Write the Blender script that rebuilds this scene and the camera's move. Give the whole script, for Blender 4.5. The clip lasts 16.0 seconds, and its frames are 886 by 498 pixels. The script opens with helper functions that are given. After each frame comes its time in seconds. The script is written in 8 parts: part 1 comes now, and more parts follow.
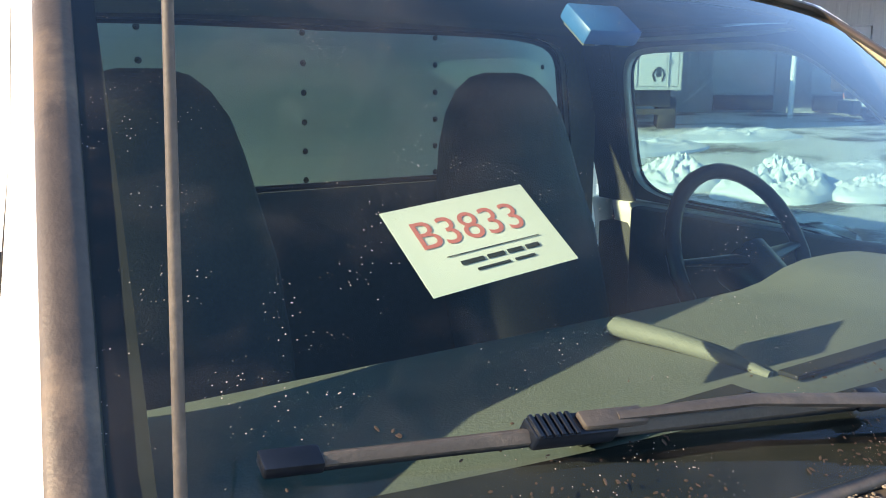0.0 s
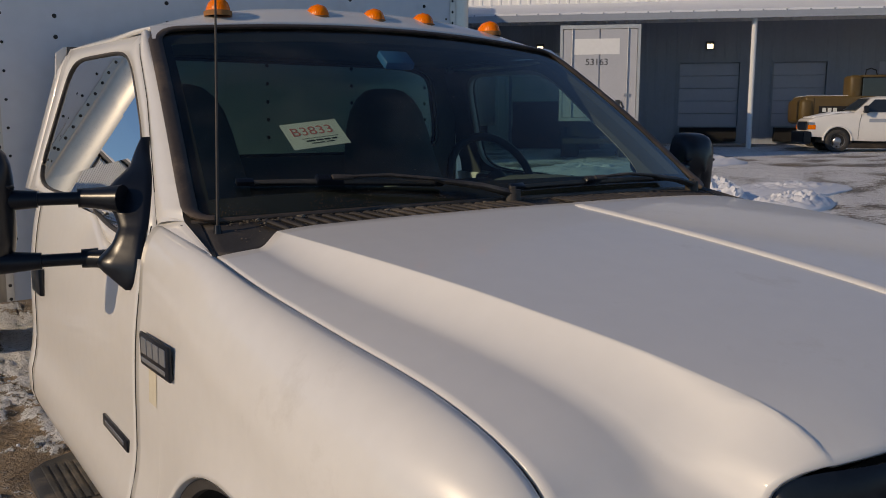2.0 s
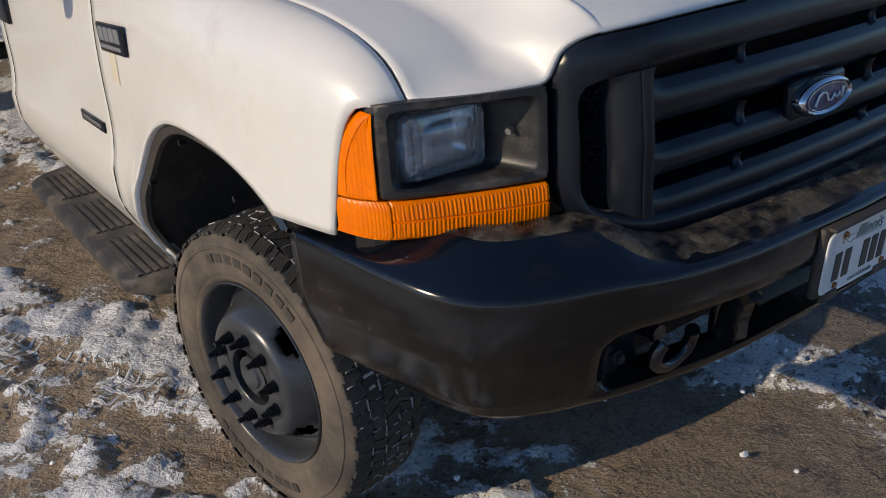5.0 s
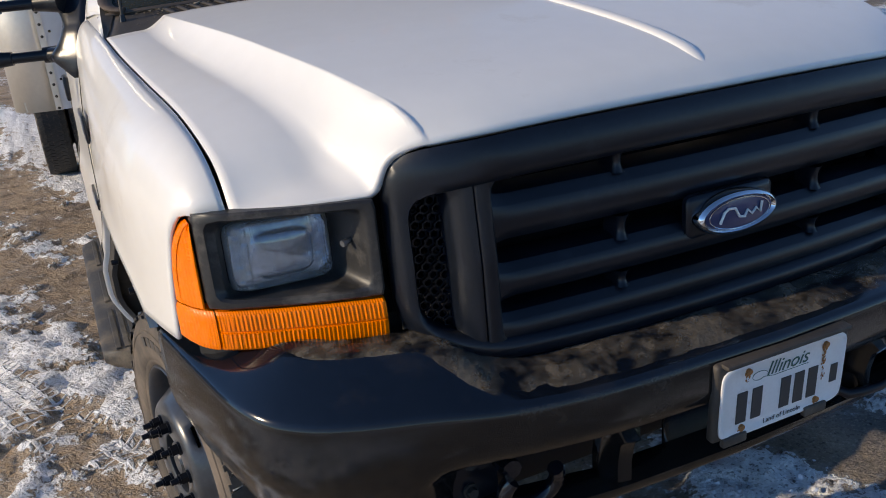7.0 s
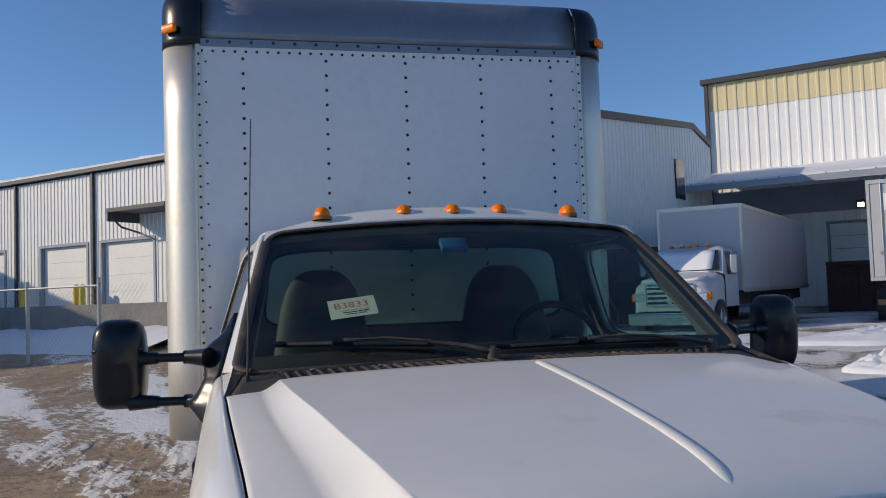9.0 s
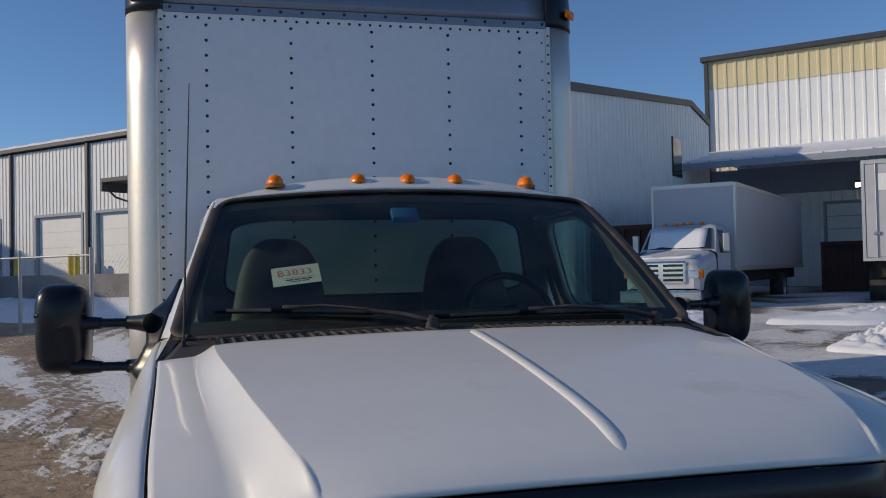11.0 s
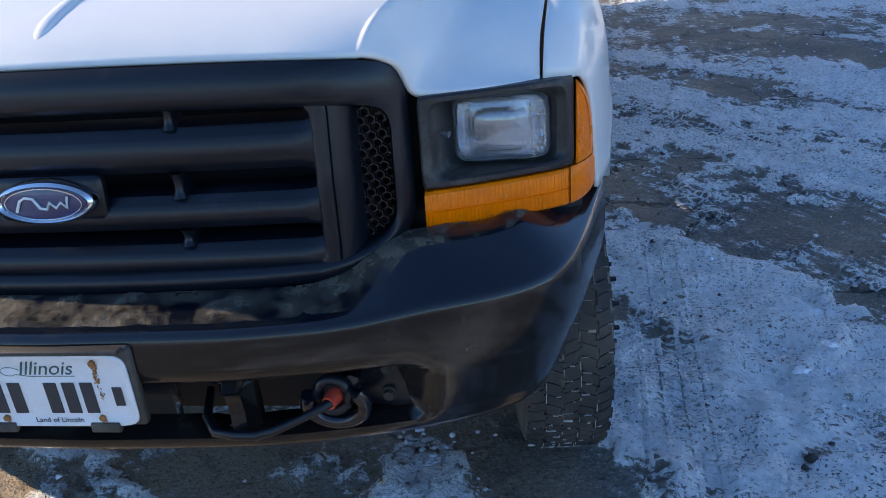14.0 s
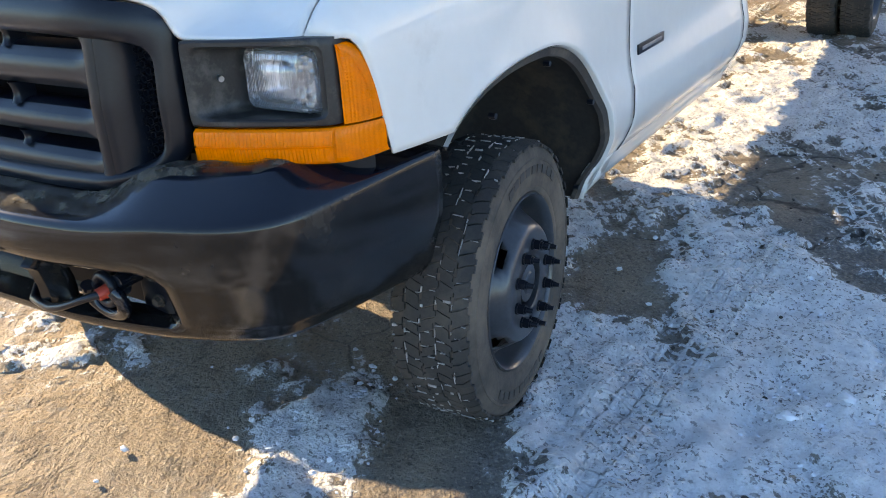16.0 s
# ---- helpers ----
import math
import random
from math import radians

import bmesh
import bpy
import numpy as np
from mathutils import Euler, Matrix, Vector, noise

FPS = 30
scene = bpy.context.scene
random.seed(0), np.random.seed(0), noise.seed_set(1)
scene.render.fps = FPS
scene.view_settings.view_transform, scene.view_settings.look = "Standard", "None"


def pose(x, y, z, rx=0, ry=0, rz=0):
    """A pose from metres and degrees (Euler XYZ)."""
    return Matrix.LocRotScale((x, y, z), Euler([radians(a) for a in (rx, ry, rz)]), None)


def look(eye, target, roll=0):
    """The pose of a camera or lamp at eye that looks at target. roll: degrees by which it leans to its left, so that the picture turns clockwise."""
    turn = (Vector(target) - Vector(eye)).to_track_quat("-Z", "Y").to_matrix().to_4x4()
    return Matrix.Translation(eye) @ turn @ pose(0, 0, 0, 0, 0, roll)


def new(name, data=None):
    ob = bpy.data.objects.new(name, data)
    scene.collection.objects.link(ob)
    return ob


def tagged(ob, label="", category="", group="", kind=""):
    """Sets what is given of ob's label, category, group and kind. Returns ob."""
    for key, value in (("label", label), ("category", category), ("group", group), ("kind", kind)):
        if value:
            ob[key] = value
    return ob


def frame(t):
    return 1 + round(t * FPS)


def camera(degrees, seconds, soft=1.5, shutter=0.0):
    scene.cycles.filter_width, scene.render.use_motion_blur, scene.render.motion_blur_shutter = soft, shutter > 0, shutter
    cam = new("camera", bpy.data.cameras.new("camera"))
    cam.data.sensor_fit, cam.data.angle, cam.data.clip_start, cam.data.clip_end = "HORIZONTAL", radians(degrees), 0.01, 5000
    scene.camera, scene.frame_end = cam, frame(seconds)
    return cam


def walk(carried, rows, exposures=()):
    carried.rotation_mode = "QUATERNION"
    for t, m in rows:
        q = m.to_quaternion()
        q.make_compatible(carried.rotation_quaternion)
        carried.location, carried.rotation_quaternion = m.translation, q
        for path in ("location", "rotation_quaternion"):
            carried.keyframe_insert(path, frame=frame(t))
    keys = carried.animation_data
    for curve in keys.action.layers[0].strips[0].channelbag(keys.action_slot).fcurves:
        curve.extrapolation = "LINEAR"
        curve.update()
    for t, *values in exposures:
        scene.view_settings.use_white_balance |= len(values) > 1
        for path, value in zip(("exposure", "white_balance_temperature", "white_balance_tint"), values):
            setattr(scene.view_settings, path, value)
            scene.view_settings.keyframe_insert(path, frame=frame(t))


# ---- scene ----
cam = camera(55.0, 16.0, soft=1.0)
PATH = [
    (0, (-1.0, 1.029, 1.852), (0.092, 2.661, 1.47), 0.2),
    (0.5, (-1.129, 0.696, 1.826), (0.037, 2.296, 1.539), -0.1),
    (1, (-1.292, 0.297, 1.808), (-0.155, 1.917, 1.516), -0.3),
    (1.5, (-1.467, -0.082, 1.782), (-0.341, 1.544, 1.489), 0.3),
    (2, (-1.573, -0.463, 1.746), (-0.449, 1.164, 1.445), 0.0),
    (2.5, (-1.713, -0.734, 1.746), (-0.597, 0.892, 1.415), -1.1),
    (3, (-1.806, -0.841, 1.718), (-0.715, 0.762, 1.231), -3.1),
    (3.5, (-1.821, -0.881, 1.686), (-0.747, 0.686, 1.061), -4.6),
    (3.7, (-1.833, -0.883, 1.667), (-0.758, 0.66, 0.988), -4.8),
    (5.8, (-1.482, -1.054, 1.592), (-0.456, 0.441, 0.749), -4.1),
    (6, (-1.427, -1.08, 1.599), (-0.405, 0.436, 0.788), -4.0),
    (6.5, (-1.247, -1.109, 1.606), (-0.329, 0.497, 0.845), -4.7),
    (7, (-1.102, -1.155, 1.618), (-0.363, 0.574, 0.938), -5.5),
    (7.5, (-0.991, -1.261, 1.665), (-0.466, 0.601, 1.156), -3.3),
    (8, (-0.935, -1.323, 1.698), (-0.453, 0.591, 1.371), -3.4),
    (8.5, (-0.899, -1.34, 1.725), (-0.429, 0.599, 1.588), -2.2),
    (8.7, (-0.903, -1.353, 1.742), (-0.442, 0.593, 1.709), -2.1),
    (9.7, (-0.84, -1.378, 1.742), (-0.375, 0.568, 2.0), -1.6),
    (10.8, (-0.76, -1.393, 1.725), (-0.305, 0.548, 1.881), -1.3),
    (11, (-0.695, -1.4, 1.715), (-0.241, 0.547, 1.763), -1.2),
    (11.5, (-0.497, -1.34, 1.684), (-0.037, 0.592, 1.448), -1.8),
    (12, (-0.252, -1.365, 1.654), (0.191, 0.518, 1.147), -2.0),
    (12.5, (0.046, -1.454, 1.639), (0.417, 0.397, 0.979), -0.8),
    (13, (0.307, -1.43, 1.601), (0.564, 0.422, 0.891), -1.1),
    (13.5, (0.571, -1.353, 1.584), (0.591, 0.489, 0.804), -2.7),
    (14, (0.875, -1.341, 1.56), (0.648, 0.488, 0.784), -4.0),
    (14.5, (1.198, -1.318, 1.546), (0.815, 0.457, 0.707), -3.1),
    (15, (1.468, -1.191, 1.509), (0.966, 0.535, 0.632), -3.0),
    (15.5, (1.719, -1.093, 1.515), (1.01, 0.56, 0.64), -3.6),
    (16, (2.017, -1.006, 1.523), (1.023, 0.516, 0.69), -3.1),
]
EXPOSURES = [
    (0.0, 1.72, 8700, 12), (0.5, 0.2, 8480, 14), (1.0, -0.66, 9080, 16), (1.5, -0.82, 8900, 16), (2.0, -0.95, 7980, 13), (2.5, -0.88, 7480, 10), (3.5, -0.58, 7280, 10),
    (6.0, -0.35, 7280, 10), (7.0, -0.05, 7230, 10), (8.0, -0.3, 7130, 10), (8.5, -0.38, 7080, 10), (11.0, -0.70, 7030, 10), (11.5, -0.5, 7300, 10), (12.0, -0.14, 7080, 10), (12.5, 0.5, 7230, 10),
    (13.0, 0.8, 7200, 10), (13.5, 0.85, 7150, 10), (14.0, 0.9, 7080, 10), (14.5, 1.2, 7580, 10), (15.0, 1.50, 7680, 10), (15.5, 1.58, 8450, 10), (16.0, 1.58, 9300, 10)]
walk(cam, [(t, look(eye, target, roll)) for t, eye, target, roll in PATH], EXPOSURES)

# ---- light ----
SUN_EL, SUN_BACK = 22.0, 7.0
sun_dir = Vector((-math.cos(radians(SUN_EL)) * math.cos(radians(SUN_BACK)), math.cos(radians(SUN_EL)) * math.sin(radians(SUN_BACK)), math.sin(radians(SUN_EL))))
world = bpy.data.worlds.new("world")
scene.world = world
world.use_nodes = True
wn = world.node_tree.nodes
sky = wn.new("ShaderNodeTexSky")
sky.sky_type = "NISHITA"
sky.sun_disc = False
sky.sun_elevation = radians(SUN_EL)
sky.sun_rotation = math.atan2(sun_dir.x, sun_dir.y)
sky.air_density, sky.dust_density, sky.ozone_density = 1.0, 0.0, 6.5
sky.altitude = 1800
wn["Background"].inputs["Strength"].default_value = 0.185
world.node_tree.links.new(sky.outputs[0], wn["Background"].inputs["Color"])
sun = new("sun", bpy.data.lights.new("sun", "SUN"))
sun.data.energy, sun.data.angle, sun.data.color = 4.0, radians(0.5), (1.0, 0.86, 0.68)
sun.matrix_world = look(sun_dir * 50, (0, 0, 0))


# ---- materials ----
def mat(name, color, rough=0.5, metal=0.0, vary=0.12, scale=6.0, bump=0.0, bump_scale=60.0, coat=0.0, dirt=None, dirt_amount=0.0, dirt_scale=3.0, spec=0.5, emit=None, rand=0.0):
    """A procedural surface: base colour with variation at two scales, dirt blotches and fine relief."""
    m = bpy.data.materials.new(name)
    m.use_nodes = True
    nt = m.node_tree
    n, l = nt.nodes, nt.links
    b = n["Principled BSDF"]
    b.inputs["Roughness"].default_value, b.inputs["Metallic"].default_value = rough, metal
    b.inputs["Coat Weight"].default_value, b.inputs["Coat Roughness"].default_value = coat, 0.06
    b.inputs["Specular IOR Level"].default_value = spec
    tc = n.new("ShaderNodeTexCoord")
    co = tc.outputs["Object"]
    n1 = n.new("ShaderNodeTexNoise")
    n1.inputs["Scale"].default_value, n1.inputs["Detail"].default_value = scale, 6
    l.new(co, n1.inputs["Vector"])
    n2 = n.new("ShaderNodeTexNoise")
    n2.inputs["Scale"].default_value, n2.inputs["Detail"].default_value = scale * 12, 4
    l.new(co, n2.inputs["Vector"])
    add = n.new("ShaderNodeMath")
    add.operation = "ADD"
    l.new(n1.outputs[0], add.inputs[0])
    l.new(n2.outputs[0], add.inputs[1])
    mr = n.new("ShaderNodeMapRange")
    mr.inputs["From Min"].default_value, mr.inputs["From Max"].default_value = 0.6, 1.4
    mr.inputs["To Min"].default_value, mr.inputs["To Max"].default_value = 1 - vary, 1 + vary
    l.new(add.outputs[0], mr.inputs["Value"])
    mul = n.new("ShaderNodeVectorMath")
    mul.operation = "SCALE"
    mul.inputs[0].default_value = color
    last = mr.outputs[0]
    if rand:
        oi = n.new("ShaderNodeObjectInfo")
        r2 = n.new("ShaderNodeMapRange")
        r2.inputs["To Min"].default_value, r2.inputs["To Max"].default_value = 1 - rand, 1 + rand
        l.new(oi.outputs["Random"], r2.inputs["Value"])
        mm = n.new("ShaderNodeMath")
        mm.operation = "MULTIPLY"
        l.new(last, mm.inputs[0])
        l.new(r2.outputs[0], mm.inputs[1])
        last = mm.outputs[0]
    l.new(last, mul.inputs["Scale"])
    colour = mul.outputs[0]
    if dirt:
        n3 = n.new("ShaderNodeTexNoise")
        n3.inputs["Scale"].default_value, n3.inputs["Detail"].default_value, n3.inputs["Roughness"].default_value = dirt_scale, 9, 0.7
        l.new(co, n3.inputs["Vector"])
        r = n.new("ShaderNodeMapRange")
        r.inputs["From Min"].default_value, r.inputs["From Max"].default_value = 0.62 - 0.3 * dirt_amount, 0.8 - 0.2 * dirt_amount
        r.inputs["To Max"].default_value = min(1.0, 0.4 + dirt_amount)
        l.new(n3.outputs[0], r.inputs["Value"])
        mx = n.new("ShaderNodeMix")
        mx.data_type = "RGBA"
        mx.inputs[7].default_value = (*dirt, 1)
        l.new(r.outputs[0], mx.inputs[0])
        l.new(colour, mx.inputs[6])
        colour = mx.outputs[2]
        rr = n.new("ShaderNodeMapRange")
        rr.inputs["To Min"].default_value, rr.inputs["To Max"].default_value = rough, min(0.95, rough + 0.4)
        l.new(r.outputs[0], rr.inputs["Value"])
        l.new(rr.outputs[0], b.inputs["Roughness"])
    l.new(colour, b.inputs["Base Color"])
    if bump:
        nb = n.new("ShaderNodeTexNoise")
        nb.inputs["Scale"].default_value, nb.inputs["Detail"].default_value = bump_scale, 5
        l.new(co, nb.inputs["Vector"])
        bp = n.new("ShaderNodeBump")
        bp.inputs["Strength"].default_value, bp.inputs["Distance"].default_value = bump, 0.01
        l.new(nb.outputs[0], bp.inputs["Height"])
        l.new(bp.outputs[0], b.inputs["Normal"])
    if emit:
        b.inputs["Emission Color"].default_value, b.inputs["Emission Strength"].default_value = (*emit[:3], 1), emit[3]
    return m


def glass_mat(name, tint, gloss=0.04, dust=0.0, rough=0.0):
    """Thin pane: tinted see-through, a Fresnel mirror on top, and a film of dust specks."""
    m = bpy.data.materials.new(name)
    m.use_nodes = True
    nt = m.node_tree
    n, l = nt.nodes, nt.links
    n.remove(n["Principled BSDF"])
    out = n["Material Output"]
    tr = n.new("ShaderNodeBsdfTransparent")
    tr.inputs[0].default_value = (*tint, 1)
    gl = n.new("ShaderNodeBsdfGlossy")
    gl.inputs["Roughness"].default_value = rough
    fr = n.new("ShaderNodeFresnel")
    fr.inputs["IOR"].default_value = 1.5
    mx = n.new("ShaderNodeMixShader")
    l.new(fr.outputs[0], mx.inputs[0])
    l.new(tr.outputs[0], mx.inputs[1])
    l.new(gl.outputs[0], mx.inputs[2])
    last = mx.outputs[0]
    if dust:
        tc = n.new("ShaderNodeTexCoord")
        a = n.new("ShaderNodeTexNoise")
        a.inputs["Scale"].default_value, a.inputs["Detail"].default_value, a.inputs["Roughness"].default_value = 5, 8, 0.7
        v = n.new("ShaderNodeTexVoronoi")
        v.inputs["Scale"].default_value = 170
        l.new(tc.outputs["Object"], a.inputs["Vector"])
        l.new(tc.outputs["Object"], v.inputs["Vector"])
        r1 = n.new("ShaderNodeMapRange")
        r1.inputs["From Min"].default_value, r1.inputs["From Max"].default_value, r1.inputs["To Max"].default_value = 0.45, 0.8, dust
        l.new(a.outputs[0], r1.inputs["Value"])
        r2 = n.new("ShaderNodeMapRange")
        r2.inputs["From Min"].default_value, r2.inputs["From Max"].default_value, r2.inputs["To Min"].default_value, r2.inputs["To Max"].default_value = 0.06, 0.16, 0.7, 0.0
        l.new(v.outputs[0], r2.inputs["Value"])
        s = n.new("ShaderNodeTexNoise")
        s.inputs["Scale"].default_value = 14
        l.new(tc.outputs["Object"], s.inputs["Vector"])
        s2 = n.new("ShaderNodeMapRange")
        s2.inputs["From Min"].default_value, s2.inputs["From Max"].default_value = 0.5, 0.62
        l.new(s.outputs[0], s2.inputs["Value"])
        k = n.new("ShaderNodeMath")
        k.operation = "MULTIPLY"
        l.new(r2.outputs[0], k.inputs[0])
        l.new(s2.outputs[0], k.inputs[1])
        t = n.new("ShaderNodeMath")
        t.operation = "ADD"
        t.use_clamp = True
        l.new(k.outputs[0], t.inputs[0])
        l.new(r1.outputs[0], t.inputs[1])
        df = n.new("ShaderNodeBsdfDiffuse")
        df.inputs[0].default_value = (0.55, 0.5, 0.44, 1)
        m2 = n.new("ShaderNodeMixShader")
        l.new(t.outputs[0], m2.inputs[0])
        l.new(last, m2.inputs[1])
        l.new(df.outputs[0], m2.inputs[2])
        last = m2.outputs[0]
    l.new(last, out.inputs["Surface"])
    return m


M_WHITE = mat("white_paint", (0.80, 0.78, 0.74), 0.32, vary=0.03, scale=2.0, coat=0.6, dirt=(0.45, 0.40, 0.33), dirt_amount=0.06, dirt_scale=2.2)
M_BLACK = mat("black_plastic", (0.005, 0.0075, 0.013), 0.29, vary=0.3, scale=9, bump=0.02, bump_scale=300, dirt=(0.034, 0.040, 0.050), dirt_amount=0.06, dirt_scale=8, spec=0.40)
M_TRIM = mat("faded_black_trim", (0.048, 0.042, 0.037), 0.6, vary=0.25, scale=12, bump=0.1, bump_scale=250, dirt=(0.22, 0.18, 0.14), dirt_amount=0.3, dirt_scale=7)
M_BUMPER = mat("black_bumper_paint", (0.004, 0.0065, 0.012), 0.14, vary=0.3, scale=5, dirt=(0.036, 0.031, 0.026), dirt_amount=0.17, dirt_scale=4, coat=0.35, spec=0.45)
M_BUMPER_FACE = mat("dusty_bumper_face", (0.0092, 0.0092, 0.0096), 0.14, vary=0.25, scale=4, bump=0.015, bump_scale=220, dirt=(0.042, 0.036, 0.029), dirt_amount=0.28, dirt_scale=3.5, spec=0.5)
M_HOOD = mat("dulled_white_paint", (0.78, 0.765, 0.735), 0.42, vary=0.03, scale=1.5, coat=0.25, dirt=(0.52, 0.48, 0.42), dirt_amount=0.10, dirt_scale=4.5)
M_DIRT = mat("dried_mud", (0.19, 0.158, 0.12), 0.9, vary=0.35, scale=14, bump=0.4, bump_scale=60, dirt=(0.09, 0.075, 0.06), dirt_amount=0.25, dirt_scale=18)
M_SEAL = mat("weathered_rubber", (0.065, 0.050, 0.040), 0.5, vary=0.25, scale=6, bump=0.08, bump_scale=200, dirt=(0.24, 0.17, 0.12), dirt_amount=0.35, dirt_scale=5)
M_RUBBER = mat("tyre_rubber", (0.035, 0.034, 0.033), 0.75, vary=0.25, scale=10, bump=0.15, bump_scale=120, dirt=(0.11, 0.092, 0.075), dirt_amount=0.40, dirt_scale=7)
M_SIDEWALL = mat("dusty_sidewall", (0.058, 0.050, 0.043), 0.8, vary=0.3, scale=7, bump=0.12, bump_scale=150, dirt=(0.17, 0.135, 0.105), dirt_amount=0.75, dirt_scale=4)
M_RIM = mat("black_rim_paint", (0.045, 0.05, 0.058), 0.28, vary=0.25, scale=8, dirt=(0.12, 0.105, 0.09), dirt_amount=0.15, dirt_scale=6, coat=0.3)
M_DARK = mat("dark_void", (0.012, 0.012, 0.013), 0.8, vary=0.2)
M_UNDER = mat("underbody", (0.03, 0.028, 0.026), 0.85, vary=0.35, scale=5, dirt=(0.13, 0.10, 0.07), dirt_amount=0.4, dirt_scale=4)
M_STEP = mat("muddy_step_plastic", (0.035, 0.033, 0.031), 0.6, vary=0.3, scale=10, bump=0.1, bump_scale=200, dirt=(0.20, 0.165, 0.125), dirt_amount=0.45, dirt_scale=6)
M_STEEL = mat("steel", (0.42, 0.42, 0.43), 0.35, 0.9, vary=0.15, scale=10)
M_CHROME = mat("chrome", (0.75, 0.76, 0.78), 0.12, 1.0, vary=0.04)
M_BLUE = mat("blue_plastic", (0.03, 0.16, 0.42), 0.4, vary=0.08)
M_EMBLEM = mat("emblem_blue", (0.02, 0.035, 0.11), 0.25, vary=0.1, coat=0.6)
M_PLATE = mat("plate_white", (0.74, 0.75, 0.76), 0.4, vary=0.05, scale=14, dirt=(0.35, 0.22, 0.10), dirt_amount=0.05, dirt_scale=12)
M_INK = mat("dark_ink", (0.03, 0.035, 0.04), 0.5, vary=0.1)
M_GREEN_INK = mat("green_ink", (0.03, 0.10, 0.085), 0.5, vary=0.1)
M_RED_INK = mat("red_ink", (0.70, 0.20, 0.20), 0.6, vary=0.08)
M_RUST = mat("rust", (0.30, 0.13, 0.04), 0.85, vary=0.4, scale=30)
M_PAPER = mat("white_paper", (0.80, 0.82, 0.80), 0.7, vary=0.03)
M_CLOTH = mat("grey_vinyl", (0.055, 0.055, 0.055), 0.7, vary=0.2, scale=10, bump=0.2, bump_scale=200)
M_DASH = mat("grey_dash", (0.165, 0.175, 0.16), 0.65, vary=0.1, scale=10, bump=0.15, bump_scale=300)
M_CABIN = mat("dark_cabin_trim", (0.09, 0.09, 0.088), 0.75, vary=0.15)
M_BOX = mat("box_panel", (0.70, 0.71, 0.73), 0.42, vary=0.05, scale=1.6, dirt=(0.45, 0.43, 0.40), dirt_amount=0.08, dirt_scale=1.5, coat=0.2)
# dull white for the trailer; on the parked truck it stands for shade
M_DULL_SHADED = mat("dull_shaded_white", (0.50, 0.51, 0.54), 0.5, vary=0.05, scale=1.6, dirt=(0.35, 0.34, 0.32), dirt_amount=0.15, dirt_scale=1.5)
M_ALU = mat("brushed_aluminium", (0.66, 0.63, 0.575), 0.42, 0.65, vary=0.06, scale=4, dirt=(0.4, 0.37, 0.32), dirt_amount=0.1, dirt_scale=2)


def lens_mat():
    """Moulded sealed-beam glass: fine upright flutes and prism blocks before a bright bowl."""
    m = mat("fluted_reflector", (0.72, 0.75, 0.80), 0.16, 0.95, vary=0.12, scale=20)
    n, l = m.node_tree.nodes, m.node_tree.links
    tc = n.new("ShaderNodeTexCoord")
    w = n.new("ShaderNodeTexWave")
    w.inputs["Scale"].default_value, w.inputs["Distortion"].default_value = 55, 0.3
    l.new(tc.outputs["Object"], w.inputs["Vector"])
    br = n.new("ShaderNodeTexBrick")
    br.inputs["Scale"].default_value, br.inputs["Mortar Size"].default_value = 30, 0.06
    mp = n.new("ShaderNodeMapping")
    mp.inputs["Rotation"].default_value = (radians(90), 0, 0)
    l.new(tc.outputs["Object"], mp.inputs["Vector"])
    l.new(mp.outputs[0], br.inputs["Vector"])
    ad = n.new("ShaderNodeMath")
    ad.operation = "ADD"
    l.new(w.outputs["Fac"], ad.inputs[0])
    l.new(br.outputs["Fac"], ad.inputs[1])
    bp = n.new("ShaderNodeBump")
    bp.inputs["Strength"].default_value, bp.inputs["Distance"].default_value = 0.10, 0.004
    l.new(ad.outputs[0], bp.inputs["Height"])
    l.new(bp.outputs[0], n["Principled BSDF"].inputs["Normal"])
    return m


def amber_mat():
    """Moulded amber plastic with fine upright ribs and paler prism blocks."""
    m = mat("amber_plastic", (1.0, 0.205, 0.0), 0.26, vary=0.18, scale=30, coat=0.12, spec=0.22, dirt=(0.80, 0.14, 0.0), dirt_amount=0.3, dirt_scale=11)
    n, l = m.node_tree.nodes, m.node_tree.links
    tc = n.new("ShaderNodeTexCoord")
    w = n.new("ShaderNodeTexWave")
    w.inputs["Scale"].default_value, w.inputs["Distortion"].default_value = 70, 0.0
    l.new(tc.outputs["Object"], w.inputs["Vector"])
    ad = n.new("ShaderNodeMath")
    ad.operation = "ADD"
    l.new(w.outputs["Fac"], ad.inputs[0])
    ad.inputs[1].default_value = 0.0
    bp = n.new("ShaderNodeBump")
    bp.inputs["Strength"].default_value, bp.inputs["Distance"].default_value = 0.3, 0.0016
    l.new(ad.outputs[0], bp.inputs["Height"])
    l.new(bp.outputs[0], n["Principled BSDF"].inputs["Normal"])
    return m


M_AMBER = amber_mat()
M_LENSBACK = lens_mat()


def lamp_glass():
    """Moulded lamp glass, faintly hazed."""
    m = mat("clear_lamp_glass", (0.80, 0.86, 0.92), 0.06, vary=0.10, scale=22, coat=0.0)
    b = m.node_tree.nodes["Principled BSDF"]
    b.inputs["Transmission Weight"].default_value, b.inputs["IOR"].default_value, b.inputs["Metallic"].default_value = 0.80, 1.3, 0.17
    return m


M_LENS = lamp_glass()
M_BEZEL = mat("dusty_black_bezel", (0.020, 0.020, 0.021), 0.42, vary=0.3, scale=14, bump=0.05, bump_scale=260, dirt=(0.17, 0.155, 0.135), dirt_amount=0.30, dirt_scale=9)


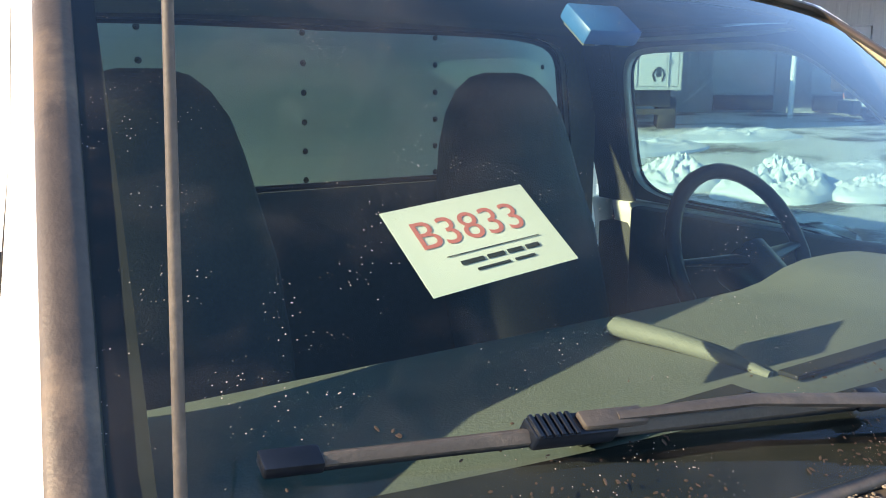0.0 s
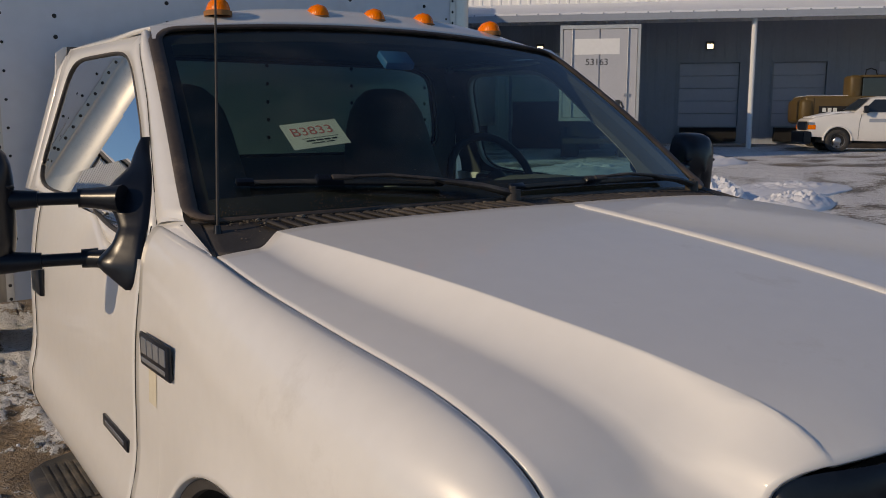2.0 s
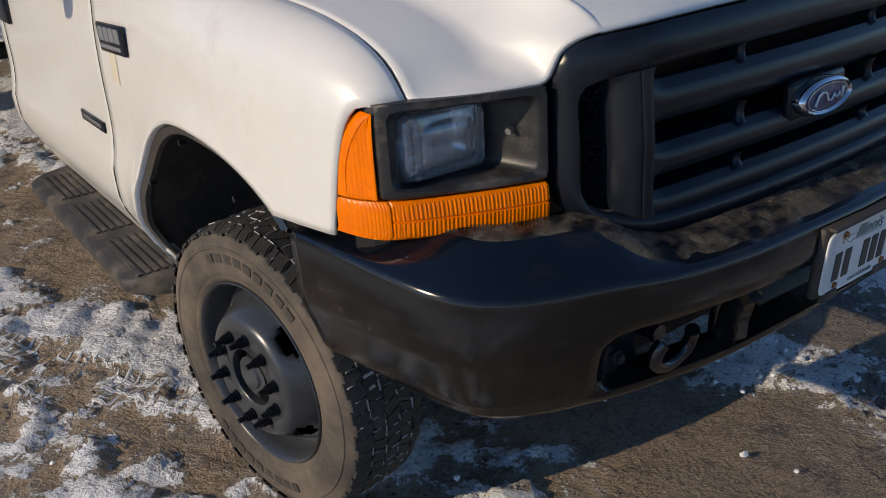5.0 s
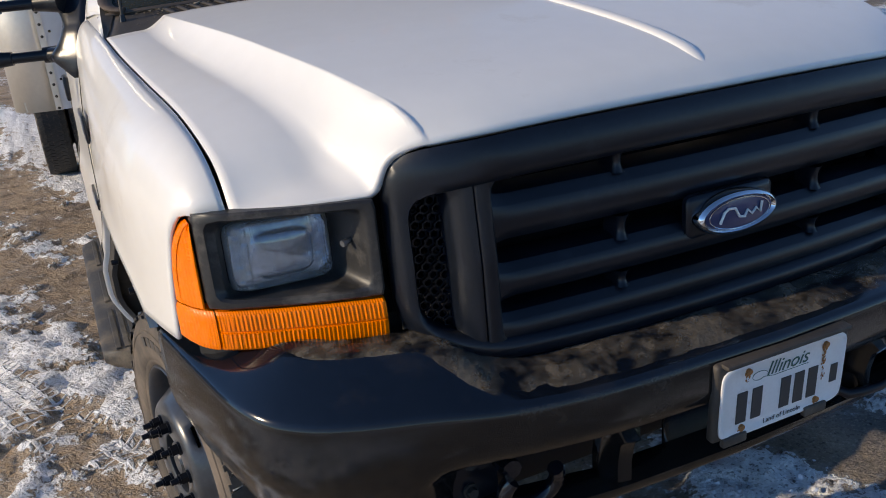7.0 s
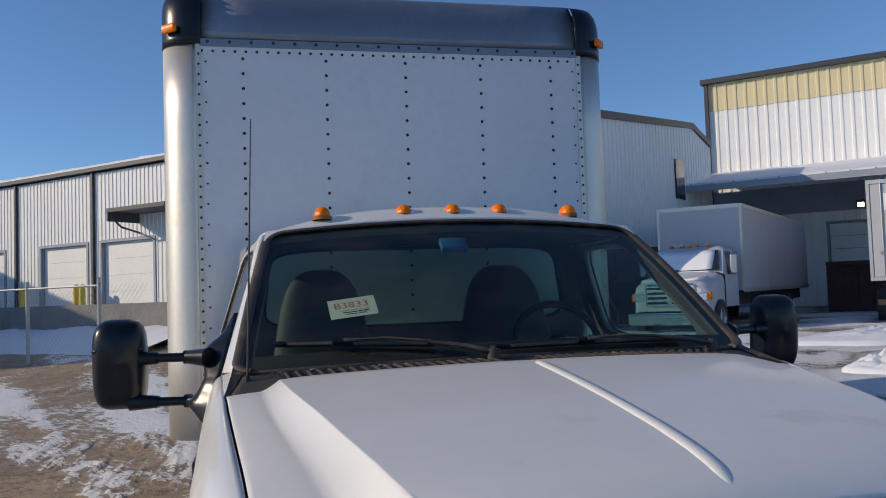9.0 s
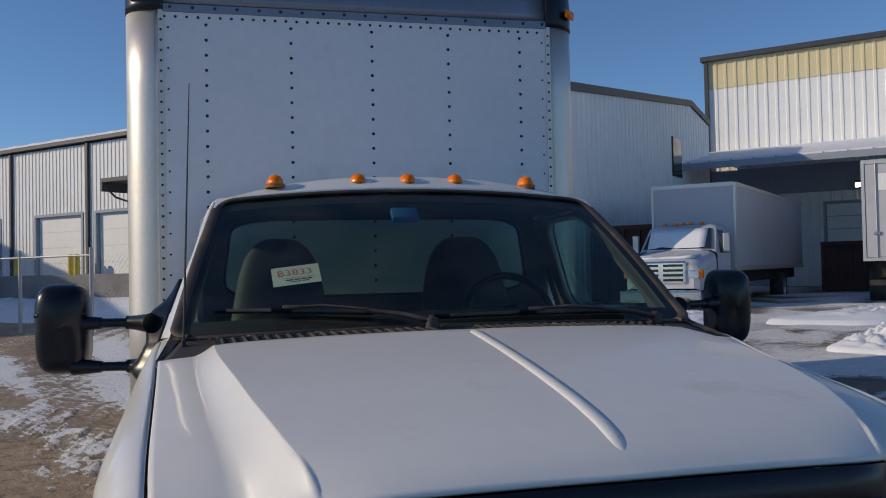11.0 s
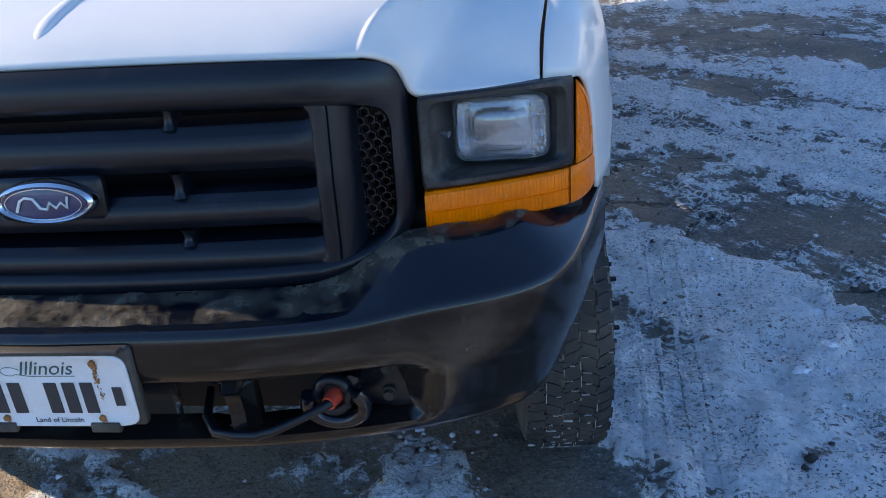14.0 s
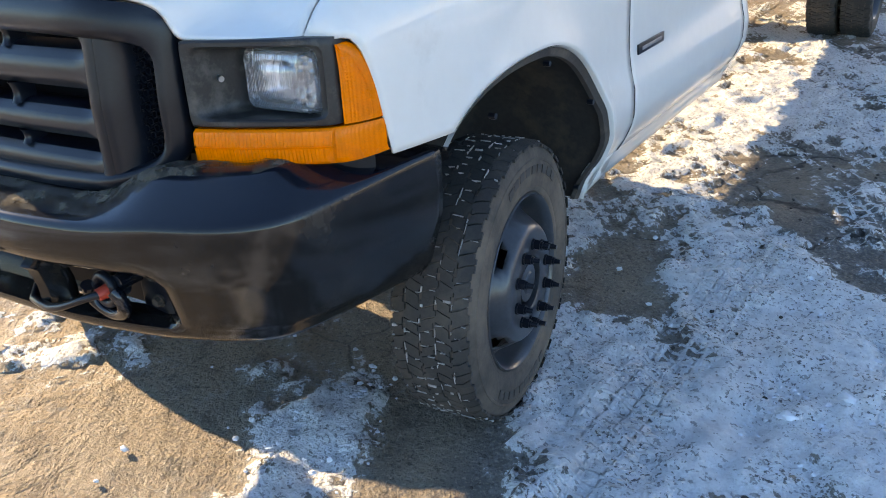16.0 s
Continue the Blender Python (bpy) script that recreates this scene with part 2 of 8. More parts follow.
def crust_mat():
    """A ragged film of dried mud that thins out to nothing."""
    m = mat("dried_mud_film", (0.095, 0.080, 0.062), 0.9, vary=0.45, scale=16, bump=0.5, bump_scale=50, dirt=(0.045, 0.038, 0.032), dirt_amount=0.2, dirt_scale=22)
    n, l = m.node_tree.nodes, m.node_tree.links
    tc = n.new("ShaderNodeTexCoord")
    t = n.new("ShaderNodeTexNoise")
    t.inputs["Scale"].default_value, t.inputs["Detail"].default_value, t.inputs["Roughness"].default_value = 13, 6, 0.65
    l.new(tc.outputs["Object"], t.inputs["Vector"])
    r = n.new("ShaderNodeMapRange")
    r.inputs["From Min"].default_value, r.inputs["From Max"].default_value, r.inputs["To Max"].default_value = 0.42, 0.60, 0.9
    l.new(t.outputs[0], r.inputs["Value"])
    l.new(r.outputs[0], n["Principled BSDF"].inputs["Alpha"])
    return m


M_CRUST = crust_mat()
M_TEAL = mat("white_siding", (0.85, 0.85, 0.83), 0.55, vary=0.05, scale=0.6, dirt=(0.50, 0.48, 0.44), dirt_amount=0.08, dirt_scale=0.5)
# on the dock's lower wall this blue-grey carries the canopy's shade
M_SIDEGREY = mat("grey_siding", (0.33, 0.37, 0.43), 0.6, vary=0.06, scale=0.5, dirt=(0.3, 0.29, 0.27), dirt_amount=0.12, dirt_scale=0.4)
M_CREAM = mat("cream_siding", (0.72, 0.62, 0.38), 0.6, vary=0.06, scale=0.6)
M_DARKTRIM = mat("dark_roof_trim", (0.05, 0.055, 0.065), 0.5, vary=0.2)
# white doors, greyed and blued for the shade under the canopy
M_DOOR_SHADED = mat("shaded_dock_door", (0.48, 0.51, 0.58), 0.5, vary=0.05, scale=0.8)
M_CONC = mat("weathered_concrete", (0.22, 0.21, 0.20), 0.9, vary=0.25, scale=1.2, bump=0.3, bump_scale=20, dirt=(0.08, 0.08, 0.08), dirt_amount=0.3, dirt_scale=1.0)
M_GALV = mat("galvanised_steel", (0.36, 0.37, 0.38), 0.45, 0.7, vary=0.1)
M_SNOW = mat("snow", (0.82, 0.84, 0.88), 0.6, vary=0.05, scale=3, bump=0.5, bump_scale=12, dirt=(0.55, 0.50, 0.44), dirt_amount=0.08, dirt_scale=1.5)
M_SLUSH = mat("grey_slush", (0.50, 0.49, 0.48), 0.7, vary=0.3, scale=30, bump=0.3, bump_scale=200, dirt=(0.20, 0.17, 0.14), dirt_amount=0.5, dirt_scale=14)
M_EARTH = mat("frozen_earth", (0.06, 0.05, 0.042), 0.85, vary=0.4, scale=20, bump=0.4, bump_scale=120)
M_LEAF = mat("brown_leaf_dirt", (0.045, 0.030, 0.022), 0.9, vary=0.5, scale=60)
# yellow darkened far down to stand for shade; the dirt is separate
M_YELLOW_SHADED = mat("shaded_machine_yellow", (0.11, 0.07, 0.02), 0.5, vary=0.2, scale=2, dirt=(0.12, 0.10, 0.07), dirt_amount=0.3, dirt_scale=2)
M_BOLLARD = mat("yellow_bollard_paint", (0.62, 0.50, 0.06), 0.5, vary=0.15)
M_CONTAINER = mat("rusted_container", (0.085, 0.035, 0.028), 0.75, vary=0.35, scale=2, dirt=(0.06, 0.05, 0.045), dirt_amount=0.35, dirt_scale=1.5)
M_GLASS_WS = glass_mat("windscreen_glass", (0.51, 0.73, 0.69), dust=0.05)
M_GLASS = glass_mat("side_glass", (0.44, 0.60, 0.56), dust=0.02)
M_MIRROR = mat("mirror_glass", (0.85, 0.86, 0.88), 0.02, 1.0, vary=0.0)
M_LAMP = mat("lamp_glow", (0.9, 0.85, 0.75), 0.4, emit=(1.0, 0.85, 0.6, 6.0))
M_DARKGLASS = mat("dark_window_glass", (0.02, 0.025, 0.03), 0.06, vary=0.1, coat=0.5)


def ground_mat():
    """Frozen gravel and old asphalt with packed, tracked snow over it."""
    m = bpy.data.materials.new("frozen_yard")
    m.use_nodes = True
    nt = m.node_tree
    n, l = nt.nodes, nt.links
    b = n["Principled BSDF"]
    tc = n.new("ShaderNodeTexCoord")
    co = tc.outputs["Object"]

    def tex(scale, detail=8, rough=0.6, stretch=None, turn=0.0, dist=0.0):
        t = n.new("ShaderNodeTexNoise")
        t.inputs["Scale"].default_value, t.inputs["Detail"].default_value, t.inputs["Roughness"].default_value, t.inputs["Distortion"].default_value = scale, detail, rough, dist
        v = co
        if stretch:
            m1 = n.new("ShaderNodeMapping")
            m1.inputs["Rotation"].default_value = (0, 0, radians(turn))
            l.new(co, m1.inputs["Vector"])
            mp = n.new("ShaderNodeMapping")
            mp.inputs["Scale"].default_value = stretch
            l.new(m1.outputs[0], mp.inputs["Vector"])
            v = mp.outputs[0]
        l.new(v, t.inputs["Vector"])
        return t.outputs[0]

    def rng(src, a, c, lo=0.0, hi=1.0):
        r = n.new("ShaderNodeMapRange")
        r.inputs["From Min"].default_value, r.inputs["From Max"].default_value, r.inputs["To Min"].default_value, r.inputs["To Max"].default_value = a, c, lo, hi
        l.new(src, r.inputs["Value"])
        return r.outputs[0]

    def op(kind, a, c):
        q = n.new("ShaderNodeMath")
        q.operation = kind
        for i, s in enumerate((a, c)):
            if isinstance(s, (int, float)):
                q.inputs[i].default_value = s
            else:
                l.new(s, q.inputs[i])
        return q.outputs[0]

    def mix(f, a, c):
        q = n.new("ShaderNodeMix")
        q.data_type = "RGBA"
        l.new(f, q.inputs[0])
        for i, s in ((6, a), (7, c)):
            if isinstance(s, tuple):
                q.inputs[i].default_value = (*s, 1)
            else:
                l.new(s, q.inputs[i])
        return q.outputs[2]

    sep = n.new("ShaderNodeSeparateXYZ")
    l.new(co, sep.inputs[0])
    east = rng(sep.outputs[0], -1.2, 1.4)
    soil = mix(rng(tex(0.7), 0.40, 0.60), (0.42, 0.305, 0.19), (0.23, 0.165, 0.105))
    soil = mix(rng(tex(3.1, 5), 0.42, 0.58, 0, 0.85), soil, (0.43, 0.315, 0.20))
    soil = mix(rng(tex(7.5, 4), 0.53, 0.62, 0, 0.8), soil, (0.12, 0.085, 0.055))
    soil = mix(east, soil, mix(rng(tex(1.3), 0.4, 0.6), (0.12, 0.117, 0.115), (0.26, 0.215, 0.165)))
    soil = mix(rng(tex(95, 3, 0.6), 0.54, 0.64, 0, 0.6), soil, (0.46, 0.38, 0.30))
    soil = mix(rng(tex(62, 3, 0.6), 0.56, 0.64, 0, 0.7), soil, (0.07, 0.058, 0.048))

    def along(ax, ay, c):
        d = n.new("ShaderNodeVectorMath")
        d.operation = "DOT_PRODUCT"
        d.inputs[1].default_value = (ax, ay, 0)
        l.new(co, d.inputs[0])
        return op("SUBTRACT", d.outputs["Value"], c)

    def prints(x, y, turn, half, length, wear):
        """A tyre's tread pressed into the snow: ribs along the track and rungs across it."""
        c, s = math.cos(radians(turn)), math.sin(radians(turn))
        u, v = along(-s, c, -s * x + c * y), along(c, s, c * x + s * y)
        ribs = rng(op("SINE", op("MULTIPLY", v, 2 * math.pi / 0.066), 0), 0.35, 0.8, 0, 0.55)
        rungs = rng(op("SINE", op("MULTIPLY", op("ADD", u, op("MULTIPLY", op("SINE", op("MULTIPLY", v, 24.0), 0), 0.018)), 2 * math.pi / 0.046), 0), 0.45, 0.85, 0, 0.85)
        mask = op("MULTIPLY", rng(op("ABSOLUTE", v, 0), half - 0.03, half, 1, 0), rng(op("ABSOLUTE", u, 0), length * 0.7, length, 1, 0))
        mask = op("MULTIPLY", mask, rng(wear, 0.34, 0.48))
        return op("MULTIPLY", mask, op("SUBTRACT", op("MAXIMUM", ribs, rungs), 0.45))

    at = n.new("ShaderNodeAttribute")
    at.attribute_name = "snow_depth"
    wear = op("MULTIPLY", tex(2.2, 4), rng(at.outputs["Fac"], 0.30, 0.55))
    tread = prints(1.34, 1.4, -4, 0.14, 1.1, wear)
    for track in ((-1.95, 3.4, 24, 0.15, 2.2), (1.95, 2.35, 30, 0.15, 1.7), (2.55, 3.3, 33, 0.15, 2.4), (-2.5, 4.6, 14, 0.15, 2.6), (0.94, 0.58, 38, 0.12, 0.40)):
        tread = op("ADD", tread, prints(*track, wear))
    crumbs = tex(15, 4, 0.62)
    grit = tex(50, 3, 0.6)
    # the wheels have combed the snow along their way
    east_comb, west_comb = tex(24, 5, 0.6, (0.16, 1, 1), 52), tex(11, 5, 0.6, (0.35, 1, 1), 60)
    comb = op("ADD", op("MULTIPLY", east_comb, east), op("MULTIPLY", west_comb, op("SUBTRACT", 1.0, east)))
    cover = op("ADD", at.outputs["Fac"], op("ADD", op("MULTIPLY", op("SUBTRACT", crumbs, 0.5), rng(east, 0, 1, 0.9, 1.1)), op("MULTIPLY", op("SUBTRACT", grit, 0.5), rng(east, 0, 1, 0.7, 0.9))))
    cover = op("ADD", cover, op("MULTIPLY", op("SUBTRACT", comb, 0.5), 1.5))
    cover = op("ADD", cover, op("MULTIPLY", tread, 0.85))
    snow = rng(cover, 0.475, 0.54)
    film = op("MULTIPLY", rng(cover, 0.18, 0.48, 0, 0.38), rng(east, 0, 1, 0.95, 1.2))
    # old asphalt breaks into plates
    cells = n.new("ShaderNodeTexVoronoi")
    cells.feature = "DISTANCE_TO_EDGE"
    cells.inputs["Scale"].default_value = 1.35
    wob = n.new("ShaderNodeVectorMath")
    wob.operation = "MULTIPLY_ADD"
    wn3 = n.new("ShaderNodeTexNoise")
    wn3.inputs["Scale"].default_value, wn3.inputs["Detail"].default_value = 2.2, 6
    l.new(co, wn3.inputs["Vector"])
    l.new(wn3.outputs["Color"], wob.inputs[0])
    wob.inputs[1].default_value = (0.55, 0.55, 0.0)
    l.new(co, wob.inputs[2])
    l.new(wob.outputs[0], cells.inputs["Vector"])
    cracks = op("MULTIPLY", rng(cells.outputs["Distance"], 0.004, 0.016, 1, 0), op("MULTIPLY", east, rng(tex(0.9, 3), 0.42, 0.55)))
    col = mix(film, soil, (0.47, 0.45, 0.42))
    col = mix(cracks, col, (0.035, 0.03, 0.027))
    white = mix(rng(tex(30, 4, 0.65), 0.38, 0.56), (0.84, 0.84, 0.85), (0.97, 0.98, 0.99))
    pits = rng(tex(46, 2, 0.6), 0.61, 0.65, 0, 0.55)
    white = mix(pits, white, (0.14, 0.125, 0.11))
    white = mix(rng(tex(9, 5, 0.7), 0.56, 0.66, 0, 0.28), white, (0.50, 0.48, 0.46))
    # dark crumbs trodden into the snow by the wheels
    black = op("MULTIPLY", rng(tex(75, 3, 0.55), 0.585, 0.625, 0, 0.85), op("MULTIPLY", east, rng(tex(3.4, 4), 0.40, 0.52)))
    white = mix(black, white, (0.06, 0.055, 0.05))
    col = mix(snow, col, white)
    l.new(col, b.inputs["Base Color"])
    l.new(rng(tex(3), 0.3, 0.7, 0.5, 0.9), b.inputs["Roughness"])
    h = op("ADD", op("ADD", op("MULTIPLY", snow, 1.1), op("MULTIPLY", tread, 2.2)), op("ADD", op("MULTIPLY", tex(30, 5, 0.7), rng(east, 0, 1, 1.3, 2.2)), op("ADD", op("MULTIPLY", tex(110, 3), rng(east, 0, 1, 0.4, 0.8)), op("SUBTRACT", op("MULTIPLY", comb, rng(east, 0, 1, 2.2, 1.4)), op("MULTIPLY", cracks, 1.2)))))
    bp = n.new("ShaderNodeBump")
    bp.inputs["Strength"].default_value, bp.inputs["Distance"].default_value = 0.95, 0.019
    l.new(h, bp.inputs["Height"])
    l.new(bp.outputs[0], b.inputs["Normal"])
    return m


M_GROUND = ground_mat()


# ---- building blocks ----
def part(name, bm, material, parent=None, label="", smooth=0.0, solid=0.0, bevel=0.0):
    me = bpy.data.meshes.new(name)
    if smooth:
        for f in bm.faces:
            f.smooth = True
    bmesh.ops.recalc_face_normals(bm, faces=bm.faces)
    bm.to_mesh(me)
    bm.free()
    me.materials.append(material)
    if smooth and smooth < 180:
        me.set_sharp_from_angle(angle=radians(smooth))
    ob = new(name, me)
    if parent:
        ob.parent = parent
    if solid:
        mod = ob.modifiers.new("thick", "SOLIDIFY")
        mod.thickness, mod.offset = abs(solid), -1 if solid > 0 else 1
    if bevel:
        mod = ob.modifiers.new("edge", "BEVEL")
        mod.width, mod.segments, mod.limit_method = bevel, 2, "ANGLE"
    if label:
        ob["label"] = label
    return ob


def thing(name, label, category, at=None, group=""):
    ob = new(name)
    if at:
        ob.matrix_world = at
    return tagged(ob, label, category, group)


def box(bm, x0, x1, y0, y1, z0, z1, m=None):
    r = bmesh.ops.create_cube(bm, size=1, matrix=Matrix.LocRotScale(((x0 + x1) / 2, (y0 + y1) / 2, (z0 + z1) / 2), None, (abs(x1 - x0), abs(y1 - y0), abs(z1 - z0))))
    if m:
        bmesh.ops.transform(bm, matrix=m, verts=r["verts"])
    return r["verts"]


def rbox(bm, x0, x1, y0, y1, z0, z1, r, m=None, seg=2):
    v = box(bm, x0, x1, y0, y1, z0, z1)
    e = {e for q in v for e in q.link_edges}
    out = bmesh.ops.bevel(bm, geom=list(e), offset=r, segments=seg, profile=0.5, affect="EDGES")
    vs = {q for f in out["faces"] for q in f.verts}
    if m:
        bmesh.ops.transform(bm, matrix=m, verts=list(vs))


def cyl(bm, p, q, r, r2=None, n=16, caps=True):
    p, q = Vector(p), Vector(q)
    d = q - p
    m = Matrix.Translation((p + q) / 2) @ d.to_track_quat("Z", "Y").to_matrix().to_4x4()
    bmesh.ops.create_cone(bm, cap_ends=caps, segments=n, radius1=r, radius2=r if r2 is None else r2, depth=d.length, matrix=m)


def tube(bm, pts, r, n=8, closed=False, flat=1.0):
    """A round or flattened bar along a line of points; r may be one radius or one per point."""
    pts = [Vector(p) for p in pts]
    k = len(pts)
    rs = r if isinstance(r, (list, tuple)) else [r] * k
    rings = []
    for i, p in enumerate(pts):
        a, c = pts[i - 1] if (i or closed) else p, pts[(i + 1) % k] if (i < k - 1 or closed) else p
        t = (c - a).normalized()
        up = Vector((0, 0, 1)) if abs(t.z) < 0.95 else Vector((0, 1, 0))
        s = t.cross(up).normalized()
        w = s.cross(t)
        rings.append([bm.verts.new(p + rs[i] * (math.cos(j * 2 * math.pi / n) * s + flat * math.sin(j * 2 * math.pi / n) * w)) for j in range(n)])
    for i in range(k if closed else k - 1):
        A, B = rings[i], rings[(i + 1) % k]
        for j in range(n):
            bm.faces.new((A[j], A[(j + 1) % n], B[(j + 1) % n], B[j]))
    if not closed:
        bm.faces.new(rings[0])
        bm.faces.new(rings[-1])


def grid(bm, rows, skip=None, close=False):
    """A skin over rows of points; skip(i, j) leaves a cell open."""
    vs = [[bm.verts.new(p) for p in row] for row in rows]
    for i in range(len(vs) - 1):
        k = len(vs[i])
        for j in range(k if close else k - 1):
            if skip and skip(i, j):
                continue
            bm.faces.new((vs[i][j], vs[i][(j + 1) % k], vs[i + 1][(j + 1) % k], vs[i + 1][j]))
    return vs


def curve(knots, t):
    """Smooth value at t through (t, value) knots (monotone cubic)."""
    xs, ys = [k[0] for k in knots], [k[1] for k in knots]
    if t <= xs[0]:
        return ys[0]
    if t >= xs[-1]:
        return ys[-1]
    d = [(ys[i + 1] - ys[i]) / (xs[i + 1] - xs[i]) for i in range(len(xs) - 1)]
    g = [d[0]] + [0 if d[i - 1] * d[i] <= 0 else 2 * d[i - 1] * d[i] / (d[i - 1] + d[i]) for i in range(1, len(d))] + [d[-1]]
    i = max(j for j in range(len(xs) - 1) if xs[j] <= t)
    h = xs[i + 1] - xs[i]
    s = (t - xs[i]) / h
    return (2 * s**3 - 3 * s**2 + 1) * ys[i] + (s**3 - 2 * s**2 + s) * h * g[i] + (-2 * s**3 + 3 * s**2) * ys[i + 1] + (s**3 - s**2) * h * g[i + 1]


def lerp(a, b, t):
    return a + (b - a) * t


def span(a, b, n):
    return [a + (b - a) * i / (n - 1) for i in range(n)]


def ring_panel(bm, outer, inner, per=10):
    """A flat-topological frame between two four-cornered outlines of (u, v) points."""
    def walk_round(q):
        return [tuple(lerp(q[i][c], q[(i + 1) % 4][c], k / per) for c in range(2)) for i in range(4) for k in range(per)]
    return walk_round(outer), walk_round(inner)


def words(name, text, size, m, material, parent, depth=0.0006, align="CENTER"):
    """Lettering in the built-in font as a mesh of its own."""
    c = bpy.data.curves.new(name, "FONT")
    c.body, c.size, c.extrude, c.align_x, c.align_y = text, size, depth, align, "CENTER"
    tmp = bpy.data.objects.new("tmp_text", c)
    scene.collection.objects.link(tmp)
    bpy.context.view_layer.update()
    me = bpy.data.meshes.new_from_object(tmp.evaluated_get(bpy.context.evaluated_depsgraph_get()))
    bpy.data.objects.remove(tmp)
    me.materials.clear()
    me.materials.append(material)
    ob = new(name, me)
    ob.parent = parent
    ob.matrix_local = m
    return ob


YARD = Matrix.Translation((-1, -1, 0)) @ Matrix.Rotation(radians(-45), 4, "Z")


def ground_z(x, y):
    """The yard rises gently towards the dock."""
    d = (x + 1) * 0.7071 + (y + 1) * 0.7071
    s = min(1.0, max(0.0, (d - 5) / 18))
    return 0.62 * s * s * (3 - 2 * s)


# ---- ground ----
# where snow lies packed (+) or has been driven and melted off (-): x, y, radii, amount
SNOW_SPOTS = ((1.5, 1.6, 0.45, 0.8, 0.35), (0.85, 4.0, 0.35, 0.8, 0.45), (1.0, 2.3, 0.35, 0.35, -0.4), (1.75, 2.4, 0.25, 0.3, -0.35), (2.15, 1.95, 0.35, 0.2, 0.35), (2.75, 2.55, 0.5, 0.32, -0.45),
              (0.54, 0.62, 0.20, 0.32, 0.75), (-0.72, 0.36, 0.28, 0.20, 0.30), (0.0, 0.42, 0.28, 0.40, -0.70), (0.1, 0.2, 0.4, 0.2, -0.3), (0.93, 0.55, 0.12, 0.3, -0.25), (0.9, 1.75, 0.28, 0.4, -0.35), (-1.9, 3.6, 0.6, 0.9, 0.5), (-1.75, 2.6, 0.45, 0.5, 0.45), (-1.4, 2.3, 0.25, 0.25, 0.35), (-1.0, 2.7, 0.3, 0.4, -0.35), (-1.25, 4.6, 0.3, 0.4, 0.25), (-1.75, 6.1, 0.6, 0.6, -0.25), (2.4, 0.9, 0.8, 0.8, 0.3), (3.1, 4.7, 0.7, 0.6, 0.25),
              (0.98, 1.95, 0.26, 0.42, -0.55), (1.78, 1.12, 0.35, 0.4, 0.35), (2.06, 1.72, 0.12, 0.30, -0.40), (1.63, 0.73, 0.09, 0.06, -0.55), (1.62, 2.75, 0.22, 0.6, 0.30), (1.0, 1.62, 0.2, 0.3, -0.30), (-1.75, 3.2, 0.45, 0.7, 0.25), (-3.9, 12.4, 1.7, 2.2, -0.40))

# wheel lanes: where a track pressed snow (+) or scraped it off (-): x, y at both ends, half-width, amount
LANES = ((1.62, 2.95, 2.30, 1.80, 0.10, 0.50), (1.42, 2.80, 2.35, 1.38, 0.085, -0.50), (1.75, 3.70, 2.60, 2.20, 0.24, -0.50), (1.95, 4.15, 2.80, 2.95, 0.20, 0.38), (1.22, 2.60, 1.85, 1.05, 0.28, 0.30), (0.78, 1.0, 1.08, 0.42, 0.11, -0.22),
         (2.3, 4.9, 3.6, 2.9, 0.18, -0.40), (3.0, 5.6, 4.6, 3.4, 0.22, 0.35), (-2.35, 5.0, -1.55, 2.6, 0.22, 0.35), (-1.95, 4.6, -1.25, 2.2, 0.14, -0.30), (-3.3, 10.0, -1.6, 5.2, 0.14, 0.32), (-2.2, 9.6, -1.4, 6.2, 0.30, -0.40), (-4.9, 15.0, -2.1, 7.6, 0.13, 0.38))


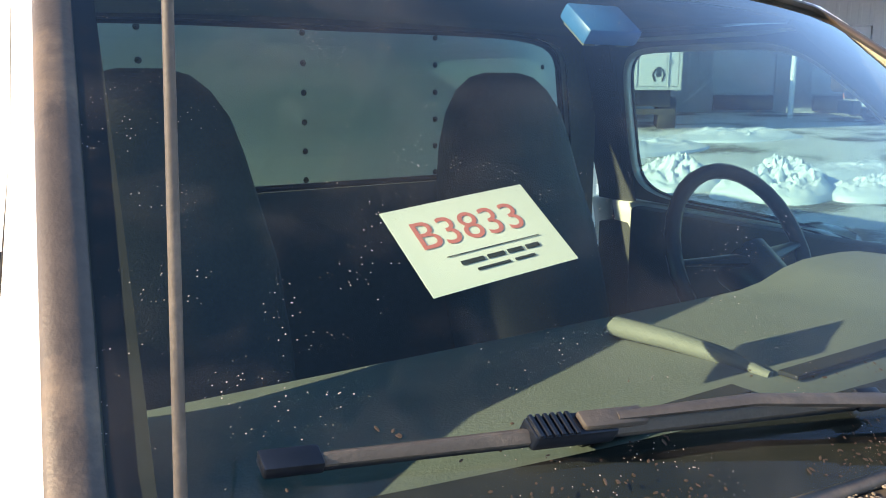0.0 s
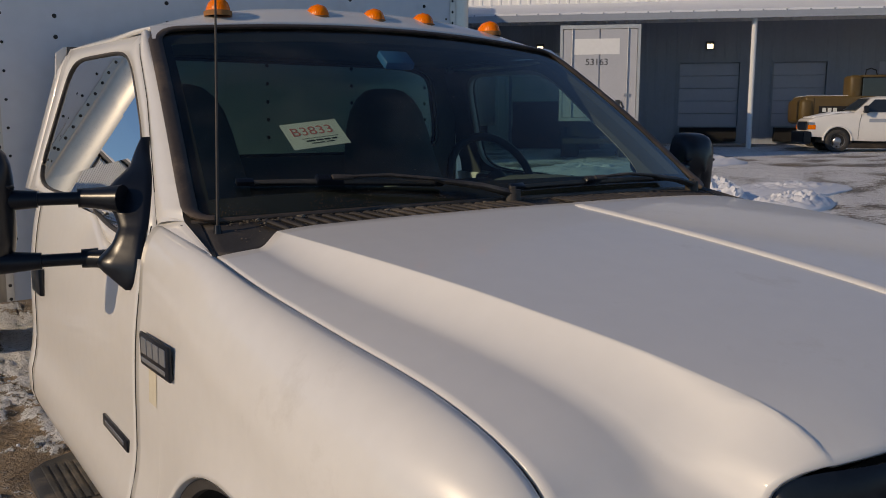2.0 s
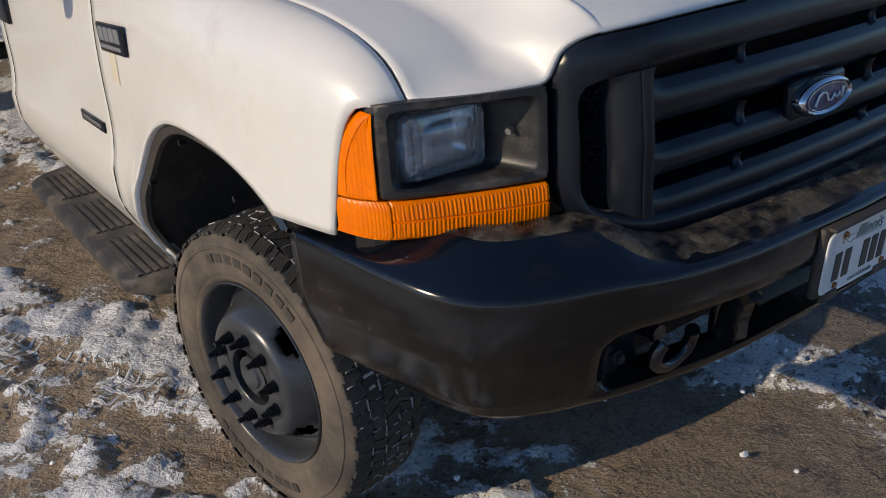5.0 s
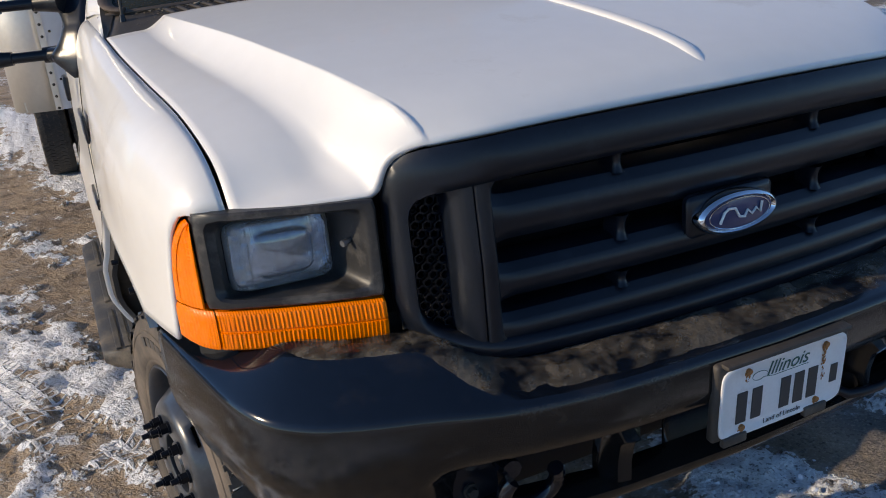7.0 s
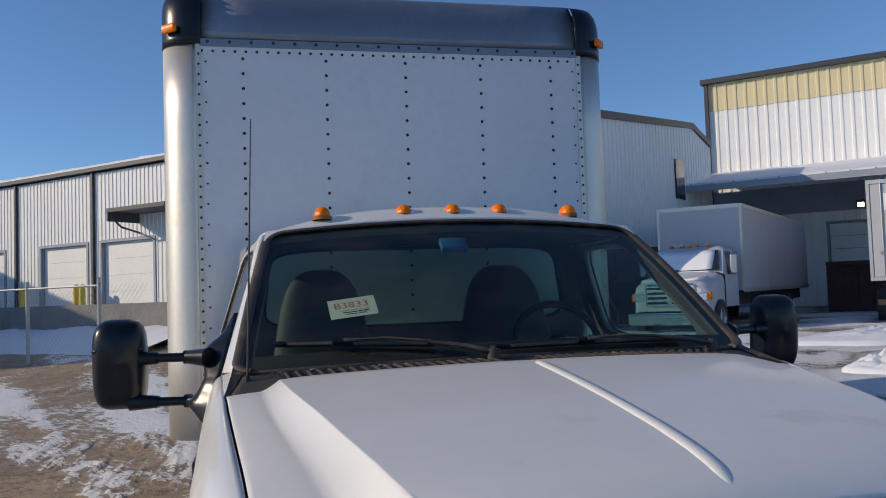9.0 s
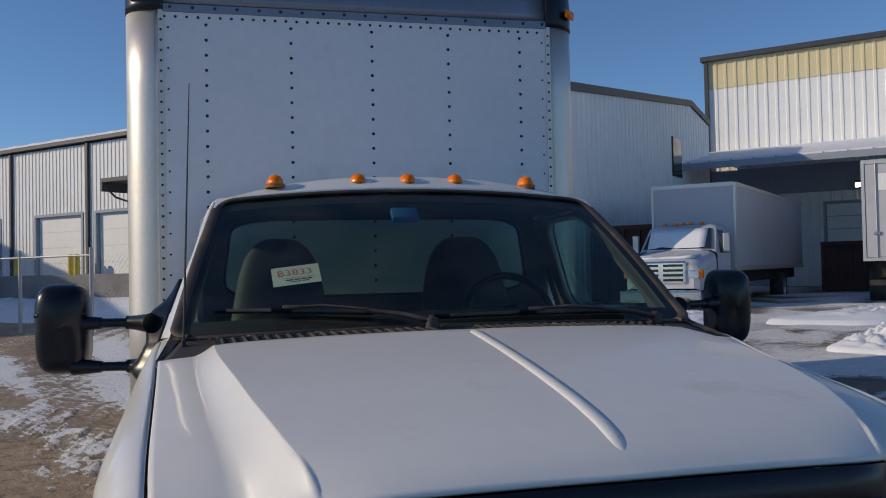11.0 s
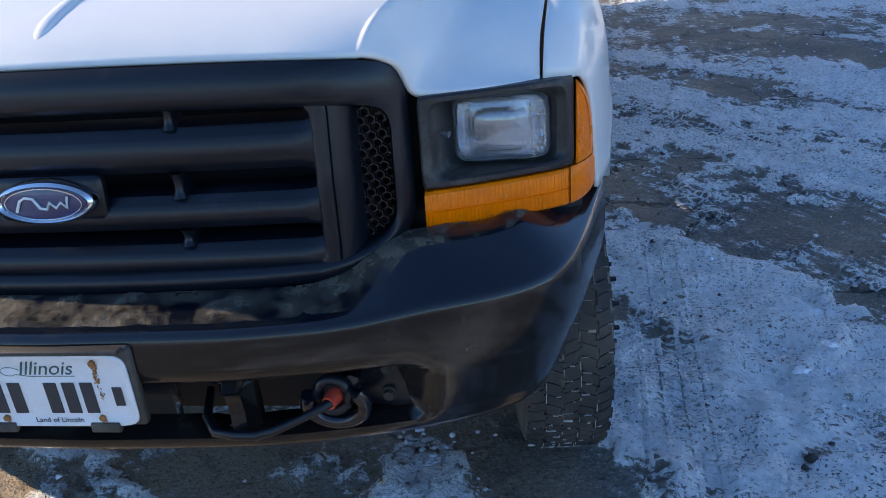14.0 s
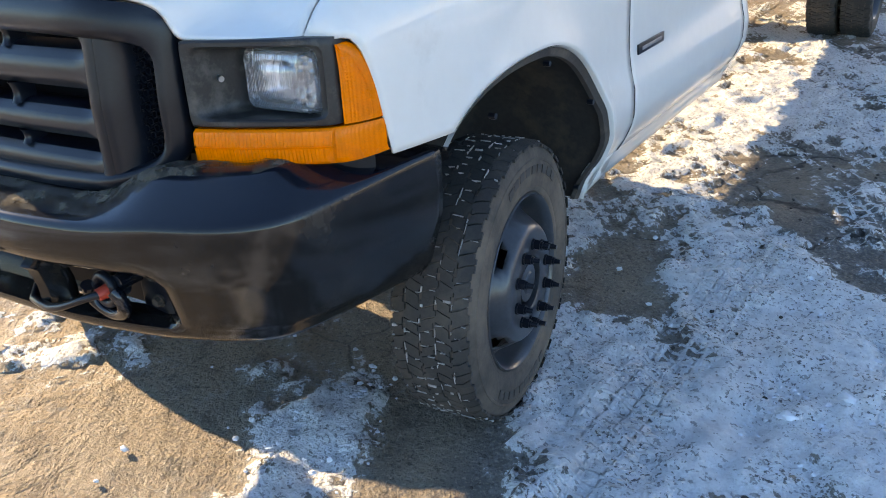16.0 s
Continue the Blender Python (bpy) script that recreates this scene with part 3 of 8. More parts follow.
def build_ground():
    def axis(lo, hi):
        step = 0.024
        near = [lo + i * step for i in range(int((hi - lo) / step) + 1)]
        a, b = [], []
        x, st = near[-1], step
        while x < 900:
            st *= 1.09 if x < 40 else 1.25
            x += st
            b.append(x)
        x, st = near[0], step
        while x > -900:
            st *= 1.09 if x > -40 else 1.25
            x -= st
            a.append(x)
        return a[::-1] + near + b
    xs, ys = axis(-3.6, 4.0), axis(-1.4, 5.6)
    verts, depth = [], []
    nz = noise.noise
    for y in ys:
        for x in xs:
            d = math.hypot(x, y - 2)
            f = 1.0 if d < 30 else max(0.0, 1 - (d - 30) / 60)
            u, v = 0.64 * x - 0.77 * y, 0.77 * x + 0.64 * y
            east = min(1, max(0, (x + 0.2) / 1.4))
            u2, v2 = 0.30 * x - 0.95 * y, 0.95 * x + 0.30 * y
            streak = lerp(nz(Vector((u2 * 0.16, v2 * 1.1, 4.4))), nz(Vector((u * 0.22 + 3, v * 1.5, 9.1))), east)
            fine = lerp(1.3 * nz(Vector((u2 * 0.30, v2 * 3.4, 6.2))), nz(Vector((u * 0.7, v * 4.2, 2.2))), east)
            patch = noise.fractal(Vector((x * 0.6, y * 0.6, 5.5)), 0.8, 2.0, 5)
            s = lerp(0.535, 0.582, east) + 1.05 * streak + 0.40 * fine + 0.50 * patch
            s += 0.30 * math.exp(-(((x - 1.75) / 0.75) ** 2 + ((y - 1.3) / 1.5) ** 2))
            s += 0.45 * math.exp(-(((x - 0.60) / 0.17) ** 2 + ((y - 0.42) / 0.26) ** 2))
            s -= 0.50 * math.exp(-(((x + 0.2) / 0.9) ** 2 + ((y + 0.1) / 0.8) ** 2))
            s -= 0.42 * math.exp(-(((x - 0.2) / 3.4) ** 2 + ((y + 2.6) / 1.7) ** 2))
            for bx, by, rx, ry, amp in SNOW_SPOTS:
                e = ((x - bx) / rx) ** 2 + ((y - by) / ry) ** 2
                if e < 6:
                    s += amp * math.exp(-e)
            for x0, y0, x1, y1, hw, amp in LANES:
                dx, dy = x1 - x0, y1 - y0
                t = ((x - x0) * dx + (y - y0) * dy) / (dx * dx + dy * dy)
                if -0.15 < t < 1.15:
                    e = (((x - x0) * dy - (y - y0) * dx) / math.hypot(dx, dy) + 0.05 * nz(Vector((x * 3, y * 3, 4.7)))) / hw
                    if abs(e) < 2.5:
                        s += amp * math.exp(-e * e) * min(1.0, (t + 0.15) / 0.15, (1.15 - t) / 0.15)
            far = min(1, max(0, (d - 9) / 8))
            s += 0.04 * far * east
            near = d < 9
            crumb = noise.fractal(Vector((x * 6.5, y * 6.5, 8.8)), 0.55, 2.2, 5) if near else 0.0
            s = min(1.2, max(-0.2, s + 0.42 * crumb))
            k = min(1, max(0, (s - 0.42) / 0.16))
            lump = noise.fractal(Vector((x * 7, y * 7, 1.3)), 0.6, 2.1, 5) if near else 0.0
            h = 0.03 * nz(Vector((x * 0.35, y * 0.35, 3.1))) * min(1, d / 6) + 0.008 * nz(Vector((x * 2.2, y * 1.4, 7.7))) + (0.006 + 0.020 * k) * lump + 0.020 * k * k * (3 - 2 * k)
            verts.append((x, y, ground_z(x, y) + f * (h - 0.012)))
            depth.append(s)
    w = len(xs)
    faces = [(j * w + i, j * w + i + 1, (j + 1) * w + i + 1, (j + 1) * w + i) for j in range(len(ys) - 1) for i in range(w - 1)]
    me = bpy.data.meshes.new("ground")
    me.from_pydata(verts, [], faces)
    me.polygons.foreach_set("use_smooth", [True] * len(me.polygons))
    me.materials.append(M_GROUND)
    me.attributes.new("snow_depth", "FLOAT", "POINT").data.foreach_set("value", depth)
    ob = new("ground", me)
    return tagged(ob, "frozen brown gravel yard with tracked packed snow", "ground", kind="structure")


build_ground()

# ---- the box truck ----
truck = thing("box_truck", "white cab-chassis truck with a tall white riveted cargo box", "truck")


def gap_x(y):
    return lerp(0.884, 0.957, (y - 0.27) / 1.03)


GAP_Z = [(0.27, 1.221), (0.30, 1.262), (0.345, 1.296), (0.42, 1.327), (0.55, 1.356), (0.80, 1.386), (1.08, 1.422), (1.31, 1.462), (1.45, 1.478)]
CENTRE_Z = [(0.0, 1.30), (0.062, 1.318), (0.095, 1.352), (0.16, 1.385), (0.30, 1.418), (0.55, 1.455), (0.9, 1.495), (1.2, 1.522), (1.45, 1.542)]
SHOULDER_X = [(0.05, 0.545), (0.10, 0.568), (0.20, 0.604), (0.30, 0.632), (0.40, 0.657), (0.55, 0.689), (0.70, 0.714), (0.90, 0.746), (1.10, 0.773), (1.40, 0.80)]
SHOULDER_Z = [(0.05, 1.296), (0.10, 1.330), (0.19, 1.372), (0.30, 1.400), (0.42, 1.422), (0.55, 1.440), (0.70, 1.457), (0.90, 1.474), (1.10, 1.486), (1.42, 1.499)]


def hood_front(a):
    """The hood's leading edge, from the middle out."""
    return curve([(0, 0.062), (0.45, 0.078), (0.56, 0.100), (0.62, 0.128), (0.655, 0.155), (0.78, 0.205), (0.884, 0.268)], a)


def hood_edge_z(a):
    return curve([(0, 1.324), (0.45, 1.316), (0.56, 1.310), (0.605, 1.304), (0.626, 1.295), (0.641, 1.276), (0.650, 1.250), (0.657, 1.234), (0.667, 1.228), (0.884, 1.221)], a)


def hood_rear(a):
    return curve([(0, 1.222), (0.3, 1.244), (0.6, 1.298), (0.74, 1.330), (0.79, 1.328), (0.86, 1.288), (0.957, 1.280)], a)


def hood_z(a, y):
    """Height of the hood at the half-width a and the depth y."""
    gx, gz = gap_x(y), curve(GAP_Z, max(y, 0.27))
    sx, sz, cz = curve(SHOULDER_X, y), curve(SHOULDER_Z, y), curve(CENTRE_Z, y)
    if a <= sx:
        return cz + (sz - cz) * (a / sx) ** 2.0
    vx = lerp(sx, gx, 0.42)
    vz = gz + max(0.004, 0.20 * (sz - gz))
    if y < 0.27:
        vz = lerp(1.225, vz, min(1, max(0, (y - 0.165) / 0.105)))
    if a <= vx:
        t = (a - sx) / (vx - sx)
        return lerp(sz, vz, 1 - (1 - t) ** 1.9)
    t = (a - vx) / (gx - vx)
    return lerp(vz, gz, t ** 1.5)


def build_hood():
    bm = bmesh.new()
    cols = span(0, 0.57, 14) + [0.588, 0.597, 0.6] + span(0.604, 0.80, 30) + span(0.815, 1.0, 10)
    cols = [-c for c in cols[:0:-1]] + cols

    def across(c, y):
        gx, sx = gap_x(max(y, 0.27)) - 0.003, curve(SHOULDER_X, y)
        vx = lerp(sx, gx, 0.42)
        return sx * c / 0.6 if c <= 0.6 else lerp(sx, vx, (c - 0.6) / 0.2) if c <= 0.8 else lerp(vx, gx, (c - 0.8) / 0.2)
    ts = [0, 0.008, 0.02, 0.035, 0.055, 0.08, 0.11, 0.15] + span(0.2, 1, 26)
    rows = []
    for t in ts:
        row = []
        for c in cols:
            c0 = abs(c)
            af, ar = across(c0, 0.10), across(c0, 1.30)
            yf = hood_front(af)
            y = lerp(yf, hood_rear(ar), t)
            a = lerp(af, across(c0, y), min(1, t / 0.12))
            fix = (hood_edge_z(af) - hood_z(af, yf)) * math.exp(-((y - yf) / 0.07))
            row.append((math.copysign(a, c), y, hood_z(a, y) + fix))
        rows.append(row)
    grid(bm, rows)
    part("hood", bm, M_HOOD, truck, "white hood with dulled sun-worn paint", smooth=60, solid=0.012)
    bm = bmesh.new()
    rows = []
    for y in span(0.097, 1.195, 40):
        k = min(1.0, (y - 0.09) / 0.05, (1.197 - y) / 0.02) ** 0.5
        z = curve(CENTRE_Z, y)
        w = 0.017 * k
        rows.append([(w * math.cos(q), y, z - 0.002 + 0.010 * k * math.sin(q)) for q in span(math.pi, 0, 9)])
    grid(bm, rows)
    part("hood_ridge", bm, M_HOOD, truck, smooth=60)


build_hood()


def side_x(y, z):
    """Half-width of the body side."""
    x = curve([(0.48, 0.972), (0.56, 1.0), (0.64, 1.050), (0.73, 1.080), (0.80, 1.080), (0.87, 1.064), (0.95, 1.054), (1.1, 1.050), (1.2, 1.045), (1.3, 1.034), (1.39, 1.018), (1.46, 1.000), (1.50, 0.990)], z)
    if y < 0.8:
        x -= 0.065 * ((0.8 - y) / 0.45) ** 2
    if 0.45 < y < 1.5:
        r = math.hypot((y - 0.97) / 0.46, (z - 0.57) / 0.475)
        x += 0.014 * math.exp(-((r - 1.0) / 0.16) ** 2)
    return x


def arch_z(y):
    w, e = (0.468, 2.2) if y > 0.96 else (0.53, 2.6)
    k = abs(y - 0.96) / w
    if k >= 1:
        return 0.52 if y > 0.96 else 0.962
    z = 0.57 + 0.500 * (1 - k ** e) ** (1 / e)
    if y < 0.6:
        z = max(z, 0.962)
    return z


def build_fender(s):
    bm = bmesh.new()
    us = span(0.0, 0.16, 12) + span(0.18, 0.80, 34) + span(0.805, 0.86, 14) + span(0.875, 1.0, 6)
    rows = []
    for u in us:
        row = []
        for v in span(0, 1, 25):
            yf = curve([(0, 0.268), (0.2, 0.288), (0.30, 0.322), (0.45, 0.346), (1, 0.385)], v)
            y = lerp(yf, 1.6160, u)
            gx, gz = gap_x(y) + 0.003, curve(GAP_Z, y)
            if y > 1.31:
                gx, gz = lerp(0.961, 0.972, (y - 1.31) / 0.3), lerp(1.463, 1.492, (y - 1.31) / 0.3)
            zs = gz - lerp(0.13, 0.21, min(1, (y - 0.27) / 0.4))
            if y > 1.2:
                zs = gz - lerp(0.21, 0.16, (y - 1.2) / 0.41)
            if v <= 0.45:
                q = v / 0.45 * math.pi / 2
                X = side_x(y, zs)
                x, z = gx + (X - gx) * math.sin(q), zs + (gz - zs) * math.cos(q)
            else:
                z = lerp(zs, arch_z(y), (v - 0.45) / 0.55)
                x = side_x(y, z)
            row.append((s * x, y, z))
        rows.append(row)
    grid(bm, rows)
    f = part("front_fender", bm, M_WHITE, truck, smooth=50, solid=0.008)
    # rolled lip and the dark liner of the wheel arch
    bm = bmesh.new()
    pts = []
    for k in span(math.radians(-8), math.radians(138), 44):
        c, q = math.cos(k), math.sin(k)
        y = 0.96 + (0.467 * abs(c) ** 0.909 if c > 0 else -0.528 * abs(c) ** 0.77)
        z = 0.57 + 0.499 * math.copysign(abs(q) ** (0.909 if c > 0 else 0.77), q)
        pts.append((y, z))
    grid(bm, [[(s * (side_x(y, z) + 0.001), y, z) for y, z in pts], [(s * (side_x(y, z) - 0.004), 0.96 + (y - 0.96) * 0.994, 0.57 + (z - 0.57) * 0.994) for y, z in pts], [(s * (side_x(y, z) - 0.022), 0.96 + (y - 0.96) * 0.990, 0.57 + (z - 0.57) * 0.990) for y, z in pts]])
    part("arch_lip", bm, M_WHITE, f, smooth=60)
    bm = bmesh.new()
    grid(bm, [[(s * min(x, side_x(y, z) - 0.014), 0.96 + (y - 0.96) * k, 0.57 + (z - 0.57) * k) for y, z in pts] for x, k in ((2.0, 0.991), (0.9, 1.02), (0.75, 1.03), (0.6, 1.0), (0.56, 0.9), (0.55, 0.4))])
    part("wheel_arch_liner", bm, M_UNDER, f, "black plastic wheel arch liner", smooth=60)
    bm = bmesh.new()
    grid(bm, [[(s * (side_x(y, z) - dx), 0.96 + (y - 0.96) * k, 0.57 + (z - 0.57) * k) for y, z in pts] for dx, k in ((0.013, 0.990), (0.016, 0.972), (0.020, 0.945), (0.034, 0.940))])
    part("liner_flange", bm, M_TRIM, f, "grey dusty liner flange", smooth=60)
    for i in range(4):
        k = math.radians(-4 + i * 42)
        y, z = 0.96 + 0.43 * math.cos(k), 0.57 + 0.455 * math.sin(k)
        bm = bmesh.new()
        cyl(bm, (s * (side_x(y, z) - 0.03), y, z), (s * (side_x(y, z) - 0.012), y, z), 0.008, n=8)
        part("liner_clip", bm, M_BLACK, f)
    # badge with raised plain bars
    bm = bmesh.new()
    m = Matrix.Translation((s * 1.0515, 1.425, 1.222)) @ Matrix.Rotation(radians(-2), 4, "X") @ Matrix.Diagonal((s, 1, 1, 1))
    rbox(bm, -0.004, 0.006, -0.11, 0.11, -0.040, 0.040, 0.006, m)
    badge = part("badge", bm, M_BLACK, f, "black model badge with raised grey bars", smooth=40)
    for i in range(4):
        bm = bmesh.new()
        y0 = -0.092 + i * 0.047
        rbox(bm, 0.004, 0.0085, y0, y0 + 0.038, -0.008, 0.030, 0.002, m)
        part("badge_bar", bm, M_GALV, badge)
    bm = bmesh.new()
    rbox(bm, 0.004, 0.0075, -0.085, 0.095, -0.029, -0.018, 0.002, m)
    part("badge_bar", bm, M_GALV, badge)
    # a faint rectangle where old tape came off, and the dark engine moulding on the door edge
    if s > 0:
        return
    bm = bmesh.new()
    grid(bm, [[(s * (side_x(y, z) + 0.0012), y, z) for y in span(1.44, 1.50, 3)] for z in span(1.095, 1.185, 6)])
    part("tape_residue", bm, mat("old_tape", (0.66, 0.60, 0.46), 0.6, vary=0.08), f, "yellowed tape residue")


for s in (-1, 1):
    build_fender(s)


def sheet(bm, s, y0, y1, z0, z1, ny, nz, off=0.0):
    grid(bm, [[(s * (side_x(y, z) + off), y, z) for y in span(y0, y1, ny)] for z in span(z0, z1, nz)])


BELT = 1.492


def belt(y):
    """The window's lower edge dips behind the mirror."""
    t = min(1, max(0, (y - 1.98) / 0.30))
    return lerp(1.405, BELT, t * t * (3 - 2 * t))


def house_x(y, z):
    """Half-width of the cab above the belt line."""
    x = lerp(0.975, 0.818, (z - BELT) / (2.0 - BELT)) + 0.07 * min(1, max(0, (y - 2.0) / 1.0))
    if z > 1.93:
        x -= 0.035 * ((z - 1.93) / 0.1) ** 2
    return x


def build_door(s):
    bm = bmesh.new()
    grid(bm, [[(s * side_x(y, z), y, z) for y, z in ((y, lerp(0.60, belt(y), t)) for y in span(1.6185, 2.985, 40))] for t in span(0, 1, 24)])
    d = part("door", bm, M_WHITE, truck, smooth=50, solid=0.03)
    bm = bmesh.new()
    outer = [(1.635, BELT), (2.235, 2.0), (2.985, 2.0), (2.985, BELT)]
    inner = [(1.735, BELT + 0.012), (2.262, 1.955), (2.87, 1.955), (2.925, BELT + 0.012)]
    o, i = ring_panel(bm, outer, inner, 24)
    o = [(y, belt(y) + z - BELT if z < BELT + 0.001 else z) for y, z in o]
    i = [(y, belt(y) + z - BELT if z < BELT + 0.013 else z) for y, z in i]
    for _ in range(22):
        i = [((i[k - 1][0] + 2 * i[k][0] + i[(k + 1) % 96][0]) / 4, (i[k - 1][1] + 2 * i[k][1] + i[(k + 1) % 96][1]) / 4) for k in range(96)]
    grid(bm, [[(s * house_x(y, z), y, z) for y, z in q] for q in (o, [((a[0] + b[0]) / 2, (a[1] + b[1]) / 2) for a, b in zip(o, i)], i)], close=True)
    part("window_frame", bm, M_WHITE, d, smooth=40, solid=0.035)
    bm = bmesh.new()
    grid(bm, [[(s * (house_x(y, z) - 0.041), y, z) for y, z in q] for q in ([(a[0] + 0.15 * (b[0] - a[0]), a[1] + 0.15 * (b[1] - a[1])) for a, b in zip(o, i)], i)], close=True)
    part("inner_frame", bm, M_CABIN, d, "dark grey inner window surround", smooth=40)
    bm = bmesh.new()
    tube(bm, [(s * (house_x(y, z) - 0.003), y, z) for y, z in i], 0.0055, 6, closed=True)
    part("window_seal", bm, M_TRIM, d, smooth=60)
    bm = bmesh.new()
    bm.faces.new([bm.verts.new((s * (house_x(y, z) - 0.006), y, z)) for y, z in i])
    g = part("window_glass", bm, M_GLASS, d)
    g.visible_shadow = False
    bm = bmesh.new()
    rbox(bm, s * 1.044, s * 1.066, 2.80, 2.955, 1.12, 1.22, 0.008)
    part("door_handle", bm, M_BLACK, d, "black plastic door handle", smooth=40)
    for y in (1.617, 2.99):
        bm = bmesh.new()
        tube(bm, [(s * (side_x(y, z) + 0.0005), y, z) for z in span(0.60, BELT, 22)], 0.0016, 5)
        part("door_gap", bm, M_DARK, d)
    # side moulding with a bar of lettering
    bm = bmesh.new()
    rbox(bm, -0.003, 0.006, -0.125, 0.125, -0.017, 0.017, 0.003, Matrix.Translation((s * 1.0575, 1.81, 0.925)) @ Matrix.Diagonal((s, 1, 1, 1)))
    mo = part("engine_badge", bm, M_BLACK, d, "slim black engine badge", smooth=40)
    bm = bmesh.new()
    rbox(bm, 0.003, 0.0085, -0.095, 0.095, -0.006, 0.006, 0.002, Matrix.Translation((s * 1.0575, 1.81, 0.925)) @ Matrix.Diagonal((s, 1, 1, 1)))
    part("badge_bar", bm, M_STEEL, mo)
    bm = bmesh.new()
    rbox(bm, s * 0.90, s * 0.955, 1.66, 2.85, 0.95, BELT - 0.005, 0.015)
    part("door_card", bm, M_CABIN, d, "grey moulded inner door panel", smooth=40)


for s in (-1, 1):
    build_door(s)
    bm = bmesh.new()
    sheet(bm, s, 2.995, 3.08, 0.55, BELT, 4, 20)
    grid(bm, [[(s * house_x(y, z), y, z) for y in (2.985, 3.03, 3.08)] for z in span(BELT, 2.0, 8)])
    cc = part("cab_corner", bm, M_WHITE, truck, smooth=50, solid=0.03)
    bm = bmesh.new()
    grid(bm, [[(s * (house_x(y, max(z, BELT)) - d), y, z) for y, d in ((2.905, 0.046), (2.93, 0.060), (3.0, 0.066), (3.06, 0.062))] for z in span(1.0, 1.965, 12)])
    part("pillar_lining", bm, M_CLOTH, cc, "dark grey rear pillar lining", smooth=50)
    bm = bmesh.new()
    sheet(bm, s, 1.42, 3.08, 0.50, 0.5975, 8, 5, -0.004)
    part("rocker_panel", bm, M_WHITE, truck, smooth=50, solid=0.03)


# ---- windscreen, pillars, roof ----
def ws(a, v):
    """A point of the windscreen: a from -1 to 1 across, v from 0 (bottom) to 1 (top)."""
    x = a * lerp(0.926, 0.795, v)
    return Vector((x, lerp(1.358, 2.155, v) + lerp(0.165, 0.045, v) * a * a, lerp(1.533, 2.052, v) - lerp(0.026, 0.040, v) * a * a + 0.020 * math.sin(math.pi * v)))


bm = bmesh.new()
grid(bm, [[ws(a, v) for a in span(-1, 1, 25)] for v in span(0, 1, 13)])
w = part("windscreen", bm, M_GLASS_WS, truck, "dusty green-tinted windscreen", smooth=180)
w.visible_shadow = False
bm = bmesh.new()
RA, RV = 0.085, 0.085


def glass_corner(s, n=9):
    """The windscreen's rounded upper corner, from the side up to the top."""
    return [(s * (1 - RA + RA * math.cos(q)), 1 - RV + RV * math.sin(q)) for q in span(0, math.pi / 2, n)]


edge = [ws(-1, v) for v in span(0, 1 - RV, 14)] + [ws(a, v) for a, v in glass_corner(-1)][1:] + [ws(a, 1) for a in span(-1 + RA, 1 - RA, 22)][1:] + [ws(a, v) for a, v in glass_corner(1)[::-1]][1:] + [ws(1, v) for v in span(1 - RV, 0, 14)][1:]
foot = [(-1 + 0.055 * (1 - math.sin(q)), 0.055 * (1 - math.cos(q))) for q in span(0, math.pi / 2, 8)]
edge = [ws(a, v) + Vector((0, -0.003, 0.002)) for a, v in foot] + [p for p in edge if p.z > 1.56] + [ws(-a, v) + Vector((0, -0.003, 0.002)) for a, v in foot[::-1]]
tube(bm, edge, 0.020, 10, flat=0.45)
tube(bm, [ws(a, 0) + Vector((0, 0, -0.004)) for a in span(-1, 1, 25)], 0.007, 8)
part("windscreen_seal", bm, M_SEAL, truck, "weathered dark rubber seal", smooth=60)
for s in (-1, 1):
    bm = bmesh.new()
    arc = glass_corner(s, 13)
    out = [(s * 1.012, lerp(1 - RV, 1.012, k / 6)) for k in range(7)] + [(s * lerp(1.012, 1 - RA, k / 6), 1.012) for k in range(1, 7)]
    grid(bm, [[ws(a, v) + Vector((0, -0.005, 0.008)) for a, v in q] for q in (arc, [((a + c) / 2, (v + d) / 2) for (a, v), (c, d) in zip(arc, out)], out)])
    part("roof_corner", bm, M_WHITE, truck, "white corner between roof and pillar", smooth=60)
bm = bmesh.new()
grid(bm, [[ws(a, v) + Vector((0, 0.006, -0.006)) for a in span(-1, 1, 25)] for v in (0.90, 0.95, 0.995)])
grid(bm, [[ws(a, v) + Vector((0, 0.006, -0.006)) for a in span(-1, 1, 25)] for v in (0.0, 0.04, 0.085)])
for s in (-1, 1):
    grid(bm, [[ws(s * a, v) + Vector((0, 0.006, -0.006)) for a in (0.945, 0.97, 0.995)] for v in span(0, 1, 14)])
part("glass_border", bm, M_DARK, truck, "black painted glass border")
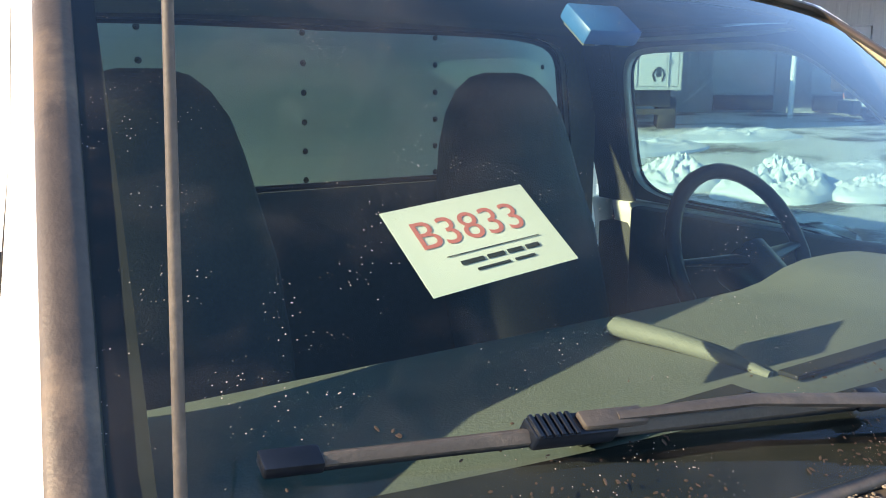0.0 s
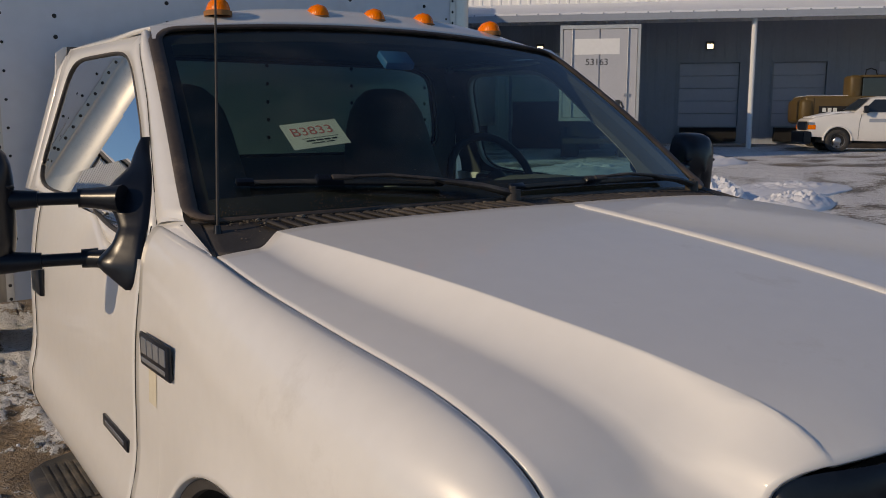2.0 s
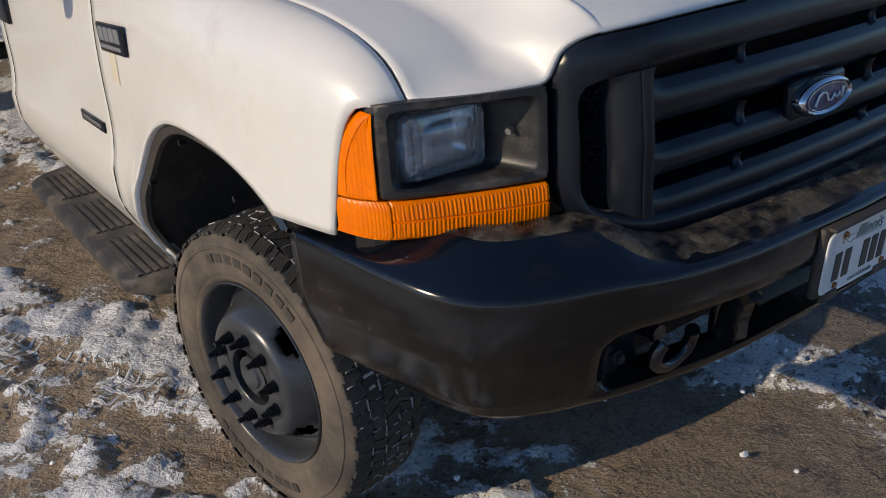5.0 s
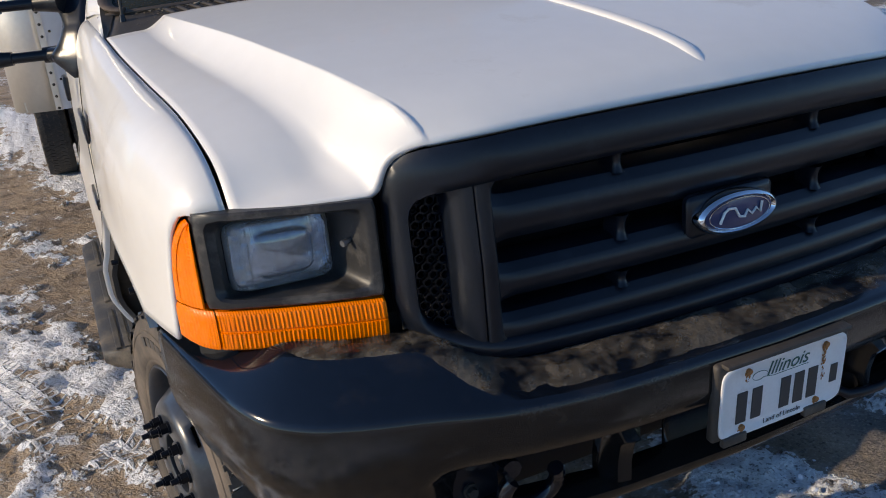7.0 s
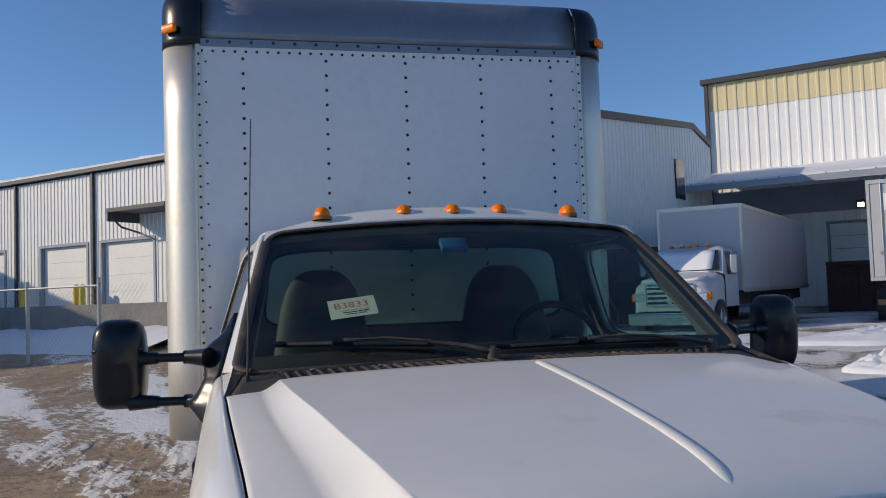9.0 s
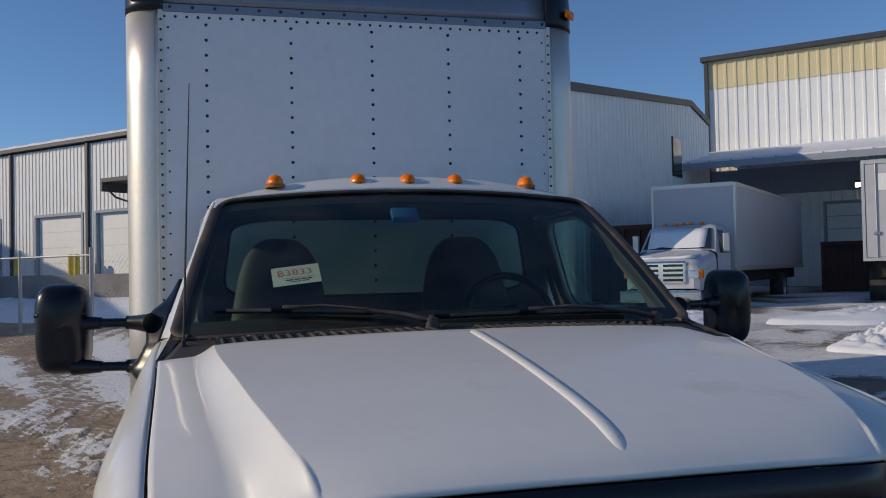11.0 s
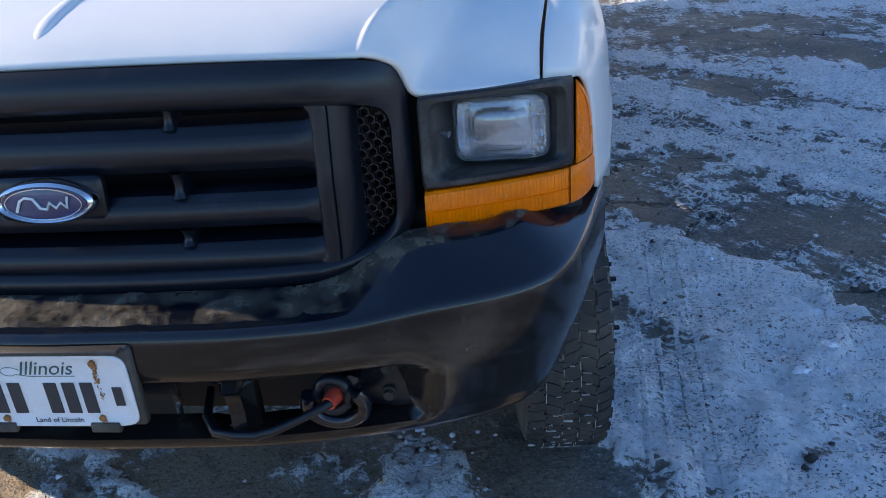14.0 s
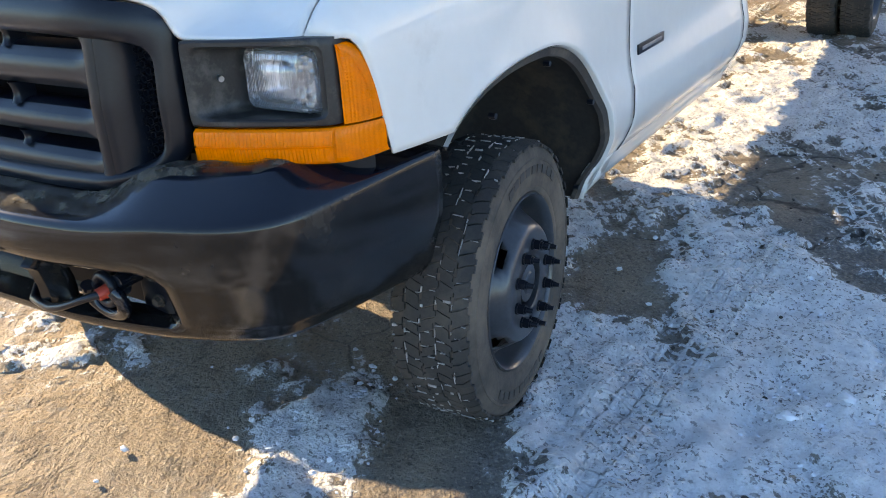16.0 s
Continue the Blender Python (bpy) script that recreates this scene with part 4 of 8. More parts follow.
for s in (-1, 1):
    bm = bmesh.new()
    rows = []
    for v in span(0, 1, 16):
        p = ws(s, v) + Vector((s * 0.012, 0.012, 0.0))
        y, z = lerp(1.630, 2.232, v), lerp(BELT, 2.0, v)
        q = Vector((s * house_x(y, z), y, z))
        m = (p + q) / 2 + Vector((s * 0.008, -0.008, 0.006))
        deep = Vector((-s * 0.035, 0.03, -0.01))
        rows.append([p, lerp(p, m, 0.55) + Vector((s * 0.002, -0.002, 0.002)), m, lerp(m, q, 0.5) + Vector((s * 0.004, -0.002, 0.002)), q, q + deep, p + deep])
    grid(bm, rows, close=True)
    wp = part("windscreen_pillar", bm, M_WHITE, truck, smooth=50)
    bm = bmesh.new()
    tube(bm, [r[4] + Vector((s * 0.0006, -0.0006, 0.0006)) for r in rows], 0.0014, 6)
    part("door_gap", bm, M_DARK, wp)
    bm = bmesh.new()
    grid(bm, [[r[4] + (r[5] - r[4]) * 0.6 + Vector((-s * 0.012, 0, 0)), r[5] + Vector((-s * 0.006, 0.006, 0)), r[6] + Vector((-s * 0.006, 0.006, 0)), r[0] + (r[6] - r[0]) * 0.12 + Vector((-s * 0.008, 0.004, 0))] for r in rows])
    part("pillar_trim", bm, M_CLOTH, wp, "grey plastic inner pillar trim", smooth=50)


bm = bmesh.new()
rows = []
for t in [0, 0.02, 0.05, 0.09, 0.14, 0.2, 0.3, 0.45, 0.6, 0.75, 0.88, 0.95, 1.0]:
    row = []
    for a in span(-1, 1, 41):
        f = ws(a * 0.995, 1) + Vector((0, 0.012, 0.012))
        y = lerp(f.y, 3.08, t)
        x = a * lerp(0.795, house_x(y, 2.0), min(1, t * 9) ** 0.6)
        crown = curve([(0, 0), (0.09, 0.048), (0.2, 0.070), (0.5, 0.085), (0.9, 0.075), (1, 0.05)], t)
        z = lerp(f.z, 2.004, min(1, t * 2.2) * a ** 4) + crown * (1 - abs(a) ** 3.2)
        row.append((x, y, z))
    rows.append(row)
grid(bm, rows)
part("roof", bm, M_WHITE, truck, smooth=60, solid=0.015)

# marker lamps on the roof
for x, y, z in ((-0.565, 2.264, 2.086), (-0.213, 2.262, 2.092), (0.003, 2.252, 2.092), (0.219, 2.262, 2.092), (0.562, 2.300, 2.088)):
    bm = bmesh.new()
    rows = []
    for k in span(0, 1, 7):
        r = (1 - k ** 2.4) ** 0.5
        rows.append([(x + 0.036 * r * math.cos(q), y + (0.075 * (1 - 0.25 * k) if math.sin(q) > 0 else 0.045) * r * math.sin(q), z + 0.046 * k) for q in span(0, 2 * math.pi, 19)[:-1]])
    grid(bm, rows, close=True)
    lamp = part("roof_marker_lamp", bm, M_AMBER, truck, "amber teardrop marker lamp", smooth=70)
    bm = bmesh.new()
    rows = [[(x + 0.041 * math.cos(q), y + (0.082 if math.sin(q) > 0 else 0.05) * math.sin(q), z - h) for q in span(0, 2 * math.pi, 19)[:-1]] for h in (-0.004, 0.012)]
    grid(bm, rows, close=True)
    bm.faces.new([bm.verts.new(p) for p in rows[0]])
    part("lamp_base", bm, M_RUST, lamp, "rust-stained lamp base", smooth=40)

# back wall of the cab with its round-cornered window
def back_window(k=1.0, n=96):
    pts = []
    for i in range(n):
        q = 2 * math.pi * (i + 0.5) / n
        c, t = math.cos(q), math.sin(q)
        r = (abs(c) ** 7 + abs(t) ** 7) ** (-1 / 7)
        pts.append((0.79 * k * r * c * (1 - 0.035 * t), 1.79 + (0.205 + 0.79 * (k - 1)) * r * t))
    return pts


def back_panel(name, y, width, material, label, solid):
    bm = bmesh.new()
    inner = back_window()
    outer = []
    for x, z in inner:
        a = math.atan2(z - 1.79, x)
        c, t = math.cos(a), math.sin(a)
        f = min(width / max(1e-6, abs(c)), (0.225 if t > 0 else 0.84) / max(1e-6, abs(t)))
        outer.append((f * c * (1 - (0.10 if t > 0 else 0) * abs(t)), 1.79 + f * t))
    grid(bm, [[(x, y, z) for x, z in q] for q in (outer, inner)], close=True)
    return part(name, bm, material, truck, label, solid=solid)


back_panel("cab_back", 3.065, 0.93, M_WHITE, "white steel cab back", 0.02)
back_panel("cab_back_trim", 3.02, 0.90, M_CABIN, "dark grey cab back trim", 0.01)
bm = bmesh.new()
bm.faces.new([bm.verts.new((x, 3.05, z)) for x, z in back_window(1.01)])
g = part("rear_window", bm, M_GLASS, truck, "tinted rear cab window")
g.visible_shadow = False
bm = bmesh.new()
tube(bm, [(x, 3.048, z) for x, z in back_window(0.995)], 0.010, 6, closed=True)
part("rear_window_seal", bm, M_BLACK, truck, "black rubber rear window seal", smooth=60)

# ---- cabin ----
bm = bmesh.new()
rows = []
for x in span(-0.93, 0.93, 33):
    hump = math.exp(-((x - 0.42) / 0.17) ** 4)
    k = (x / 0.93) ** 2
    rows.append([(x, 1.50 + 0.17 * k, 1.525 - 0.01 * k), (x, 1.62 + 0.13 * k, 1.535 + 0.004 * hump), (x, 1.80 + 0.03 * k, 1.528 + 0.025 * hump), (x, 1.90, 1.515 + 0.035 * hump), (x, 1.935, 1.48 + 0.02 * hump), (x, 1.93, 1.40), (x, 1.88, 1.25), (x, 1.80, 1.05), (x, 1.72, 0.95)])
grid(bm, rows)
dash = part("dashboard", bm, M_DASH, truck, "grey-green moulded dashboard", smooth=50, solid=0.02)
bm = bmesh.new()
tube(bm, [(-0.228, 1.80, 1.536), (-0.225, 1.785, 1.545), (-0.212, 1.71, 1.545), (-0.200, 1.64, 1.541), (-0.190, 1.58, 1.532)], [0.006, 0.015, 0.014, 0.012, 0.006], 10, flat=0.9)
part("tray_lip", bm, M_DASH, dash, smooth=40)
bm = bmesh.new()
for i in range(3):
    rbox(bm, -0.5 + i * 0.32, -0.26 + i * 0.32, 1.552, 1.578, 1.532, 1.538, 0.002)
part("defroster_slot", bm, M_DARK, dash)
bm = bmesh.new()
box(bm, -0.96, 0.96, 1.5, 3.05, 0.90, 0.95)
box(bm, -0.95, 0.95, 1.52, 1.56, 0.9, 1.50)
part("cab_floor", bm, M_CABIN, truck, "dark cab floor and bulkhead")
bm = bmesh.new()
grid(bm, [[(x, y, 2.02 - 0.02 * (x / 0.8) ** 2 + 0.012 * math.sin((y - 2.2) * 4)) for x in span(-0.80, 0.80, 9)] for y in span(2.26, 3.04, 6)])
part("headliner", bm, M_CABIN, truck, "grey fabric headliner", smooth=60, solid=0.01)


def build_seat(x):
    bm = bmesh.new()
    rows = []
    for z, w, y, d in ((1.12, 0.23, 2.64, 0.09), (1.30, 0.24, 2.70, 0.085), (1.48, 0.235, 2.75, 0.08), (1.60, 0.215, 2.79, 0.075), (1.70, 0.195, 2.81, 0.07), (1.78, 0.17, 2.82, 0.062), (1.835, 0.135, 2.83, 0.05), (1.868, 0.095, 2.833, 0.035), (1.88, 0.05, 2.835, 0.02)):
        rows.append([(x + w * math.copysign(abs(math.cos(q)) ** 0.5, math.cos(q)), y + d * math.copysign(abs(math.sin(q)) ** 0.6, math.sin(q)), z) for q in span(0, 2 * math.pi, 25)[:-1]])
    vs = grid(bm, rows, close=True)
    bm.faces.new(vs[-1])
    b = part("seat_back", bm, M_CLOTH, truck, "dark vinyl high-back seat", smooth=60)
    bm = bmesh.new()
    rbox(bm, x - 0.26, x + 0.26, 2.14, 2.68, 0.98, 1.15, 0.05, seg=3)
    part("seat_cushion", bm, M_CLOTH, b, smooth=60)


build_seat(-0.53)
build_seat(0.39)
bm = bmesh.new()
c = Vector((0.40, 2.06, 1.51))
ux, uy = Vector((1, 0, 0)), Vector((0, 0.42, 0.907))
tube(bm, [c + 0.19 * (math.cos(q) * ux + math.sin(q) * uy) for q in span(0, 2 * math.pi, 33)[:-1]], 0.016, 8, closed=True)
wheel = part("steering_wheel", bm, M_BLACK, truck, "black plastic steering wheel", smooth=60)
bm = bmesh.new()
for q in (0.1, math.pi - 0.1, -math.pi / 2):
    tube(bm, [c + Vector((0, -0.03, 0.01)), c + 0.18 * (math.cos(q) * ux + math.sin(q) * uy)], [0.03, 0.012], 8, flat=0.5)
cyl(bm, c + Vector((0, 0.005, 0)), c + Vector((0, -0.2, -0.12)), 0.06, 0.035, 16)
part("wheel_hub", bm, M_BLACK, wheel, smooth=60)

# ---- cowl, wipers, aerial ----
bm = bmesh.new()
cols = span(-1, 1, 61)
rows = []
for t in span(0, 1, 9):
    row = []
    for a in cols:
        k = abs(a)
        x = a * lerp(0.957, 0.91, t)
        yf, yb = hood_rear(k * 0.957), ws(a, 0).y - 0.005
        zf = hood_z(min(k * 0.957, gap_x(1.3) - 0.01), max(yf, 0.3)) - 0.006
        zb = ws(a, 0).z - 0.008
        y = lerp(yf, max(yb, yf + 0.06), t)
        z = lerp(zf, zb, t) - 0.003 * math.sin(math.pi * t)
        row.append((x, y, z))
    rows.append(row)
grid(bm, rows)
cowl = part("cowl_panel", bm, M_TRIM, truck, "weathered black plastic cowl with vent slots", smooth=50, solid=0.01)


def cowl_point(x, t):
    """A point just over the cowl, t from the hood's edge (0) to the glass (1)."""
    a = max(-1, min(1, x / lerp(0.957, 0.91, t)))
    yf, yb = hood_rear(abs(x)), ws(a, 0).y - 0.005
    zf, zb = hood_z(min(abs(x), gap_x(1.3) - 0.01), yf) - 0.006, ws(a, 0).z - 0.008
    return Vector((x, lerp(yf, max(yb, yf + 0.06), t), lerp(zf, zb, t) - 0.003 * math.sin(math.pi * t)))


for s in (-1, 1):
    bm = bmesh.new()
    rows = []
    for t in span(0, 1, 16):
        y = lerp(1.282, 1.64, t)
        k = min(1, t / 0.7)
        b = cowl_point(s * lerp(0.957, 0.91, k), k) if t < 0.7 else ws(s, 0.13 * (t - 0.7) / 0.3) + Vector((0, 0, -0.008))
        a = lerp(Vector((s * 0.958, 1.282, 1.458)), ws(s, 0) + Vector((s * 0.014, 0.010, 0.0)), min(1, t / 0.78) ** 0.85) if t < 0.78 else ws(s, 0.10 * (t - 0.78) / 0.22) + Vector((s * 0.014, 0.010, 0.0))
        rows.append([b + Vector((-s * 0.004, 0, 0.003)), (a + b) / 2 + Vector((0, 0, 0.001)), a + Vector((0, 0, 0.001))])
    grid(bm, rows)
    part("cowl_end", bm, M_TRIM, cowl, smooth=60)
    # painted corner between the fender's edge and the pillar's foot
    bm = bmesh.new()
    rows = []
    for t in span(0, 1, 14):
        a = lerp(Vector((s * 0.958, 1.284, 1.457)), ws(s, 0) + Vector((s * 0.013, 0.012, 0.0)), t ** 0.85)
        y = lerp(1.290, 1.632, t)
        k = (y - 1.31) / 0.3
        b = Vector((s * lerp(0.961, 0.972, k), y, lerp(1.463, 1.492, k)))
        rows.append([a, lerp(a, b, 0.5) + Vector((0, 0, 0.003 * t)), b, b + Vector((s * 0.004, 0, -0.012 * (1 - t)))])
    for v in (0.02, 0.05, 0.09, 0.14):
        y, z = lerp(1.630, 2.232, v), lerp(BELT, 2.0, v)
        a, b = ws(s, v) + Vector((s * 0.014, 0.010, 0.002)), Vector((s * (house_x(y, z) + 0.0015), y, z + 0.001))
        rows.append([a, (a + b) / 2 + Vector((s * 0.010, -0.009, 0.008)), b, b + Vector((0, 0.001, -0.001))])
    grid(bm, rows)
    part("fender_corner", bm, M_WHITE, truck, smooth=60)
for side, x0, x1, n in ((-1, -0.76, -0.10, 20), (1, 0.06, 0.76, 21)):
    for i in range(n):
        x = lerp(x0, x1, i / (n - 1))
        bm = bmesh.new()
        p, q = cowl_point(x, 0.03), cowl_point(x - 0.012, 0.88)
        up = Vector((0, 0, 0.004))
        tube(bm, [p + up * 0.5, lerp(p, q, 0.12) + up, lerp(p, q, 0.9) + up, q + up * 0.3], 0.0070, 8, flat=0.7)
        part("vent_slat", bm, M_TRIM, cowl, smooth=60)
# flat dark sheet on the cowl: painted shade between the slats
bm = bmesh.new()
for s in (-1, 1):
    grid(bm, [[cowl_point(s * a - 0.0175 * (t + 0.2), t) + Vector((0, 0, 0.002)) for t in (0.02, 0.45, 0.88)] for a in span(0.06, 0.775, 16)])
part("vent_shade", bm, M_DARK, cowl)
bm = bmesh.new()
rng = random.Random(4)
for i in range(1000):
    x = rng.uniform(-0.86, 0.86) if rng.random() < 0.35 else rng.uniform(-0.86, 0.05)
    p = cowl_point(x, rng.uniform(0.85, 1.0) if rng.random() < 0.75 else rng.uniform(0.1, 0.8)) + Vector((0, 0, 0.003))
    r = rng.uniform(0.0007, 0.0020) if i > 12 else rng.uniform(0.003, 0.007)
    bmesh.ops.create_icosphere(bm, subdivisions=1, radius=r, matrix=Matrix.Translation(p) @ Matrix.Rotation(rng.uniform(0, 3), 4, "Z") @ Matrix.Diagonal((1.8, 1, 0.6, 1)))
part("grit", bm, M_DIRT, cowl, "dried leaf crumbs and grit", smooth=60)["kind"] = "stuff"
bm = bmesh.new()
for i in range(1700):
    a, v = rng.uniform(-0.96, 0.55), 0.008 + min(0.13, rng.expovariate(1 / 0.026))
    if noise.noise(Vector((a * 7, v * 22, 1.7))) < rng.uniform(-0.35, 0.25):
        continue
    o, e, f = ws(a, v), (ws(a + 0.02, v) - ws(a, v)).normalized(), (ws(a, v + 0.02) - ws(a, v)).normalized()
    r, turn = rng.uniform(0.0004, 0.0015), rng.uniform(0, 6.28)
    m = Matrix((e, f, e.cross(f))).transposed().to_4x4()
    out = m.col[2].to_3d() * (1 if m.col[2].z > 0 else -1)
    bmesh.ops.create_icosphere(bm, subdivisions=1, radius=r, matrix=Matrix.Translation(o + out * 0.0012) @ m @ Matrix.Rotation(turn, 4, "Z") @ Matrix.Diagonal((rng.uniform(1, 2.6), 1, 0.35, 1)))
part("glass_dirt", bm, M_LEAF, w, "dried dirt flecks along the bottom of the glass")["kind"] = "stuff"

bm = bmesh.new()
base = Vector((-0.89, 1.445, 1.482))
tip = Vector((-0.862, 1.452, 2.335))
tube(bm, [lerp(base, tip, t) for t in span(0, 1, 10)], [lerp(0.0042, 0.0016, t) for t in span(0, 1, 10)], 8)
ant = part("aerial", bm, M_TRIM, truck, "thin black whip aerial", smooth=60)
bm = bmesh.new()
cyl(bm, base + Vector((0, 0, -0.012)), base + Vector((0, 0, 0.022)), 0.013, 0.007, 12)
part("aerial_base", bm, M_BLACK, ant, smooth=40)


def on_glass(x, v, up=0.018):
    a = x / lerp(0.926, 0.795, v)
    return ws(a, v) + Vector((0, -0.6, 0.8)) * up


def build_wiper(x_tip, x_end, x_mid, v0, v1, pivot):
    """A flat-spined blade with a square end cap, a ribbed clip and a tapering arm to its pivot."""
    def at(t, up=0.018):
        return on_glass(lerp(x_tip, x_end, t), lerp(v0, v1, t) + 0.003 * math.sin(math.pi * t), up)
    bm = bmesh.new()
    rows = []
    for t in span(0.0, 1, 16):
        p, w = at(t), 0.0074 - 0.0018 * abs(2 * t - 1)
        f, n = Vector((0, 0.8, 0.6)), Vector((0, -0.6, 0.8))
        rows.append([p + f * a * w + n * b * w for a, b in ((-1.0, -0.55), (-1.0, 0.0), (-0.55, 0.55), (-0.1, 0.85), (0.25, 0.85), (0.8, 0.2), (1.0, -0.55))])
    vs = grid(bm, rows, close=True)
    bm.faces.new(vs[0]), bm.faces.new(vs[-1])
    wp = part("wiper_blade", bm, M_TRIM, truck, "faded black wiper blade", smooth=30)
    bm = bmesh.new()
    tube(bm, [at(t, 0.008) for t in span(0, 1, 12)], 0.0042, 5)
    part("rubber_strip", bm, M_BLACK, wp, smooth=40)
    for t0, t1 in ((-0.075, 0.012), (0.988, 1.04)):
        bm = bmesh.new()
        d = (at(1) - at(0)).normalized()
        f = Vector((0, 0.8, 0.6))
        m = Matrix((d, f, d.cross(f))).transposed().to_4x4()
        m.translation = at((t0 + t1) / 2)
        ln = (at(t1) - at(t0)).length / 2
        rbox(bm, -ln, ln, -0.0088, 0.0084, -0.008, 0.0078, 0.0025, m)
        part("end_cap", bm, M_BLACK, wp, "grey square end cap", smooth=40)
    tm = (x_mid - x_tip) / (x_end - x_tip)
    mid = at(tm, 0.025)
    d = (at(1) - at(0)).normalized()
    f = Vector((0, 0.8, 0.6))
    m = Matrix((d, f, d.cross(f))).transposed().to_4x4()
    m.translation = mid
    bm = bmesh.new()
    rbox(bm, -0.040, 0.030, -0.0105, 0.0105, -0.016, 0.0035, 0.003, m)
    clip = part("wiper_clip", bm, M_BLACK, wp, "ribbed black wiper clip", smooth=40)
    for i in range(6):
        bm = bmesh.new()
        rbox(bm, -0.038 + i * 0.006, -0.0345 + i * 0.006, -0.010, 0.010, 0.003, 0.007, 0.001, m)
        part("grip_rib", bm, M_BLACK, clip)
    bm = bmesh.new()
    rbox(bm, 0.0, 0.055, -0.008, 0.008, 0.001, 0.010, 0.003, m)
    part("clip_cover", bm, M_TRIM, clip, smooth=40)
    bm = bmesh.new()
    pv = Vector(pivot)
    a0 = mid + d * 0.03 + Vector((0, -0.004, 0.006))
    tube(bm, [a0, lerp(a0, pv, 0.25) + Vector((0, -0.006, 0.016)), lerp(a0, pv, 0.52) + Vector((0, -0.008, 0.018)), lerp(a0, pv, 0.56) + Vector((0, -0.008, 0.015)), lerp(a0, pv, 0.8) + Vector((0, -0.006, 0.012)), pv], [0.006, 0.0085, 0.010, 0.014, 0.017, 0.019], 8, flat=0.55)
    cyl(bm, pv + Vector((0, 0, -0.03)), pv + Vector((0, 0, 0.012)), 0.022, n=14)
    cyl(bm, pv + Vector((0, 0, 0.012)), pv + Vector((0, 0, 0.020)), 0.010, n=6)
    part("wiper_arm", bm, M_TRIM, wp, "pitted dark wiper arm", smooth=50)


build_wiper(-0.765, -0.30, -0.575, 0.112, 0.062, (-0.10, 1.335, 1.546))
build_wiper(-0.04, 0.62, 0.25, 0.025, 0.035, (0.74, 1.415, 1.53))


# ---- grille ----
def gy(x):
    a = abs(x)
    return 0.022 + 0.022 * (a / 0.5) ** 2 + (1.9 * (a - 0.5) ** 1.6 if a > 0.5 else 0)


def outline(hw, z0, z1, n, low, k=280):
    """A rounded frame outline of half-width hw between two heights; low: the squareness of its lower corners."""
    zc, hz = (z0 + z1) / 2, (z1 - z0) / 2
    pts = []
    for i in range(k):
        q = 2 * math.pi * i / k
        c, t = math.cos(q), math.sin(q)
        e = n if t > 0 else low
        r = (abs(c / hw) ** e + abs(t / hz) ** e) ** (-1 / e)
        pts.append((r * c, zc + r * t))
    return pts


def lean(z):
    """The grille's upper half leans back."""
    return 0.018 * max(0, (z - 1.1) / 0.2)


bm = bmesh.new()
loops = []
for hw, z0, z1, n, low, dy in ((0.628, 0.905, 1.266, 7, 4.6, 0.06), (0.641, 0.900, 1.282, 7, 4.6, 0.034), (0.645, 0.900, 1.303, 9, 4.8, 0.014), (0.642, 0.906, 1.307, 10, 5, 0.003), (0.632, 0.918, 1.294, 10, 5.2, -0.006), (0.624, 0.934, 1.252, 10, 5.6, -0.008), (0.616, 0.944, 1.234, 10, 6, -0.002), (0.611, 0.951, 1.229, 10, 6, 0.012), (0.609, 0.954, 1.227, 10, 6, 0.06)):
    loops.append([(x, gy(x) + dy + lean(z), z + 0.012 * (1 - (x / 0.65) ** 2) * (1 if z > 1.2 else -0.4)) for x, z in outline(hw, z0, z1, n, low)])
grid(bm, loops, close=True)
grille = part("grille_frame", bm, M_BLACK, truck, "satin black plastic grille surround", smooth=60)
for s in (-1, 1):
    # upright with a flat face and a rounded flank that turns in beside the honeycomb
    bm = bmesh.new()
    rows = []
    for z in span(0.944, 1.238, 22):
        e = min(1.0, (z - 0.944) / 0.035, (1.238 - z) / 0.035)
        f = 0.012 * (1 - math.sqrt(max(0.0, 1 - (1 - e) ** 2)))
        rows.append([(s * x, gy(x) + dy + lean(z), z) for x, dy in ((0.482 - f, 0.07), (0.483 - f, 0.020), (0.488 - f, 0.006), (0.495, 0.0), (0.512, 0.0), (0.515, 0.0015), (0.517, 0.006), (0.519, 0.002), (0.526, 0.001), (0.534, 0.004), (0.542, 0.010), (0.549 + f, 0.020), (0.554 + f, 0.034), (0.556 + f, 0.078))])
    grid(bm, rows)
    part("grille_post", bm, M_BLACK, grille, smooth=50)
    bm = bmesh.new()
    rr, hr = 0.0082, 0.0098
    for j in range(18):
        for i in range(5):
            cx = 0.550 + (i + 0.5 * (j % 2)) * 0.0172
            cz = 0.965 + j * 0.0149
            if cx > 0.618 or cz > 1.235:
                continue
            ring = []
            for q in range(6):
                an = math.pi / 6 + q * math.pi / 3
                ring.append((math.cos(an), math.sin(an)))
            loops = []
            for rad, dy in ((hr + 0.0005, 0.050), (rr - 0.001, 0.050), (rr - 0.0015, 0.066)):
                loops.append([(s * (cx + rad * c), gy(cx) + dy + lean(cz), cz + rad * t) for c, t in ring])
            grid(bm, loops, close=True)
    part("honeycomb_insert", bm, M_BLACK, grille, "black honeycomb mesh insert")
